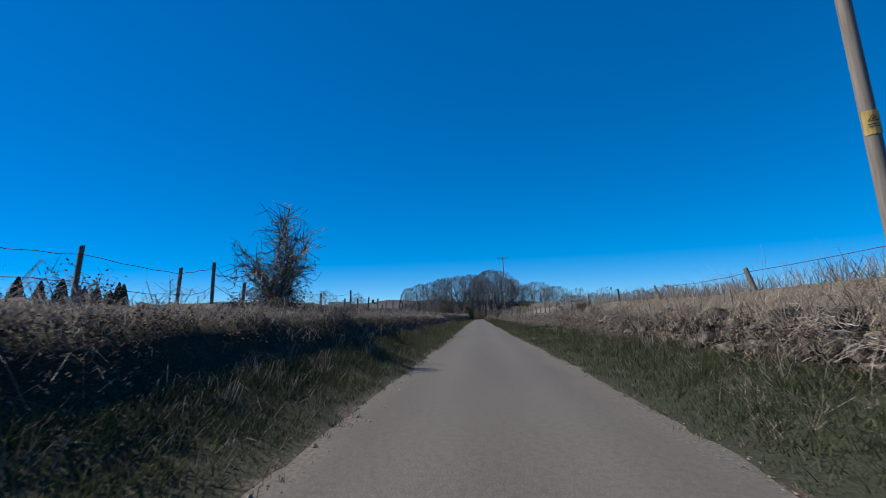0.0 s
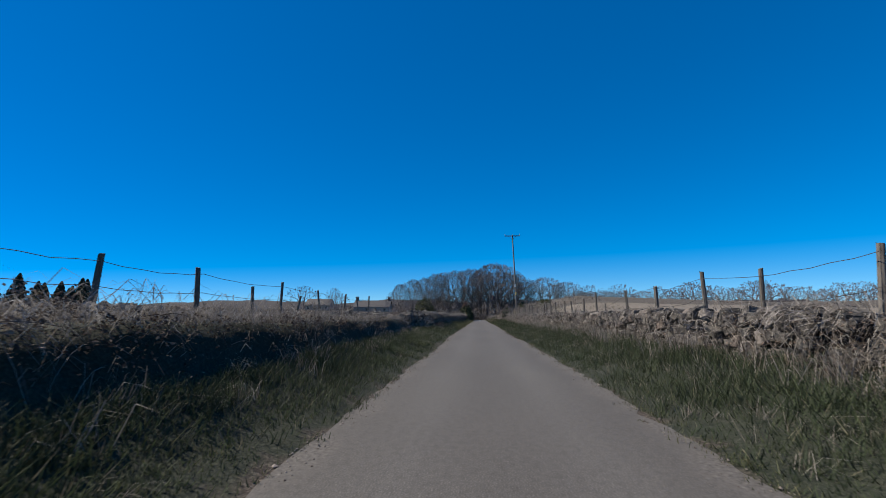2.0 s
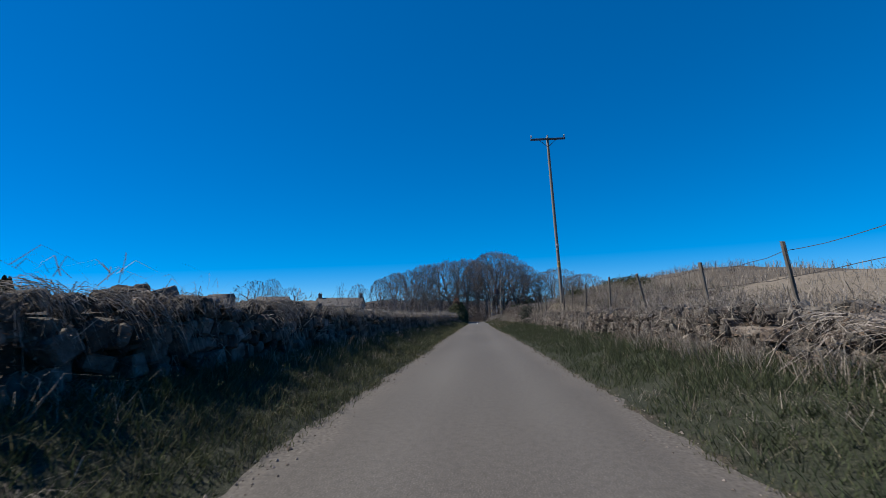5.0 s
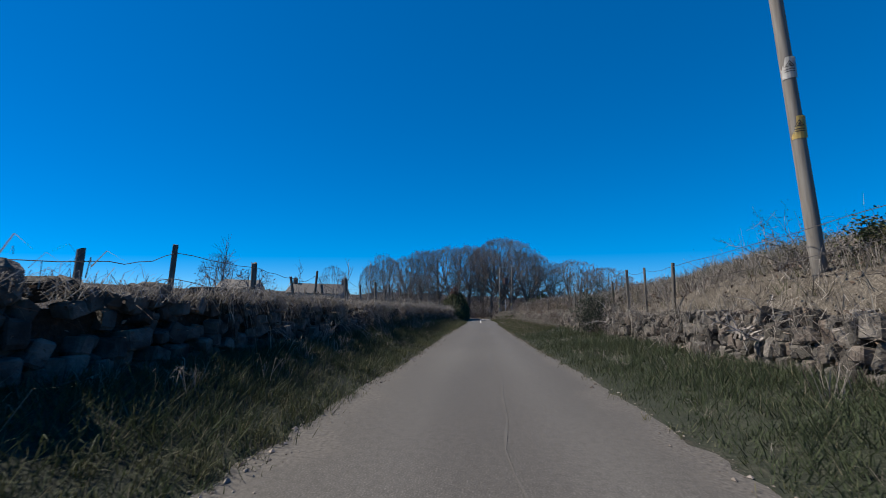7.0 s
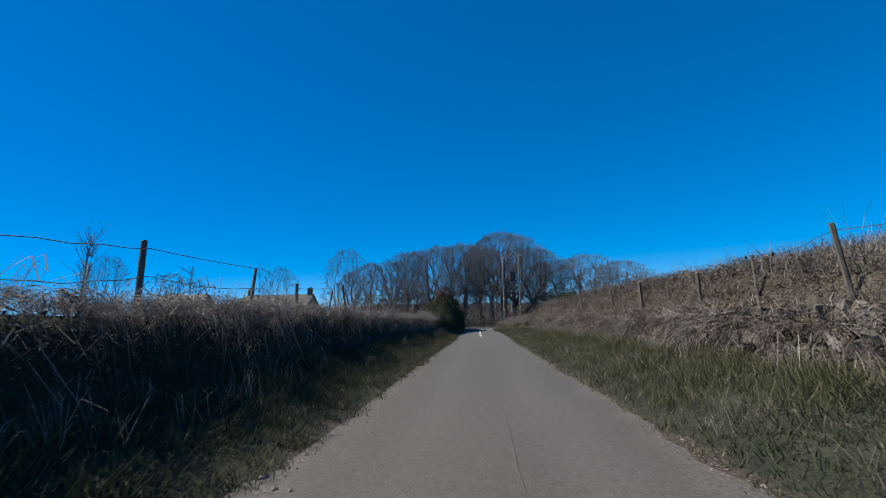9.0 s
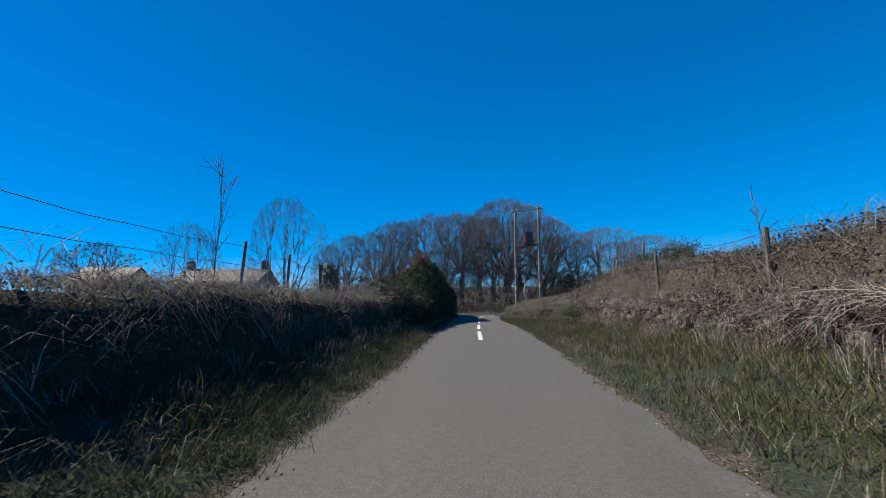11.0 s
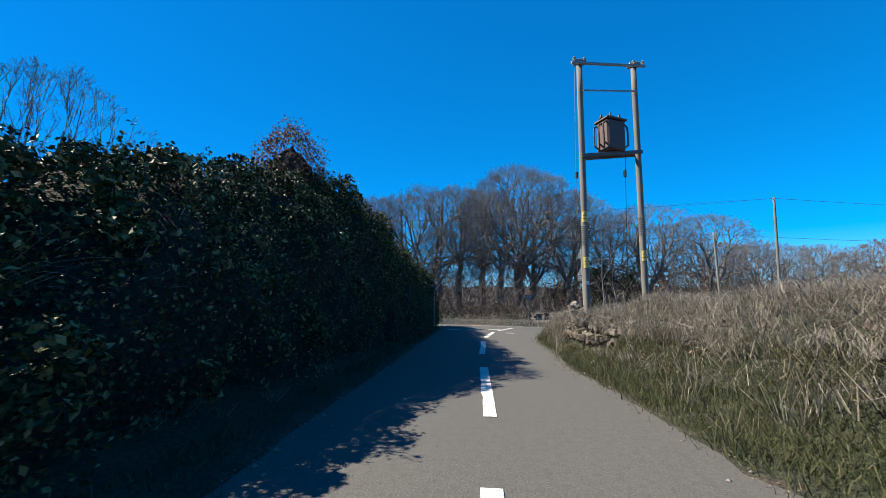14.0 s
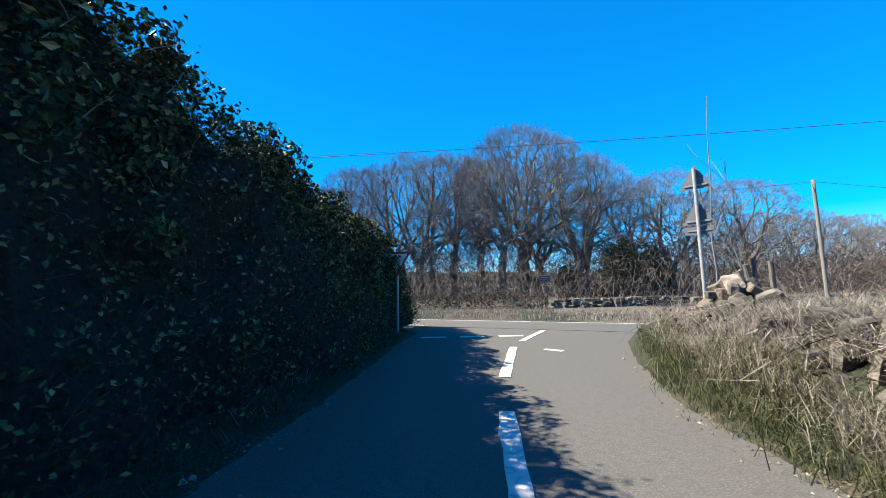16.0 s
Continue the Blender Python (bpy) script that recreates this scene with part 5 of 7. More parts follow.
# trees round the cottages and in the left field
mid_kind = tree_thing("bare_tree", "many-stemmed bare young tree by the cottages", 31, on_land(-17.5, 128.5, 0), (TWIG, TWIG), "garden trees", 4, height=9.9, fork=0.12, width=0.34, tips=420, twigs=7, twig_r=0.009, tip_r=0.0105, low=0.02, stems=8)
copy_scaled(mid_kind, -26.5, 128, 100, 0.75)
copy_scaled(far_kind, -70.0, 160, 200, 1.1)
copy_scaled(far_kind, -47.0, 138, 80, 0.7)
copy_scaled(mid_kind, -41.0, 118, 60, 0.72)


def sapling(label, x, y, h, seed, mat=PALE_TWIG, n=14, r0=0.022):
    """A thin upright young tree with few side shoots."""
    q = np.random.default_rng(seed)
    t = thing("sapling", label, "sapling", "saplings by the lane", at=on_land(x, y))
    pts = np.cumsum(np.c_[q.normal(size=(9, 2)) * 0.03 * h / 3, np.full(9, h / 8)], 0)
    pts -= pts[0]
    rad = np.linspace(r0, 0.006, 9)
    v, f = tube(pts, rad, 5)
    part("stem", raw_mesh("stem", v, f, mat, True), t)
    k = q.integers(2, 8, n)
    a = pts[k]
    d = q.normal(size=(n, 3)); d[:, 2] = np.abs(d[:, 2]) + 1.1
    L = h * q.uniform(0.12, 0.32, n)
    b = a + unit(d) * L[:, None]
    v1 = sticks(a, b, np.full(n, 0.008), np.full(n, 0.004))
    m = a + (b - a) * q.uniform(0.3, 0.8, (n, 1))
    e = unit(d + q.normal(size=(n, 3)) * 0.8)
    v2 = sticks(m, m + e * (L * 0.5)[:, None], np.full(n, 0.005), np.full(n, 0.003))
    part("shoot_spray", raw_mesh("shoot_spray", *joined(v1, v2), mat), t)
    return t


sapling("thin bare ash sapling standing by the fence", -5.75, 103.5, 3.3, 1, TWIG, 22, 0.014)
for k, (sx, sy, sh) in enumerate(((-13.0, 81.0, 3.0), (-13.6, 81.8, 2.6), (-15.0, 93.0, 3.3), (-12.4, 95.0, 2.4), (-9.5, 88.0, 2.2), (-16.0, 106.0, 4.2))):
    sapling("small bare field sapling beyond the fence", sx, sy, sh, 40 + k, TWIG, 30, 0.02)
sapling("thin bare sapling behind the sign post", 5.65, 134.4, 6.2, 2, TWIG, 5, 0.03)
sapling("thin bare sapling in the rough grass", 6.3, 134.2, 4.4, 3, TWIG, 8, 0.018)
sapling("bare sapling on the grassy slope", 5.6, 104.2, 1.5, 4, TWIG, 14, 0.014)
sapling("tall dead stalk leaning from the wall", -4.6, 75.2, 1.7, 5, PALE_TWIG, 5, 0.012)
sapling("tall dead stalk leaning from the wall", -4.3, 76.6, 1.9, 6, PALE_TWIG, 5, 0.012)


def thorn_bush(label, x, y, base, h, spread, n, seed, mat, leaf=None, name="bush", r0=0.018, kink=0.28, shoots=2, reach=(0.06, 0.2), rise=0.0):
    """A tangle of crooked stems from one root."""
    q = np.random.default_rng(seed)
    t = thing(name, label, "bush", at=Matrix.Translation((x, y, base)))
    P, segs, side = np.zeros((n, 3)), [], []
    P[:, :2] = q.normal(size=(n, 2)) * 0.12
    D = unit(np.c_[q.normal(size=(n, 2)) * spread, np.full(n, 1.0)])
    L = h * q.uniform(0.45, 1.0, n)
    tips = []
    for k in range(6):
        D = unit(D + q.normal(size=(n, 3)) * kink + [0, 0, rise])
        N = P + D * (L / 6)[:, None]
        segs.append(sticks(P, N, np.full(n, r0 * (1 - k / 7)), np.full(n, r0 * (1 - (k + 1) / 7)), 4))
        for _ in range(shoots if k else 0):
            e = unit(D + q.normal(size=(n, 3)) * 1.0)
            l = h * q.uniform(*reach, n)[:, None]
            m = P + (N - P) * q.uniform(0, 1, (n, 1))
            w = m + e * l
            side.append(sticks(m, w, np.full(n, r0 * 0.4), np.full(n, r0 * 0.2)))
            tips.append(w); tips.append((m + w) / 2)
            e2 = unit(e + q.normal(size=(n, 3)) * 0.8)
            side.append(sticks(w, w + e2 * l * 0.6, np.full(n, r0 * 0.25), np.full(n, r0 * 0.14)))
        P = N
    part("stem_tangle", raw_mesh("stem_tangle", *joined(*segs), mat), t, kind="stuff")
    part("twig_spray", raw_mesh("twig_spray", *joined(*side), mat), t, kind="stuff")
    if leaf:
        T = np.concatenate(tips)
        T = np.repeat(T, leaf[2], 0) + q.normal(size=(len(T) * leaf[2], 3)) * leaf[3]
        part("foliage", raw_mesh("foliage", *leaves(T, np.full(len(T), leaf[1])), leaf[0]), t)
    return t


thorn_bush("gnarled bare thorn tree with crossing dead branches on the wall bank", -5.6, 2.1, 0.9, 3.35, 0.06, 16, 5, BRAMBLE, name="thorn_tree", r0=0.032, kink=0.3, shoots=13, reach=(0.05, 0.17), rise=0.12)
thorn_bush("brown dead bramble mound round the foot of the thorn tree", -5.35, 2.0, 0.8, 1.5, 0.55, 90, 6, SCRUB, (LITTER, 0.024, 3, 0.07), r0=0.008, kink=0.4)
thorn_bush("dark gorse bush growing out of the wall", 4.1, 78.7, 0.4, 2.1, 0.06, 60, 7, BRAMBLE, (NEEDLE, 0.022, 9, 0.045), kink=0.2)
thorn_bush("bare pale shrub on the grassy slope", 5.5, 71.0, 2.2, 1.4, 0.4, 26, 8, BRAMBLE, (GORSE, 0.02, 1, 0.05), r0=0.012)
thorn_bush("yellow-green gorse clump at the foot of the pole", 5.9, 69.4, 2.3, 0.8, 0.8, 34, 9, BRAMBLE, (GORSE, 0.03, 3, 0.06), r0=0.012)
st = thorn_bush("thick hacked-off ivy stump bristling with dead shoots", -5.0, 107.9, 1.2, 0.9, 0.5, 60, 11, SCRUB, r0=0.009)
z_ = np.linspace(-0.6, 1.25, 12)
part("stump", raw_mesh("stump", *tube(np.stack([0.05 * np.sin(z_ * 4), 0.04 * np.cos(z_ * 5), z_], 1), 0.27 - 0.07 * np.clip(z_, 0, 2) + 0.04 * np.sin(z_ * 9), 12), BARK), st, "gnarled dark stump")
sq = np.random.default_rng(77)
a_, h_ = sq.uniform(0, 2 * np.pi, 700), sq.uniform(-0.2, 1.25, 700)
foot = np.stack([0.26 * np.cos(a_), 0.26 * np.sin(a_), h_], 1)
part("shoot_spray", raw_mesh("shoot_spray", *arcs(foot, np.stack([np.cos(a_) * 0.5, np.sin(a_) * 0.5, sq.uniform(0.5, 1.6, 700)], 1), sq.uniform(0.1, 0.32, 700), 0.05, np.full(700, 0.005), 3), SCRUB), st, "stiff upright dead shoots", kind="stuff")
h_ = sq.uniform(-0.3, 1.15, 1500)
a_ = sq.uniform(0, 2 * np.pi, 1500)
d_ = (0.3 - 0.09 * np.clip(h_, 0, 2)) * (1 + 0.25 * lumps(a_ * 2, h_ * 4, 1.0, 3)) * sq.uniform(0.85, 1.15, 1500)
Q = np.stack([d_ * np.cos(a_), d_ * np.sin(a_), h_], 1)
part("foliage", raw_mesh("foliage", *leaves(Q, np.full(len(Q), 0.03)), IVY), st, "clinging ivy leaves", kind="stuff")
for k, (bx, by, bh) in enumerate(((-4.6, 107.2, 0.9), (-4.5, 108.6, 1.15), (-4.3, 109.3, 1.05), (-4.4, 110.4, 1.2), (-4.1, 111.2, 1.0), (-4.2, 112.4, 1.15), (-4.05, 113.6, 1.0), (-4.0, 108.2, 0.8))):
    thorn_bush("spray of pale dead bramble stems on the shaded bank", bx, by, 1.1, bh, 0.75, 60, 130 + k, PALE_TWIG if k % 2 else SCRUB, r0=0.0095, kink=0.3, shoots=3)
thorn_bush("broken dead thorn branches in the wall", 4.3, 14.4, 0.75, 1.9, 0.7, 16, 12, PALE_TWIG, r0=0.034)
thorn_bush("broken dead thorn branches in the wall", 4.2, 16.9, 0.7, 1.6, 0.9, 10, 13, PALE_TWIG, r0=0.03)
thorn_bush("bleached dead branch leaning on the wall", 4.3, 34.5, 0.7, 1.45, 0.3, 4, 14, BRAMBLE, r0=0.034, kink=0.4)
thorn_bush("bleached dead branches tangled on the wall", 4.15, 41.0, 0.9, 0.8, 0.8, 9, 15, PALE_TWIG, r0=0.022)
thorn_bush("dead branch tangle hanging over the wall", 4.2, 70.2, 0.9, 1.1, 0.8, 12, 16, PALE_TWIG, r0=0.026)
thorn_bush("dead branch tangle hanging over the wall", 4.4, 77.2, 1.0, 1.0, 1.2, 7, 17, PALE_TWIG, r0=0.026)
thorn_bush("gnarled hawthorn rooted in the sunny wall", 4.3, 111.3, 0.6, 1.5, 0.5, 14, 24, POST, r0=0.02)
thorn_bush("bare hawthorn branching over the bank brambles", 4.5, 112.6, 0.9, 1.5, 0.8, 20, 25, BRAMBLE, r0=0.014)
thorn_bush("bare hawthorn branching over the bank brambles", 4.5, 97.0, 0.9, 1.6, 0.8, 20, 26, BRAMBLE, r0=0.014)
for k, (bx, by, bz, bh, n) in enumerate(((-3.95, 38.4, 0.45, 1.1, 12), (-3.85, 39.2, 0.45, 0.9, 9), (-3.9, 40.2, 0.55, 1.0, 9), (-3.75, 71.2, 0.4, 0.75, 12), (-4.3, 26.5, 0.5, 0.8, 10))):
    thorn_bush("bleached dead branches leaning out of the shaded wall", bx, by, bz, bh, 0.9, n, 160 + k, PALE_TWIG, r0=0.009, kink=0.14, shoots=1, reach=(0.1, 0.35))
for k, (bx, by, bh) in enumerate(((-3.7, 43.2, 0.4), (-3.65, 44.4, 0.45), (-3.6, 45.3, 0.4))):
    thorn_bush("brown dead heather clump at the foot of the wall", bx, by, float(land(bx, by)) - 0.05, bh, 0.7, 40, 170 + k, SCRUB, (LITTER, 0.02, 3, 0.05), r0=0.006)
thorn_bush("low bare scrub behind the fence", -7.2, -1.6, 0.9, 1.35, 0.7, 40, 18, BRAMBLE, (LITTER, 0.03, 1, 0.06), r0=0.012)
thorn_bush("dark leafy scrub behind the fence", -7.8, -3.6, 0.9, 1.7, 0.35, 30, 19, BRAMBLE, (GORSE, 0.04, 3, 0.08), r0=0.012)
for k, (bx, by, bh) in enumerate(((4.7, 9.5, 0.8), (4.9, 12.6, 0.7), (4.8, 14.6, 0.65), (4.9, 17.6, 0.65))):
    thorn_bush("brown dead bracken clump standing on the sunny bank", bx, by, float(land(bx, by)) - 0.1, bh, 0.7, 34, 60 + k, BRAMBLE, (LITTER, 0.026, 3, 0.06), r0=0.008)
# stems darker than on the sunny bank: shade put into the colour
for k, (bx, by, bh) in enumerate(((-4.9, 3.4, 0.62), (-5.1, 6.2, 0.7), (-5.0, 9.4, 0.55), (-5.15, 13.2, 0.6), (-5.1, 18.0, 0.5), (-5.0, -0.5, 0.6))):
    thorn_bush("brown dead bracken clump on the bank top, stems darkened for shade", bx, by, 1.0, bh, 0.8, 30, 70 + k, SCRUB, (LITTER, 0.026, 4, 0.07), r0=0.007)
for k, (bx, by, bh) in enumerate(((6.3, 108.6, 1.0), (6.6, 109.6, 1.1), (6.5, 110.6, 1.1), (6.4, 111.4, 1.0), (6.5, 112.4, 1.05), (5.9, 113.2, 0.9), (7.2, 114.5, 1.0))):
    thorn_bush("straggling green scrub along the top of the bank", bx, by, float(land(bx, by)) - 0.1, bh, 0.6, 30, 80 + k, BRAMBLE, (GORSE, 0.028, 5, 0.06), r0=0.007)
thorn_bush("dark evergreen clump behind the holly", 14.2, 181, 0.3, 5.5, 0.35, 40, 22, BARK, (NEEDLE, 0.16, 5, 0.35), r0=0.06)


def dome_bush(label, x, y, base, rx, ry, h, seed, leaf_mat, n=9000, size=0.04, core=0.82):
    """A dense evergreen: a lumpy body, coloured dark for inner shade, under a coat of leaves."""
    q = np.random.default_rng(seed)
    t = thing("bush", label, "bush", at=Matrix.Translation((x, y, base)))

    def skin(a, e):
        d = np.stack([np.cos(a) * np.cos(e), np.sin(a) * np.cos(e), np.sin(e)], -1)
        bulge = 1 + 0.13 * lumps(a * 2 + seed, e * 3, 1.0, seed) + 0.07 * lumps(a * 5, e * 6, 1.0, seed + 1)
        return d * [rx, ry, h] * bulge[..., None], d
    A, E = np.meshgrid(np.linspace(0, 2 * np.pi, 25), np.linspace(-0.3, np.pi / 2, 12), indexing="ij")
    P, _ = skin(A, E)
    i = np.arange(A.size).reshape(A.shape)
    part("core", raw_mesh("core", P.reshape(-1, 3) * core, np.stack([i[:-1, :-1], i[1:, :-1], i[1:, 1:], i[:-1, 1:]], -1).reshape(-1, 4), EARTH_SHADE), t, "dark body standing for the shade among the leaves")
    a, e = q.uniform(0, 2 * np.pi, n), np.arcsin(q.uniform(-0.25, 1, n))
    P, d = skin(a, e)
    P = P * (1 + q.normal(size=(n, 1)) * 0.07) + q.normal(size=(n, 3)) * 0.03
    part("foliage", raw_mesh("foliage", *leaves(P, q.uniform(0.6, 1.2, n) * size, d, 1.0), leaf_mat), t, kind="stuff")
    m = n // 40
    part("shoot_spray", raw_mesh("shoot_spray", *arcs(P[:m], d[:m] + q.normal(size=(m, 3)) * 0.5, q.uniform(0.15, 0.45, m), 0.1, np.full(m, 0.005), 3), BRAMBLE), t, "thin twigs poking out", kind="stuff")
    return t


dome_bush("round dark evergreen bush growing beside the wall", -5.0, 46.9, 0.4, 1.05, 1.2, 2.12, 6, GORSE, 16000, 0.032, 0.7)
dome_bush("russet-leaved bush rising out of the hedge", -4.3, 122.95, 3.45, 0.7, 0.9, 1.5, 10, RUSSET, 5000, 0.032, 0.7)
dome_bush("rounded holly clump at the edge of the wood", 17.0, 171, -0.2, 2.6, 2.2, 6.2, 20, GORSE, 7000, 0.17)
dome_bush("rounded holly clump at the edge of the wood", 21.8, 174, -0.2, 2.4, 2.2, 5.4, 21, GORSE, 6000, 0.17)
for k, (bx, by) in enumerate(((9.2, 76.6), (9.0, 78.4), (9.4, 80.0), (9.0, 81.6), (9.5, 83.6), (9.6, 75.0), (9.2, 73.0), (9.0, 71.3), (9.2, 69.9), (9.1, 68.4))):
    dome_bush("low dark gorse along the crest of the slope", bx, by, float(land(bx, by)) - 0.15, 0.7, 1.1, 0.42 + 0.1 * (k % 3), 140 + k, GORSE, 2600, 0.03, 0.7)
for k, (bx, by, bz, bh) in enumerate(((3.55, 117.0, 0.4, 0.5), (4.05, 112.8, 0.75, 0.36))):
    dome_bush("ivy mound clinging to the low wall", bx, by, bz, 0.42, 0.75, bh, 23 + 30 * k, GORSE, 2400, 0.03)


def conifer(label, x, y, h, seed):
    q = np.random.default_rng(seed)
    t = thing("conifer", label, "tree", "far conifers", at=on_land(x, y))
    part("trunk", rod((0, 0, -0.5), (0, 0, h), h * 0.02, 0.03, 6), t, mat=BARK)
    n = 900
    k = q.uniform(0.08, 1, n)
    a = q.uniform(0, 2 * np.pi, n)
    R = (1 - k) ** 0.8 * h * 0.32 * q.uniform(0.5, 1.1, n) + 0.1
    p = np.stack([np.cos(a) * R, np.sin(a) * R, k * h - R * 0.25], 1)
    part("crown", raw_mesh("crown", *leaves(p, np.full(n, h * 0.045), np.stack([np.cos(a), np.sin(a), 0.6 + 0 * a], 1), 0.6), NEEDLE), t)
    return t


cf = conifer("dark conifer in a far shelter belt", -240, 190, 17, 1)
for k, (x, y, s) in enumerate(((-206, 195, 0.85), (-210, 196, 0.9), (-213, 194, 0.65), (-217, 196, 0.6), (-222, 195, 0.7), (-227, 193, 0.62), (-231, 195, 0.75), (-236, 196, 0.8), (-243, 203, 0.7), (-238, 209, 0.85), (-246, 184, 0.9), (-250, 176, 1.0), (-233, 214, 0.6), (-252, 166, 0.95), (-256, 154, 0.9), (-254, 160, 0.7))):
    copy_scaled(cf, x, y, 60 * k, s)

# ---------------------------------------------------------------- ivy hedge on the left by the junction
HEDGE_Y = [103, 106, 109, 112, 114, 115.3, 116.4, 117.3, 117.9, 118.7, 120, 121.2, 122.5, 124, 126, 128, 129.5, 132, 134, 135.2, 136.2]
HEDGE_H = [1.15, 1.2, 1.3, 1.8, 1.85, 1.93, 1.88, 1.95, 2.2, 2.55, 2.95, 3.2, 3.55, 3.88, 3.58, 2.95, 2.6, 2.5, 2.4, 2.2, 2.0]
HEDGE_X = [-4.9, -4.8, -4.7, -4.5, -4.4, -4.3, -4.4, -4.5, -4.6, -4.75, -4.85, -4.65, -4.25, -3.65, -3.3, -3.2, -3.2, -3.15, -3.2, -3.3, -3.6]


def hedge_point(y, t):
    """A point of the hedge's skin: t from 0 at the road-side foot over the crest to 1 at the back foot."""
    h, xc = np.interp(y, HEDGE_Y, HEDGE_H), np.interp(y, HEDGE_Y, HEDGE_X)
    foot = np.interp(y, [103, 110, 114, 118, 122, 126, 138], [-3.9, -3.3, -2.85, -2.8, -2.7, -2.45, -2.4])
    b = np.clip(t / 0.6, 0, 1)
    z = np.where(t < 0.6, 0.1 + (h - 0.1) * np.sin(b * np.pi / 2) ** 0.9, h * np.cos(np.clip((t - 0.6) / 0.4, 0, 1) * np.pi / 2))
    x = np.where(t < 0.6, foot + (xc - foot) * (1 - np.cos(b * np.pi / 2)) ** 1.1, xc - 1.6 * np.sin(np.clip((t - 0.6) / 0.4, 0, 1) * np.pi / 2))
    lump = 0.22 * lumps(y * 1.6, z * 1.8 + t * 3, 1.0, 5) + 0.21 * lumps(y * 0.7, t * 2, 1.0, 9) + 0.13 * lumps(y * 3.3, z * 3.6, 1.0, 15)
    n = np.stack([np.cos(t / 0.6 * np.pi / 2), 0 * t, np.sin(np.clip(t / 0.6, 0, 1.6) * np.pi / 2)], -1)
    return np.stack([x, y, z], -1) + n * lump[..., None], n


hy, ht = np.arange(103, 136.3, 0.3), np.linspace(0, 1, 15)
HY, HT = np.meshgrid(hy, ht, indexing="ij")
P, N = hedge_point(HY, HT)
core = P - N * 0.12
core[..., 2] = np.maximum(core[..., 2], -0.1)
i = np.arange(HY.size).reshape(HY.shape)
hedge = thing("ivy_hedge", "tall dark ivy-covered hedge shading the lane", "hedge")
# dark sheet under the leaves stands in for the shade within
part("core", raw_mesh("core", core.reshape(-1, 3), np.stack([i[:-1, :-1], i[1:, :-1], i[1:, 1:], i[:-1, 1:]], -1).reshape(-1, 4), HEDGESHADE), hedge, "near-black sheet for the shade deep inside the hedge")
n = 130000
yy, tt = 103 + 33.2 * rng.uniform(0, 1, n) ** 0.9, rng.uniform(0, 0.95, n)
keep = rng.uniform(0, 1, n) < np.interp(yy, [103, 110, 113], [0.25, 0.5, 1.0])
yy, tt = yy[keep], tt[keep]
P, N = hedge_point(yy, tt)
P = P + N * rng.normal(size=(len(yy), 1)) * 0.10 + rng.normal(size=P.shape) * 0.04
P[:, 2] = np.maximum(P[:, 2], 0.05)
# rounded clumps standing proud of the hedge, thickest along its crest
m = 420
cy, ct = rng.uniform(110, 136, m), np.where(rng.uniform(0, 1, m) < 0.6, rng.uniform(0.4, 0.72, m), rng.uniform(0.05, 0.5, m))
C, M = hedge_point(cy, ct)
Q = np.repeat(C + M * rng.uniform(-0.05, 0.12, (m, 1)), 110, 0)
M = unit(np.repeat(M, 110, 0) + rng.normal(size=Q.shape) * 0.8)
Q = Q + M * np.repeat(rng.uniform(0.12, 0.34, m), 110)[:, None] * rng.uniform(0.75, 1.05, (len(Q), 1))
Q[:, 2] = np.maximum(Q[:, 2], 0.05)
# leafy sprays that stick up and out of the upper hedge
m, k = 800, 22
sy, st_ = rng.uniform(104, 136, m), rng.uniform(0.22, 0.7, m)
S, SN = hedge_point(sy, st_)
aim = unit(SN * 0.7 + rng.normal(size=S.shape) * 0.5 + [0, 0, 0.6])
length = rng.uniform(0.15, 0.5, m) * np.interp(sy, [113, 118], [0.5, 1.0])
SP = np.repeat(S, k, 0) + np.repeat(aim * length[:, None], k, 0) * rng.uniform(0, 1, (m * k, 1)) + rng.normal(size=(m * k, 3)) * 0.035
Q, M = np.concatenate([Q, SP]), np.concatenate([M, np.repeat(SN, k, 0)])
spray = arcs(S, aim, length, 0.1, np.full(m, 0.004), 3)
part("stem_tangle", raw_mesh("stem_tangle", *spray, PALE_TWIG), hedge, "pale ivy stems", kind="stuff")
part("foliage", raw_mesh("foliage", *leaves(np.concatenate([P, Q]), np.r_[rng.uniform(0.014, 0.034, len(P)), rng.uniform(0.02, 0.048, len(Q))], np.concatenate([N, M]), 1.1), IVY), hedge, "glossy ivy leaves", kind="stuff")
n = 2600
yy, tt = rng.uniform(103, 136, n), rng.uniform(0.02, 0.8, n)
P, N = hedge_point(yy, tt)
d = N * 0.5 + rng.normal(size=P.shape) * 0.7 + [0, 0, 0.35]
part("stem_tangle", raw_mesh("stem_tangle", *arcs(P, d, rng.uniform(0.12, 0.45, n), 0.25, np.full(n, 0.003), 3), SCRUB), hedge, "bare twigs poking out", kind="stuff")

# ---------------------------------------------------------------- grass, brambles and litter


def strip(n, y0, y1, x0, x1):
    y = rng.uniform(y0, y1, n)
    a, b = (x0(y) if callable(x0) else x0), (x1(y) if callable(x1) else x1)
    x = a + (b - a) * rng.uniform(0, 1, n)
    return x, y


def clumpy(x, y, seed, keep=0.5, scale=1.6):
    """Which points stay, so that growth stands in clumps."""
    return lumps(x, y, scale, seed) * 0.7 + rng.uniform(-0.5, 0.5, len(x)) > keep - 0.5


def rooted(x, y, sink=0.02):
    return np.stack([x, y, land(x, y) - sink], 1)


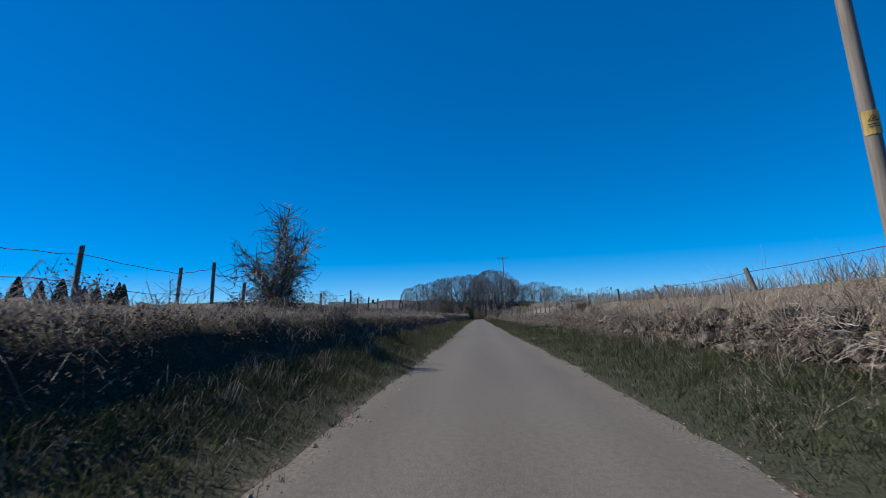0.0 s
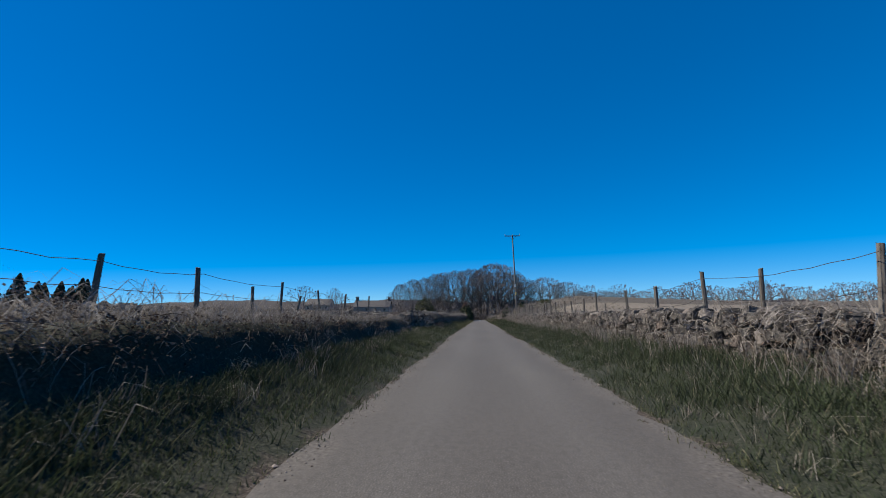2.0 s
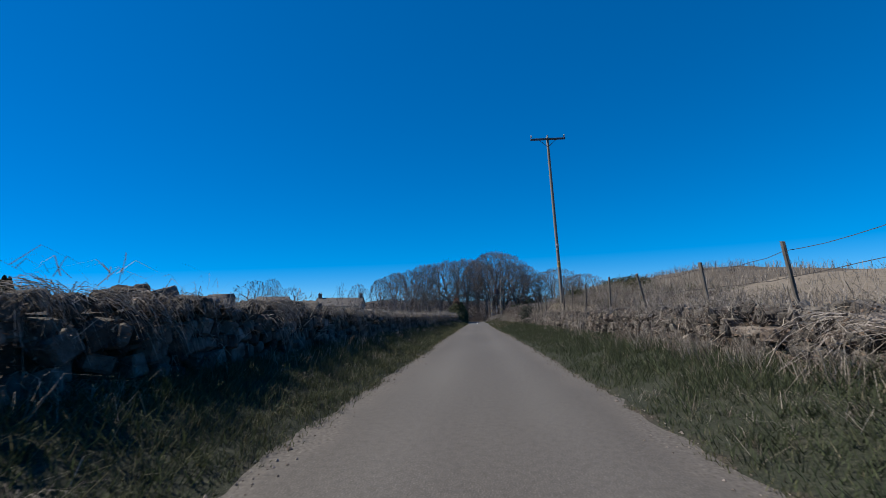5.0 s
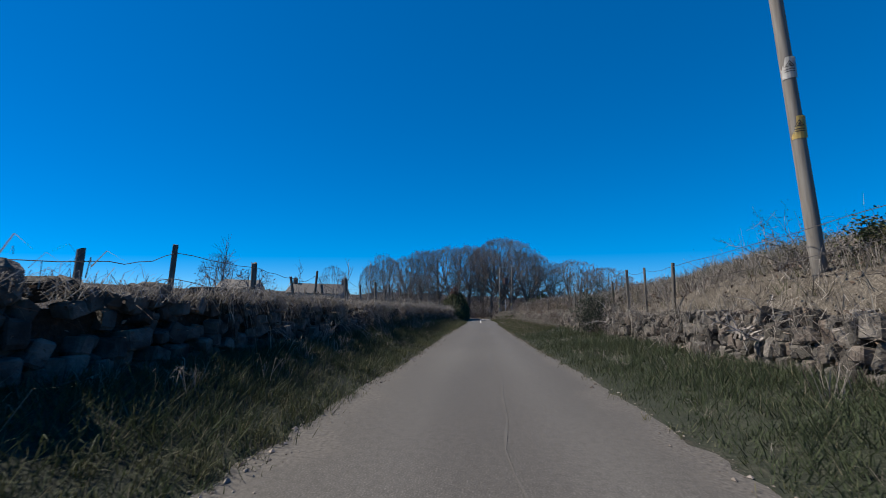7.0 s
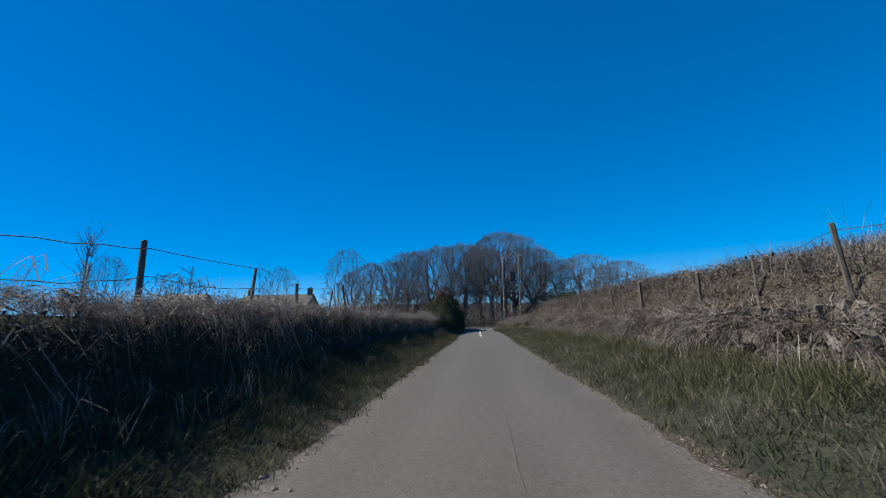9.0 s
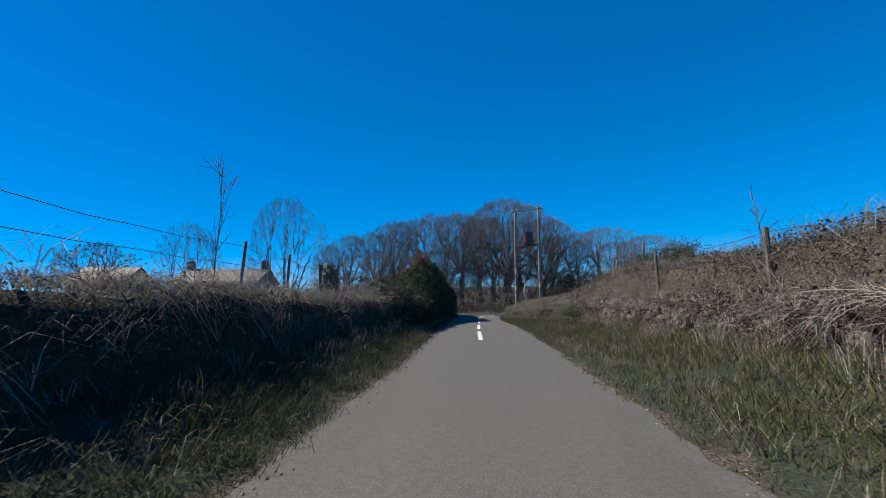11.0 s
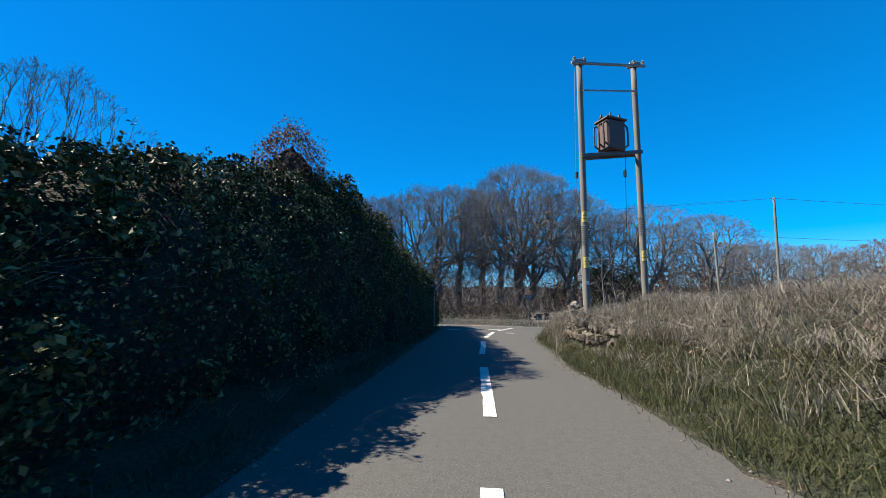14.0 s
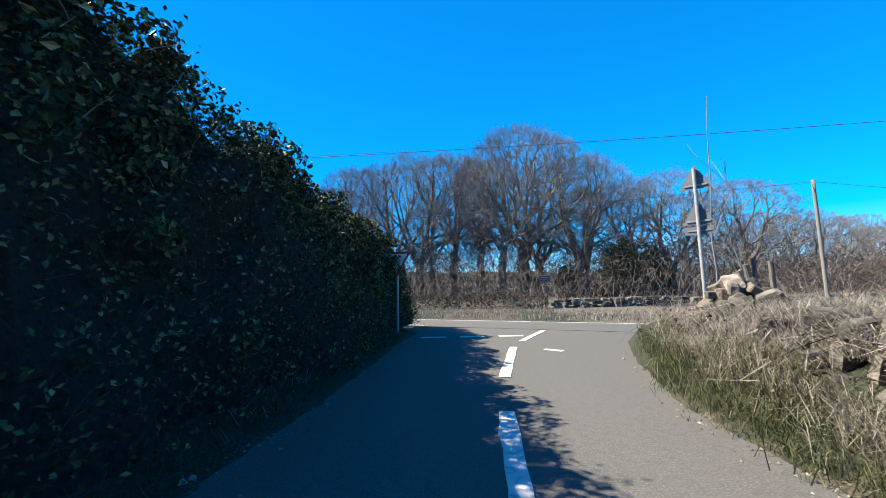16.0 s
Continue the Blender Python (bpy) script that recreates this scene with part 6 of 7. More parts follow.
def tussocks(x, y, z, k, height, wide, width, lean):
    """Tufts of k blades round each root."""
    n = len(x)
    P = np.repeat(np.stack([x, y, z], 1), k, 0)
    P[:, :2] += rng.normal(size=(n * k, 2)) * np.repeat(wide, k)[:, None]
    h = np.repeat(height, k) * rng.uniform(0.45, 1.1, n * k)
    return blades(P, h, rng.uniform(*width, n * k), rng.uniform(*lean, n * k), 0.55)


# green verges: short sward first, then taller tufts towards the walls
for side in (-1, 1):
    inner = (lambda y: lane_left(y) - 0.02) if side < 0 else (lambda y: lane_right(y) + 0.02)
    outer = (lambda y: wall_left(y) + 0.1 + 1.5 * bank_out(y)) if side < 0 else (lambda y: wall_right(y) - 0.05)
    x, y = strip(270000, -12, 135, inner, outer)
    near = np.abs(x - inner(y))
    k = clumpy(x, y, 2 + side, 0.15) & (rng.uniform(0, 1, len(x)) < 0.4 + near * 1.4) & ~((y > 110) & (x < -2.45))
    if side > 0:
        k &= x > lane_right(y)
    x, y, near = x[k], y[k], near[k]
    h = rng.uniform(0.07, 0.21, len(x)) * (0.55 + 0.5 * np.clip(near, 0, 1.4)) * (1 + 0.5 * lumps(x, y, 1.9, 4))
    sward = spears(rooted(x, y), h, rng.uniform(0.009, 0.018, len(x)), rng.uniform(0.2, 1.2, len(x)))
    x, y = strip(4600, -12, 135, inner, outer)
    near = np.abs(x - inner(y))
    k = (rng.uniform(0, 1, len(x)) < 0.15 + near * 0.5) & ~((y > 110) & (x < -2.45)) & ((x > lane_right(y)) | (side < 0))
    x, y, near = x[k], y[k], near[k]
    tall = tussocks(x, y, land(x, y) - 0.02, 16, rng.uniform(0.12, 0.3, len(x)) * (0.6 + 0.3 * near) * (1.3 if side > 0 else 1.1), rng.uniform(0.03, 0.11, len(x)), (0.006, 0.012), (0.2, 1.1))
    if side < 0:
        stuff("verge_grass", joined(sward, tall), GREEN, "rough tufted green verge grass under the shaded wall", "grass")
        continue
    for grass, far, label in ((GREEN, False, "rough tufted green verge grass in the sun"), (OLIVE, True, "rank olive verge grass mixed with straw")):
        picked = []
        for v, f in (sward, tall):
            c = v[f[:, 0]]
            picked.append((v, f[((c[:, 1] + 1.5 * lumps(c[:, 0], c[:, 1], 0.6, 3)) > 84) == far]))
        keep_v = []
        for v, f in picked:
            used = np.unique(f)
            back = np.zeros(len(v), int)
            back[used] = np.arange(len(used))
            keep_v.append((v[used], back[f]))
        stuff("verge_grass", joined(*keep_v), grass, label, "grass")
y = rng.uniform(48, 110, 1500)
x = lane_left(y) - rng.uniform(0.0, 1.0, len(y)) ** 1.3 * 0.9
stuff("verge_grass", tussocks(x, y, land(x, y) - 0.02, 22, rng.uniform(0.1, 0.26, len(x)), rng.uniform(0.05, 0.13, len(x)), (0.005, 0.009), (0.2, 1.5)), OLIVE, "soft bright tufts along the sunlit rim of the verge", "grass")
y = rng.uniform(106, 131, 900)
x = lane_right(y) + 0.15 + (wall_right(y) - lane_right(y) - 0.1) * rng.uniform(0, 1, len(y))
k = x > lane_right(y) + 0.1
x, y = x[k], y[k]
stuff("verge_grass", tussocks(x, y, land(x, y) - 0.02, 26, rng.uniform(0.12, 0.3, len(x)), rng.uniform(0.05, 0.15, len(x)), (0.005, 0.010), (0.2, 1.5)), OLIVE, "lush olive grass before the junction", "grass")
y = rng.uniform(108, 131, 700)
x = lane_right(y) + 0.12 + (wall_right(y) - lane_right(y) - 0.2) * rng.uniform(0, 0.85, len(y))
x, y = x[x > lane_right(y) + 0.1], y[x > lane_right(y) + 0.1]
stuff("verge_grass", tussocks(x, y, land(x, y) - 0.02, 24, rng.uniform(0.1, 0.26, len(x)), rng.uniform(0.06, 0.16, len(x)), (0.004, 0.009), (0.2, 1.5)), GREEN, "fresh green tufts in the verge by the junction", "grass")
y = rng.uniform(126.3, 130.4, 90)
x = wall_right(y) - rng.uniform(-0.2, 0.3, len(y))
z = np.where(x > wall_right(y), np.interp(y, *RTOP) - 0.1, land(x, y) + 0.25 * rng.uniform(0, 1, len(y))) - 0.02
stuff("straw", tussocks(x, y, z, 30, rng.uniform(0.2, 0.42, len(y)), rng.uniform(0.05, 0.13, len(y)), (0.003, 0.006), (0.5, 2.2)), DRY, "pale tussocks drooping over the tumbled stones", "grass")
# short ragged tufts that creep over the lane's edge
for side in (-1, 1):
    y = rng.uniform(-12, 131 if side > 0 else 118, 2600)
    y = y[rng.uniform(0, 1, len(y)) < 0.5 + 0.5 * lumps(y, 0 * y, 1.3, 50 + side)]
    x = (lane_right(y) if side > 0 else lane_left(y)) + side * (rng.normal(size=len(y)) * 0.09 + 0.06)
    stuff("verge_grass", tussocks(x, y, 0 * y - 0.012, 11, rng.uniform(0.04, 0.13, len(y)), rng.uniform(0.02, 0.08, len(y)), (0.004, 0.009), (0.3, 1.5)), GREEN if side < 0 else OLIVE, "short tufts creeping over the edge of the tarmac", "grass")
# dead straw mixed into the verges
for side, n in ((-1, 1300), (1, 2600)):
    x, y = strip(n, -12, 134, (lambda y: lane_right(y) + 0.3) if side > 0 else (lambda y: lane_left(y) - 0.3), wall_right if side > 0 else wall_left)
    near = np.where(side > 0, x - lane_right(y), lane_left(y) - x)
    k = rng.uniform(0, 1, n) < np.where((y > 84) & (side > 0), np.interp(y, [84, 102, 110], [0.85, 0.5, 0.2]), (0.25 + 0.25 * near) * np.interp(y, [44, 52, 78, 84], [1, 0.35, 0.35, 1]))
    if side > 0:
        k &= x > lane_right(y)
    x, y = x[k], y[k]
    stuff("straw", tussocks(x, y, land(x, y) - 0.02, 18, rng.uniform(0.12, 0.38, len(x)), rng.uniform(0.02, 0.09, len(x)), (0.003, 0.007), (0.5, 2.6)), DRY, "bleached dead grass lying in the verge", "grass")
# tall dead tufts at the feet of the walls and hanging from their crests
y = rng.uniform(-12, 131, 900)
y = y[((y > 18) & (y < 58)) | ((y > 87) & (y < 106)) | (rng.uniform(0, 1, len(y)) < 0.15)]
x = wall_right(y) - rng.uniform(0.0, 0.75, len(y))
stuff("straw", tussocks(x, y, land(x, y) - 0.02, 26, rng.uniform(0.3, 0.85, len(y)), rng.uniform(0.05, 0.16, len(y)), (0.005, 0.011), (0.15, 1.0)), DRY, "tall pale dead tufts at the foot of the sunny wall", "grass")
y = rng.uniform(-12, 112, 700)
y = y[~((y > 33) & (y < 35.4))]
x = wall_left(y) + rng.uniform(0.1, 0.8, len(y)) + 1.35 * bank_out(y)
k = rng.uniform(0, 1, len(y)) < 0.4
x, y = x[k], y[k]
stuff("straw", tussocks(x, y, land(x, y) - 0.02, 18, rng.uniform(0.2, 0.6, len(y)), rng.uniform(0.05, 0.14, len(y)), (0.005, 0.011), (0.2, 1.2)), DRY, "tall dead tufts at the foot of the shaded wall", "grass")
# dead grass on the wall tops, the bank and the slope
parts = []
x, y = strip(56000, -12, 132, lambda y: wall_right(y) - 0.1, lambda y: wall_right(y) + 2.6)
k = clumpy(x, y, 3, 0.25, 0.9) & (rng.uniform(0, 1, len(x)) < np.interp(y, [80, 86, 112, 116], [1, 0.35, 0.35, 1])) & ((y < 21) | ((y > 48) & (y < 63)) | (y > 83) | (x > wall_right(y) + 0.7) | (rng.uniform(0, 1, len(x)) < np.where(y > 55, 0.6, 0.12)))
x, y = x[k], y[k]
z = np.maximum(land(x, y), np.where(x < wall_right(y) + 0.6, np.interp(y, *RTOP), 0)) - 0.05
low = np.interp(y, [18, 24, 46, 54], [1, 0.55, 0.55, 1])
fine = np.interp(y, [104, 112], [1, 0.5])
parts.append(blades(np.stack([x, y, z], 1), rng.uniform(0.2, 0.75, len(x)) * low * (0.2 + 0.8 * fine), rng.uniform(0.006, 0.013, len(x)) * fine, rng.uniform(0.15, 1.2, len(x)) / fine))
x, y = strip(26000, 54, 133, 5.2, 15.0)
k = clumpy(x, y, 4, 0.3, 0.8) & (rng.uniform(0, 1, len(x)) < np.interp(y, [80, 86, 112, 116], [1, 0.3, 0.3, 1]))
x, y = x[k], y[k]
fine = np.interp(y, [104, 112], [1, 0.5])
parts.append(blades(rooted(x, y), rng.uniform(0.25, 0.7, len(x)) * fine, rng.uniform(0.008, 0.018, len(x)) * fine, rng.uniform(0.2, 1.0, len(x)) / fine))
x, y = strip(30000, 107, 131, lambda y: wall_right(y) + 0.3, lambda y: wall_right(y) + 4.5)
parts.append(blades(rooted(x, y), rng.uniform(0.15, 0.45, len(x)), rng.uniform(0.003, 0.006, len(x)), rng.uniform(0.5, 2.2, len(x))))
x, y = strip(60000, 111, 132, lambda y: wall_right(y) + np.where(y > 122.5, 0.2, -0.25), lambda y: wall_right(y) + 4.5)
k = clumpy(x, y, 61, 0.2, 1.4)
x, y = x[k], y[k]
z = np.maximum(land(x, y), np.where(x < wall_right(y) + 0.5, np.interp(y, *RTOP) - 0.1, 0)) - 0.04
parts.append(blades(np.stack([x, y, z], 1), rng.uniform(0.15, 0.55, len(x)), rng.uniform(0.003, 0.006, len(x)), rng.uniform(0.3, 1.6, len(x))))
stuff("bank_grass", joined(*parts), DRY, "pale dead grass thick on the sunny bank", "grass")
x, y = strip(1700, 54, 90, lambda y: wall_right(y) + 0.15, lambda y: wall_right(y) + 4.5)
z = np.maximum(land(x, y), np.where(x < wall_right(y) + 0.6, np.interp(y, *RTOP), 0)) - 0.04
stuff("bank_grass", tussocks(x, y, z, 18, rng.uniform(0.2, 0.55, len(x)), rng.uniform(0.06, 0.18, len(x)), (0.006, 0.012), (0.4, 2.0)), DRY, "matted dead tussocks hanging over the stone wall", "grass")
x, y = strip(1500, 50, 124, lambda y: wall_right(y) + 0.4, lambda y: wall_right(y) + 5.0)
stuff("bank_grass", tussocks(x, y, land(x, y) - 0.03, 18, rng.uniform(0.15, 0.45, len(x)), rng.uniform(0.05, 0.16, len(x)), (0.006, 0.012), (0.2, 1.2)), OLIVE, "olive tufts scattered over the sunny slope", "grass")
x, y = strip(26000, -12, 112, lambda y: wall_left(y) - 2.1, lambda y: wall_left(y) - 0.05 + 1.1 * bank_out(y))
k = clumpy(x, y, 5, 0.3, 0.9) & ~((y > 33.2) & (y < 36.2)) & (rng.uniform(0, 1, len(x)) < np.interp(y, [24, 30, 35, 37, 44, 52, 74, 80], [1, 0.45, 0.3, 0.08, 0.12, 0.4, 0.6, 1]))
x, y = x[k], y[k]
z = np.maximum(land(x, y), np.where(x > wall_left(y) - 0.6, np.interp(y, *LEFT_CREST) - 0.08, 0)) - 0.05
stuff("bank_grass", blades(np.stack([x, y, z], 1), rng.uniform(0.12, 0.42, len(x)), rng.uniform(0.005, 0.012, len(x)), rng.uniform(0.2, 1.2, len(x))), DRY, "dead grass along the top of the shaded wall", "grass")


y = np.concatenate([rng.uniform(-12, 32, 1900), rng.uniform(37, 48, 420), rng.uniform(48, 111, 2000)])
x = wall_left(y) - 0.35 + (0.45 + 1.15 * bank_out(y)) * rng.uniform(0, 1, len(y))
z = np.interp(y, *LEFT_CREST) - 0.12 - 0.1 * rng.uniform(0, 1, len(y))
k = rng.uniform(0, 1, len(y)) < np.where(y > 60, 0.6, 0.25) + 0.75 * bank_out(y)
stuff("bank_grass", tussocks(x[k], y[k], z[k], 20, rng.uniform(0.14, 0.36, k.sum()), rng.uniform(0.06, 0.2, k.sum()), (0.005, 0.011), (0.6, 2.2)), DRY, "matted straw hanging over the brow of the shaded bank", "grass")
y = np.concatenate([rng.uniform(106, 119, 260), rng.uniform(118, 131, 420)])
x = wall_right(y) + np.where(y > 122.5, 0.15, -0.4) + rng.uniform(0, 1, len(y)) * np.where(y > 122.5, 0.7, 1.1)
z = np.where(x > wall_right(y) - 0.12, np.maximum(land(x, y), np.interp(y, *RTOP) - 0.06), land(x, y)) - 0.03
stuff("bank_grass", tussocks(x, y, z, 24, rng.uniform(0.2, 0.5, len(y)), rng.uniform(0.06, 0.2, len(y)), (0.005, 0.011), (0.3, 1.8)), DRY, "long pale grass burying the low wall by the junction", "grass")


def face_growth(n, side, dens, lo, hi, seed):
    """Roots spread over the road-side face of a wall."""
    y = rng.uniform(-12, 131 if side > 0 else 112, n)
    k = rng.uniform(0, 1, n) < np.interp(y, *dens)
    y = y[k]
    if side < 0:
        y = y[~((y > 33.4) & (y < 36.0))]
    t = rng.uniform(lo, hi, len(y))
    bulge = lumps(y, t * 1.1 + 3 * side, 1.5, 41) + 0.6 * lumps(y, t, 3.4, 42)
    k = rng.uniform(0, 1, len(y)) < np.clip(0.7 + 0.6 * bulge, 0.32, 1)
    y, t, bulge = y[k], t[k], np.clip(bulge[k], -0.4, 1)
    if side < 0:
        top, x = np.interp(y, *LEFT_CREST), wall_left(y) + 0.1 + 1.05 * bank_out(y) + (0.3 + 0.3 * bank_out(y)) * (1 - t) * rng.uniform(0.5, 1, len(y)) + 0.18 * bulge
    else:
        top, x = np.interp(y, *RTOP) + 0.1, wall_right(y) - 0.45 * (1 - t) * rng.uniform(0, 1, len(y)) - 0.05 - 0.16 * bulge
    return np.stack([x, y, 0.3 + (top - 0.25) * t], 1)


LD = ([-12, 22, 26, 31, 36, 37, 44, 47, 52, 60, 72, 78, 112], [1.0, 1.0, 0.7, 0.3, 0.2, 0.04, 0.06, 0.4, 0.3, 0.15, 0.2, 1.0, 1.0])
RD = ([-12, 17, 21, 30, 47, 54, 64, 80, 84, 86, 102, 106, 122, 124, 131], [1.0, 1.0, 0.5, 0.45, 0.5, 0.5, 0.5, 0.4, 0.4, 0.95, 0.9, 0.25, 0.3, 0.12, 0.12])
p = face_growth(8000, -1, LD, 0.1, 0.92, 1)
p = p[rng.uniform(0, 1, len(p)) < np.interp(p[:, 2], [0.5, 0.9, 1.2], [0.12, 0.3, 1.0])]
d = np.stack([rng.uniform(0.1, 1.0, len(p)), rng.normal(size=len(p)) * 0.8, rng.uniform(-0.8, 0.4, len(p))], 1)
# scrub brown, not the sunny wall's bramble colour, to imitate shade
stuff("bramble", arcs(p, d, rng.uniform(0.15, 0.5, len(p)), rng.uniform(0.1, 0.8, len(p)), rng.uniform(0.002, 0.005, len(p)), 3), SCRUB, "tangled dead bramble stems over the left wall, coloured darker for its shade", "bramble")
p = face_growth(9000, 1, RD, 0.05, 1.1, 2)
d = np.stack([-rng.uniform(0.0, 1.0, len(p)), rng.normal(size=len(p)) * 0.8, rng.uniform(-0.4, 1.0, len(p))], 1)
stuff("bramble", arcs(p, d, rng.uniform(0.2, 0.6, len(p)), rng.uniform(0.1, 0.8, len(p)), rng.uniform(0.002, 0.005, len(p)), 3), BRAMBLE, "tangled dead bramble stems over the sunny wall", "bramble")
# dead grass hanging down the faces
for side, dens, n in ((-1, LD, 22000), (1, RD, 30000)):
    p = face_growth(n, side, dens, 0.3, 1.1, 3)
    if side < 0:
        p = p[rng.uniform(0, 1, len(p)) < np.interp(p[:, 2], [0.5, 0.95, 1.25], [0.05, 0.3, 1.0])]
    v, f = blades(p, rng.uniform(0.08, 0.36, len(p)), rng.uniform(0.005, 0.012, len(p)), rng.uniform(0.6, 2.2, len(p)), 0.9)
    stuff("hanging_grass", (v, f), DRY, "dead grass hanging down the wall face", "grass")
# brown dead leaves and bracken on the faces
RB = ([-12, 18, 22, 46, 54, 64, 80, 84, 86, 103, 107, 131], [1.0, 1.0, 0.2, 0.25, 0.6, 0.12, 0.1, 0.1, 0.9, 1.0, 0.15, 0.12])
for side, dens, n in ((-1, LD, 165000), (1, RB, 80000)):
    p = face_growth(n, side, dens, 0.0, 0.86 if side < 0 else 0.98, 4)
    p = p + rng.normal(size=p.shape) * 0.06
    if side < 0:
        p = p[rng.uniform(0, 1, len(p)) < np.interp(p[:, 2], [0.4, 0.8, 1.0, 1.2], [0.06, 0.2, 0.5, 1.0])]
    if side < 0:
        p = p[(p[:, 1] < 50) | (rng.uniform(0, 1, len(p)) < 0.45)]
    stuff("dead_bracken", leaves(p, rng.uniform(0.012, 0.032, len(p))), LITTER, "brown dead bracken and leaves clinging to the wall", "bracken")
# brambles all over the bank before the junction, thinner on the slope by the pole
x, y = strip(50000, 58, 129, lambda y: wall_right(y) + np.interp(y, [100, 106], [-0.2, 0.1]), lambda y: wall_right(y) + 4.2)
k = (rng.uniform(0, 1, len(x)) < np.interp(y, [58, 78, 84, 86, 104, 111, 115, 129], [0.2, 0.15, 0.2, 0.95, 0.95, 0.8, 0.25, 0.12]) * np.where(y > 115, np.clip(1.6 - (x - wall_right(y)) * 0.6, 0.15, 1), 1)) & (clumpy(x, y, 31, 0.2, 1.5))
x, y = x[k], y[k]
z = np.maximum(land(x, y), np.where(x < wall_right(y) + 0.55, np.interp(y, *RTOP), 0)) - 0.05
d = np.stack([rng.normal(size=len(x)) * 0.8 - 0.3, rng.normal(size=len(x)) * 0.9, rng.uniform(0.15, 1.2, len(x))], 1)
stuff("bramble", arcs(np.stack([x, y, z], 1), d, rng.uniform(0.25, 0.85, len(x)), rng.uniform(0.2, 1.0, len(x)), 0.0016 + 0.0035 * rng.uniform(0, 1, len(x)) ** 3, 4), BRAMBLE, "deep tangle of dead brambles over the bank", "bramble")
x, y = strip(16000, 57, 86, lambda y: wall_right(y) + 0.1, lambda y: wall_right(y) + 3.2)
k = clumpy(x, y, 33, 0.6, 1.3)
x, y = x[k], y[k]
z = np.maximum(land(x, y), np.where(x < wall_right(y) + 0.55, np.interp(y, *RTOP), 0))
stuff("dead_bracken", leaves(np.stack([x, y, z + rng.uniform(0, 0.22, len(x))], 1), rng.uniform(0.02, 0.045, len(x))), LITTER, "brown dead bracken in patches on the slope", "bracken")
x, y = strip(10000, 86, 106, lambda y: wall_right(y) - 0.2, lambda y: wall_right(y) + 1.2)
z = np.maximum(land(x, y), np.where(x < wall_right(y) + 0.55, np.interp(y, *RTOP), 0))
p = np.stack([x, y, z + rng.uniform(0, 0.3, len(x))], 1)
stuff("dead_bracken", leaves(p, rng.uniform(0.018, 0.04, len(x))), LITTER, "brown dead leaves caught in the bank brambles", "bracken")


x, y = strip(24000, 84.8, 116, lambda y: wall_right(y) + np.interp(y, [100, 106], [-0.25, 0.15]), lambda y: wall_right(y) + 3.4)
k = clumpy(x, y, 35, 0.35, 1.9)
x, y = x[k], y[k]
z = np.maximum(land(x, y), np.where(x < wall_right(y) + 0.55, np.interp(y, *RTOP), 0)) - 0.03
d = np.stack([rng.normal(size=len(x)) * 0.8 - 0.4, rng.normal(size=len(x)) * 0.9, rng.uniform(0.1, 1.1, len(x))], 1)
stuff("bramble", arcs(np.stack([x, y, z], 1), d, rng.uniform(0.3, 0.9, len(x)), rng.uniform(0.3, 1.2, len(x)), 0.002 + 0.004 * rng.uniform(0, 1, len(x)) ** 2, 4), SCRUB, "dark brown bramble tangles in the bank", "bramble")
x, y = strip(2600, 100, 118, lambda y: wall_right(y) - 0.3, lambda y: wall_right(y) + 0.5)
z = np.where(x < wall_right(y) + 0.1, land(x, y) + 0.9 * (x - wall_right(y) + 0.3), np.interp(y, *RTOP)) - 0.03
stuff("bank_grass", tussocks(x[::6], y[::6], z[::6], 20, rng.uniform(0.1, 0.3, len(x[::6])), rng.uniform(0.05, 0.14, len(x[::6])), (0.004, 0.008), (0.4, 1.8)), OLIVE, "olive tufts growing out of the stones of the bank", "grass")
x, y = strip(1200, 86, 106, lambda y: wall_right(y) + 0.3, lambda y: wall_right(y) + 4.6)
stuff("bramble", tussocks(x, y, land(x, y) - 0.03, 13, rng.uniform(0.3, 0.8, len(x)), rng.uniform(0.08, 0.22, len(x)), (0.004, 0.009), (0.3, 1.6)), BRAMBLE, "ragged brown dead stems on the bank", "bramble")


def bundles(m, k, root, aim, length, sag, r, mat, label):
    """Sprays of dead stalks, k from each of m roots, falling the same way."""
    n = m * k
    P = np.repeat(root, k, 0) + rng.normal(size=(n, 3)) * [0.06, 0.10, 0.04]
    d = np.repeat(unit(aim), k, 0) + rng.normal(size=(n, 3)) * 0.3
    L = np.repeat(rng.uniform(*length, m), k) * rng.uniform(0.5, 1.15, n)
    S = np.repeat(rng.uniform(*sag, m), k) * rng.uniform(0.6, 1.3, n)
    stuff("dead_stalks", arcs(P, d, L, S, np.full(n, r) * rng.uniform(0.6, 1.2, n), 4), mat, label, "stalks")


m = 140
y = np.concatenate([rng.uniform(-10, 26, 45), rng.uniform(26, 74, 35), rng.uniform(74, 111, 60)])
y = np.where((y > 32.8) & (y < 43.5), y + 11, y)
root = np.stack([wall_left(y) + rng.uniform(-0.2, 0.25, m) + bank_out(y) * rng.uniform(0.7, 1.15, m), y, np.interp(y, *LEFT_CREST) - 0.05 - 0.75 * rng.uniform(0, 1, m) ** 2], 1)
aim = np.stack([rng.uniform(0.3, 1.2, m), rng.normal(size=m) * 0.8, rng.uniform(-0.1, 0.8, m)], 1)
bundles(m, 12, root, aim, (0.4, 0.95), (0.4, 1.3), 0.0032, PALE_TWIG, "pale dead stalks spilling over the shaded wall")
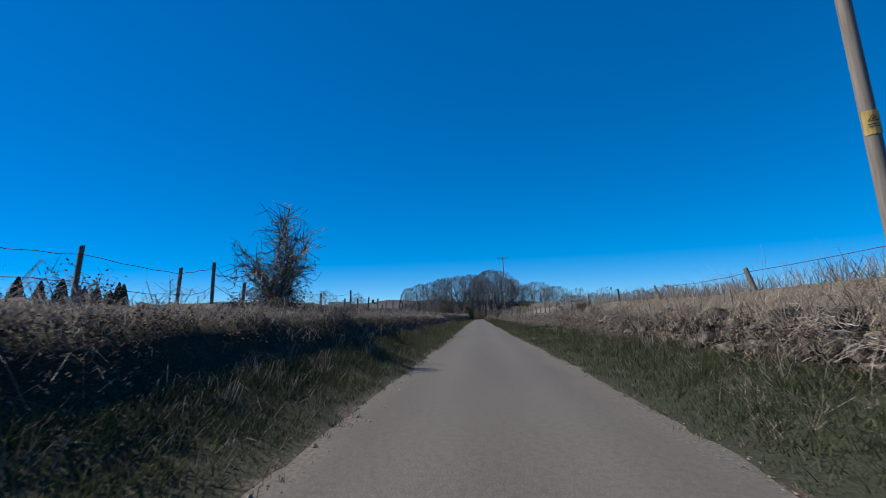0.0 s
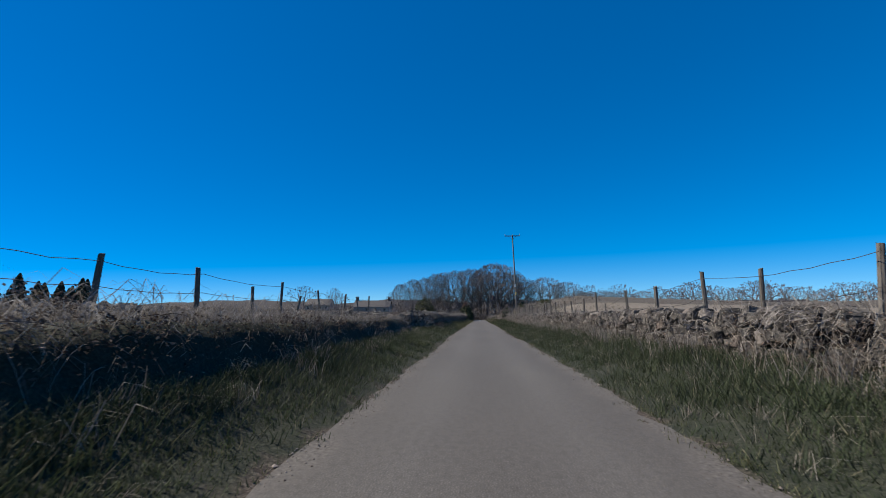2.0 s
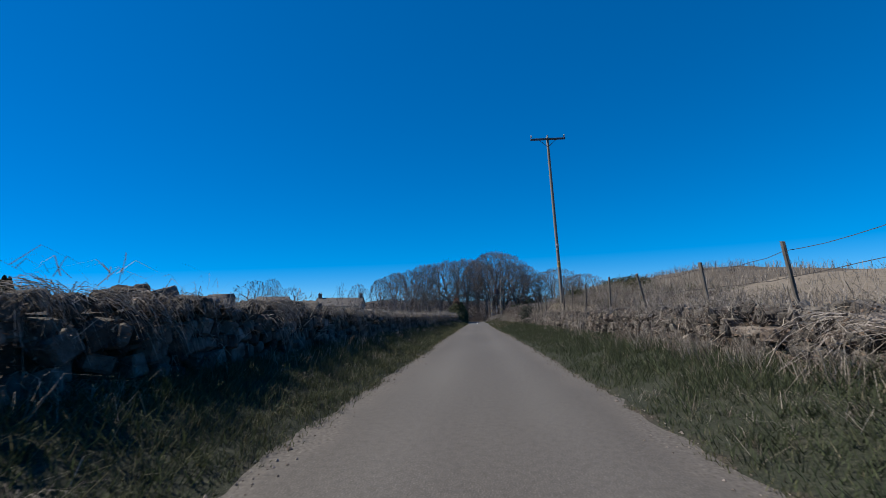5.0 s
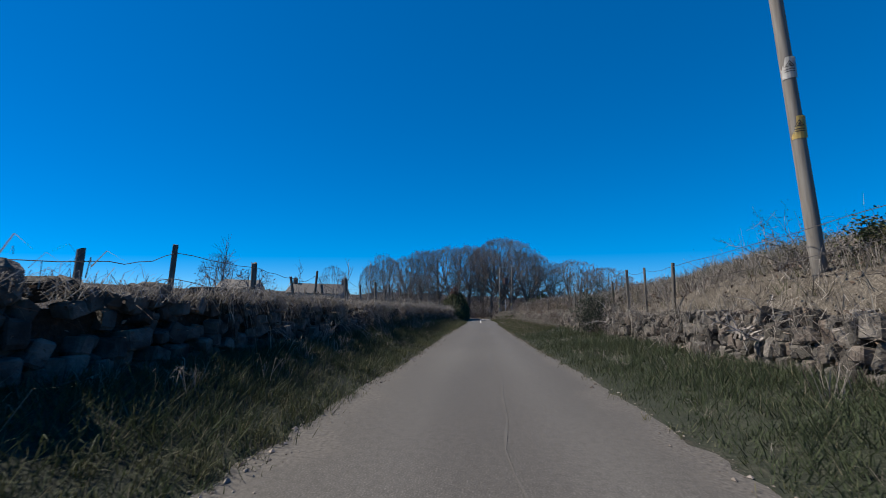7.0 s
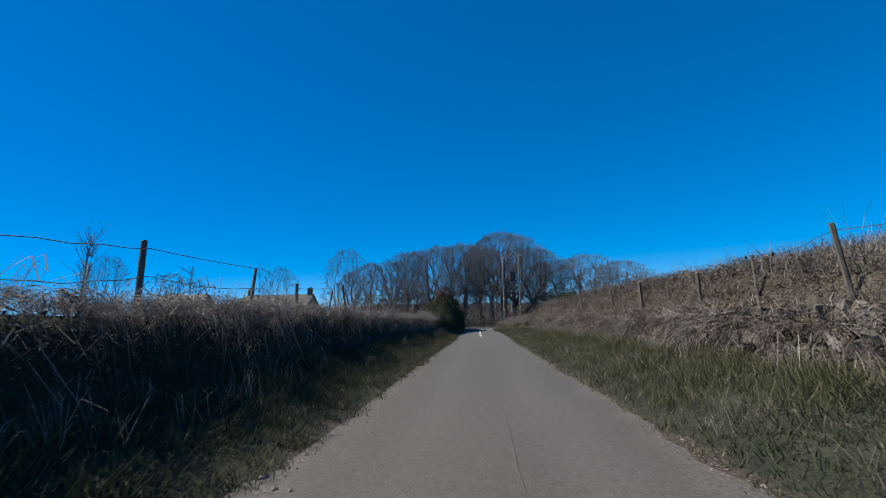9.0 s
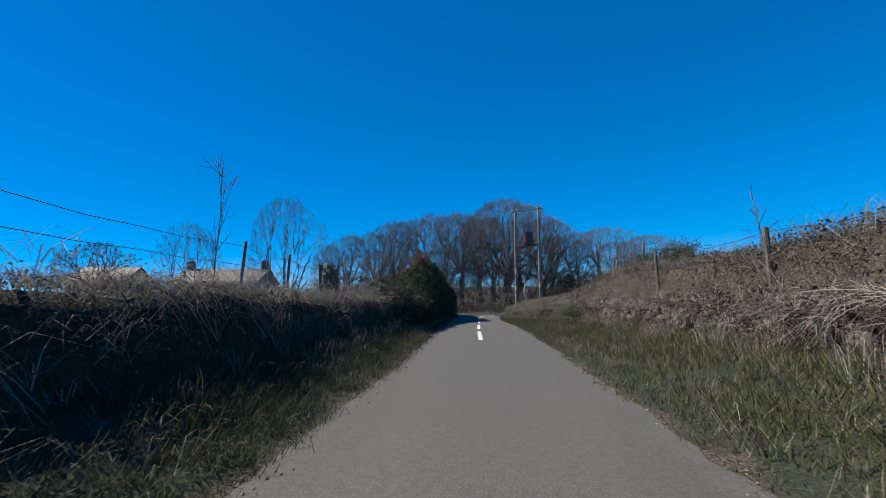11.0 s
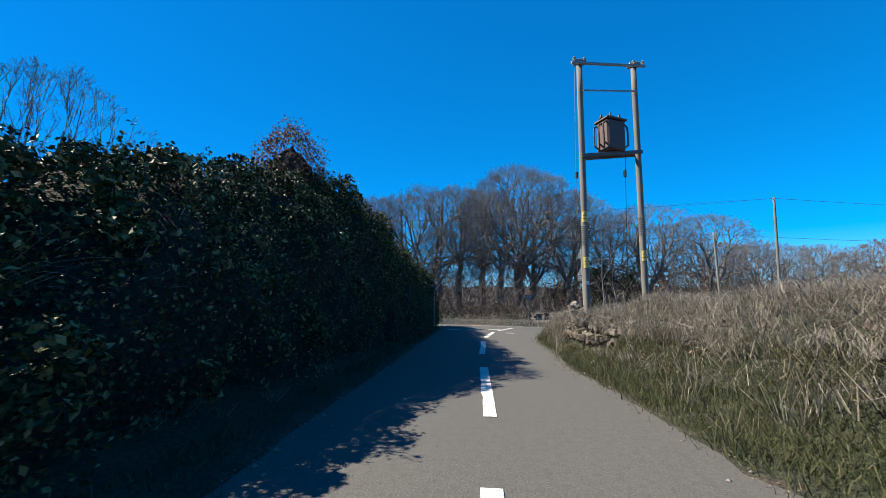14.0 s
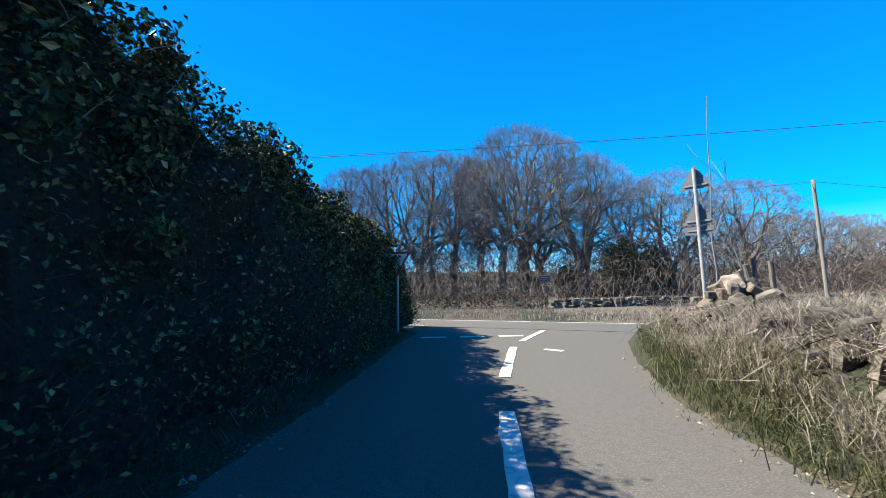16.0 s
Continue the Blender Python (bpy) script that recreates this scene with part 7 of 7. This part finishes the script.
# sheaves of bleached grass spilling over the brow, in clumps
m = 174
y = np.concatenate([rng.uniform(c - w, c + w, k) for c, w, k in ((41.0, 0.3, 4), (43.6, 1.2, 10), (46, 1.2, 10), (50, 2.5, 10), (56, 3, 10), (63, 3, 12), (69.5, 1.2, 10), (72, 0.9, 12), (76.2, 1.2, 14), (81.4, 0.7, 14), (84.5, 2, 20), (89, 2.5, 18), (95, 3, 14), (102, 4, 16))])
edge = wall_left(y) + 1.12 * bank_out(y)
root = np.stack([edge + rng.uniform(-0.2, 0.05, m), y, np.interp(y, *LEFT_CREST) - 0.06 + 0.08 * rng.uniform(0, 1, m)], 1)
aim = np.stack([rng.uniform(0.5, 1.0, m), rng.normal(size=m) * 0.45, rng.uniform(0.1, 0.7, m)], 1)
bundles(m, 44, root, aim, (0.28, 0.62), (0.8, 1.8), 0.003, DRY, "sheaves of bleached grass spilling over the brow")
m = 115
y = np.concatenate([rng.uniform(-10, 21, 35), rng.uniform(21, 58, 30), rng.uniform(58, 108, 50)])
y = np.where((y > 64) & (y < 87), 87 + (y - 64) * 0.8, y)
root = np.stack([wall_right(y) + rng.uniform(-0.3, 0.5, m), y, np.interp(y, *RTOP) + rng.uniform(-0.3, 0.15, m)], 1)
aim = np.stack([-rng.uniform(0.1, 1.0, m), rng.normal(size=m) * 0.7, rng.uniform(0.1, 0.9, m)], 1)
bundles(m, 20, root, aim, (0.4, 1.1), (0.3, 1.1), 0.0035, PALE_TWIG, "pale dead stalks spilling over the sunny wall")
m = 180
y = np.concatenate([rng.uniform(-10, 30, 90), rng.uniform(60, 111, 90)])
root = np.stack([wall_left(y) - rng.uniform(0.2, 1.0, m), y, np.interp(y, *LEFT_CREST) - 0.1], 1)
aim = np.stack([rng.normal(size=m) * 0.3, rng.normal(size=m) * 0.3, np.ones(m)], 1)
bundles(m, 9, root, aim, (0.2, 0.6), (0.0, 0.2), 0.0025, PALE_TWIG, "thin upright dead stalks along the crest")
m = 260
y = np.concatenate([rng.uniform(-10, 20, 70), rng.uniform(56, 112, 190)])
x = wall_right(y) + rng.uniform(0.4, 3.4, m)
root = np.stack([x, y, land(x, y) - 0.05], 1)
aim = np.stack([rng.normal(size=m) * 0.35, rng.normal(size=m) * 0.35, np.ones(m)], 1)
bundles(m, 16, root, aim, (0.35, 0.95), (0.0, 0.25), 0.003, PALE_TWIG, "thin upright dead stalks on the sunny bank")
y = rng.uniform(121.5, 130.5, 34)
x = wall_right(y) - rng.uniform(0.0, 0.35, len(y))
stuff("straw", tussocks(x, y, land(x, y) - 0.02, 26, rng.uniform(0.2, 0.42, len(y)), rng.uniform(0.05, 0.13, len(y)), (0.004, 0.008), (0.15, 0.9)), DRY, "tall bleached grass round the foot of the poles", "grass")
y = rng.uniform(103, 114, 120)
x = lane_right(y) + 0.25 + (wall_right(y) - lane_right(y) - 0.2) * rng.uniform(0, 1, len(y))
stuff("straw", tussocks(x, y, land(x, y) - 0.02, 22, rng.uniform(0.15, 0.36, len(y)), rng.uniform(0.06, 0.15, len(y)), (0.004, 0.008), (0.5, 2.4)), DRY, "bleached flattened tufts in the olive verge", "grass")
a = rng.uniform(0, 2 * np.pi, 26)
x, y = 2.75 + 0.35 * np.cos(a), 126.5 + 0.5 * np.sin(a)
stuff("straw", tussocks(x, y, land(x, y) - 0.02, 34, rng.uniform(0.4, 0.75, len(x)), rng.uniform(0.05, 0.12, len(x)), (0.004, 0.008), (0.1, 0.8)), OLIVE, "tall rank grass against the pole foot", "grass")
m = 80
root, nrm = hedge_point(rng.uniform(105, 118, m), rng.uniform(0.25, 0.6, m))
aim = nrm * 0.6 + np.stack([rng.uniform(0, 0.8, m), rng.normal(size=m) * 0.7, rng.uniform(-0.2, 0.8, m)], 1)
bundles(m, 14, root, aim, (0.3, 0.8), (0.2, 0.9), 0.0035, BRAMBLE, "grey dead bramble sprays hanging from the ivy hedge")
m = 150
y = rng.uniform(85.5, 113, m)
x = wall_right(y) + rng.uniform(0.2, 3.4, m)
root = np.stack([x, y, np.maximum(land(x, y), np.where(x < wall_right(y) + 0.55, np.interp(y, *RTOP), 0)) - 0.05], 1)
aim = np.stack([rng.normal(size=m) * 0.6 - 0.2, rng.normal(size=m) * 0.6, np.full(m, 0.9)], 1)
bundles(m, 12, root, aim, (0.45, 1.0), (0.3, 1.0), 0.0035, SCRUB, "arching brown brambles standing out of the bank")
# stones and twigs heaped at the tumbled wall end
m = 14
y = rng.normal(size=m) * 1.1 + 125.6
root = np.stack([wall_right(y) - rng.uniform(-0.3, 0.3, m), y, np.interp(y, *RTOP) - 0.05], 1)
aim = np.stack([rng.normal(size=m), rng.normal(size=m), rng.uniform(0.0, 0.6, m)], 1)
bundles(m, 14, root, aim, (0.2, 0.5), (0.0, 0.4), 0.003, BRAMBLE, "heap of cut twigs on the tumbled wall end")
# scrub at the foot of the wood and along the far verge
n = 75000
x = rng.uniform(-70, 75, n)
y = 160 + rng.uniform(0, 40, n)
top = 2.9 + 2.2 * (0.5 + 0.5 * lumps(x, y, 0.22, 8)) + 1.9 * lumps(x, y, 0.6, 18) + 1.5 * ease((x - 8) / 8) * ease((34 - x) / 10) + 2.2 * ease((y - 172) / 15) * ease((40 - x) / 12)
p = np.stack([x, y, land(x, y) + top * rng.uniform(0, 1, n) ** 1.3 - 0.2], 1)
q = p + unit(rng.normal(size=(n, 3)) + [0, 0, 0.9]) * rng.uniform(0.4, 1.3, (n, 1))
stuff("undergrowth", ribbons(p, q, rng.uniform(0.02, 0.045, n), np.full(n, 0.008)), SCRUB, "brown winter undergrowth beneath the wood", "undergrowth")
n = 3000
x = rng.uniform(-70, 75, n)
y = 158 + rng.uniform(0, 36, n)
d = np.stack([rng.normal(size=n) * 0.4, rng.normal(size=n) * 0.4, np.ones(n)], 1)
stuff("undergrowth", arcs(np.stack([x, y, land(x, y)], 1), d, rng.uniform(1.5, 6.5, n), 0.1, np.full(n, 0.018), 3), TWIG, "thin bare stems in the undergrowth", "undergrowth")
n = 16000
x = rng.uniform(-40, 4.5, n)
y = 150.8 - 0.15 * (x - 4) + rng.normal(size=n) * 0.35
p = np.stack([x, y, land(x, y) + rng.uniform(0, 1, n) ** 0.8 * (1.2 + 0.25 * lumps(x, y, 0.8, 9))], 1)
stuff("roadside_hedge", leaves(p, rng.uniform(0.05, 0.10, n)), SCRUB, "low straggling hedge across the main road", "hedge")
x = rng.uniform(-45, 40, 22000)
y = 138.35 - 0.38 * (x - 1) + 1.07 * rng.uniform(3.5, 11, len(x))
stuff("verge_grass", blades(rooted(x, y), rng.uniform(0.12, 0.32, len(x)), rng.uniform(0.015, 0.03, len(x)), rng.uniform(0.2, 1.0, len(x))), DRY, "pale dry verge across the main road", "grass")
x = rng.uniform(-45, 40, 9000)
y = 138.35 - 0.38 * (x - 1) + 1.07 * rng.uniform(3.5, 8, len(x))
stuff("verge_grass", blades(rooted(x, y), rng.uniform(0.1, 0.22, len(x)), rng.uniform(0.015, 0.03, len(x)), rng.uniform(0.2, 1.0, len(x))), GREEN, "green grass across the main road", "grass")
# grit along both edges of the lane
octa = np.array([[1, 0, 0], [-1, 0, 0], [0, 1, 0], [0, -1, 0], [0, 0, 0.7], [0, 0, -0.7]])
of = np.array([[0, 2, 4], [2, 1, 4], [1, 3, 4], [3, 0, 4], [2, 0, 5], [1, 2, 5], [3, 1, 5], [0, 3, 5]])
n = 9000
y = rng.uniform(-12, 133, n)
s = rng.uniform(0, 1, n) < 0.6
x = np.where(s, lane_left(y) + np.abs(rng.normal(size=n)) * 0.2 - 0.1, lane_right(y) - np.abs(rng.normal(size=n)) * 0.16 + 0.08)
r = rng.uniform(0.005, 0.018, n) * np.where(rng.uniform(0, 1, n) < 0.08, 2.2, 1)
v = octa[None] * rng.uniform(0.6, 1.2, (n, 6, 1)) * r[:, None, None] + np.stack([x, y, r * 0.2], 1)[:, None]
stuff("grit", (v.reshape(-1, 3), (np.arange(n)[:, None, None] * 6 + of[None]).reshape(-1, 3)), GRAVEL, "loose grit and small stones along the lane's edge", "gravel")

# ---------------------------------------------------------------- distance
hx = np.linspace(-1400, 1500, 90)


def ridge(name, y, base, heights, label):
    top = np.interp(hx, *heights) + 3 * np.sin(hx * 0.021) + 2 * np.sin(hx * 0.053 + 1)
    rows = [np.stack([hx, np.full_like(hx, y - 260 * (1 - k)), base + (top - base) * math.sin(k * math.pi / 2)], 1) for k in np.linspace(0, 1, 6)]
    rows.append(np.stack([hx, np.full_like(hx, y + 150), 0 * hx + base], 1))
    v = np.concatenate(rows)
    i = np.arange(len(v)).reshape(len(rows), -1)
    return tagged(new(name, raw_mesh(name, v, np.stack([i[:-1, :-1], i[:-1, 1:], i[1:, 1:], i[1:, :-1]], -1).reshape(-1, 4), HILLGREEN, True)), label, "hill", kind="structure")


ridge("distant_hill", 1000, 2, ([-1400, -1158, -1005, -776, -664, -537, -352, -110, 47, 199, 900, 1500], [18, 20, 22, 34, 46, 37, 34, 45, 37, 36, 40, 36]), "dark wooded hill on the horizon")
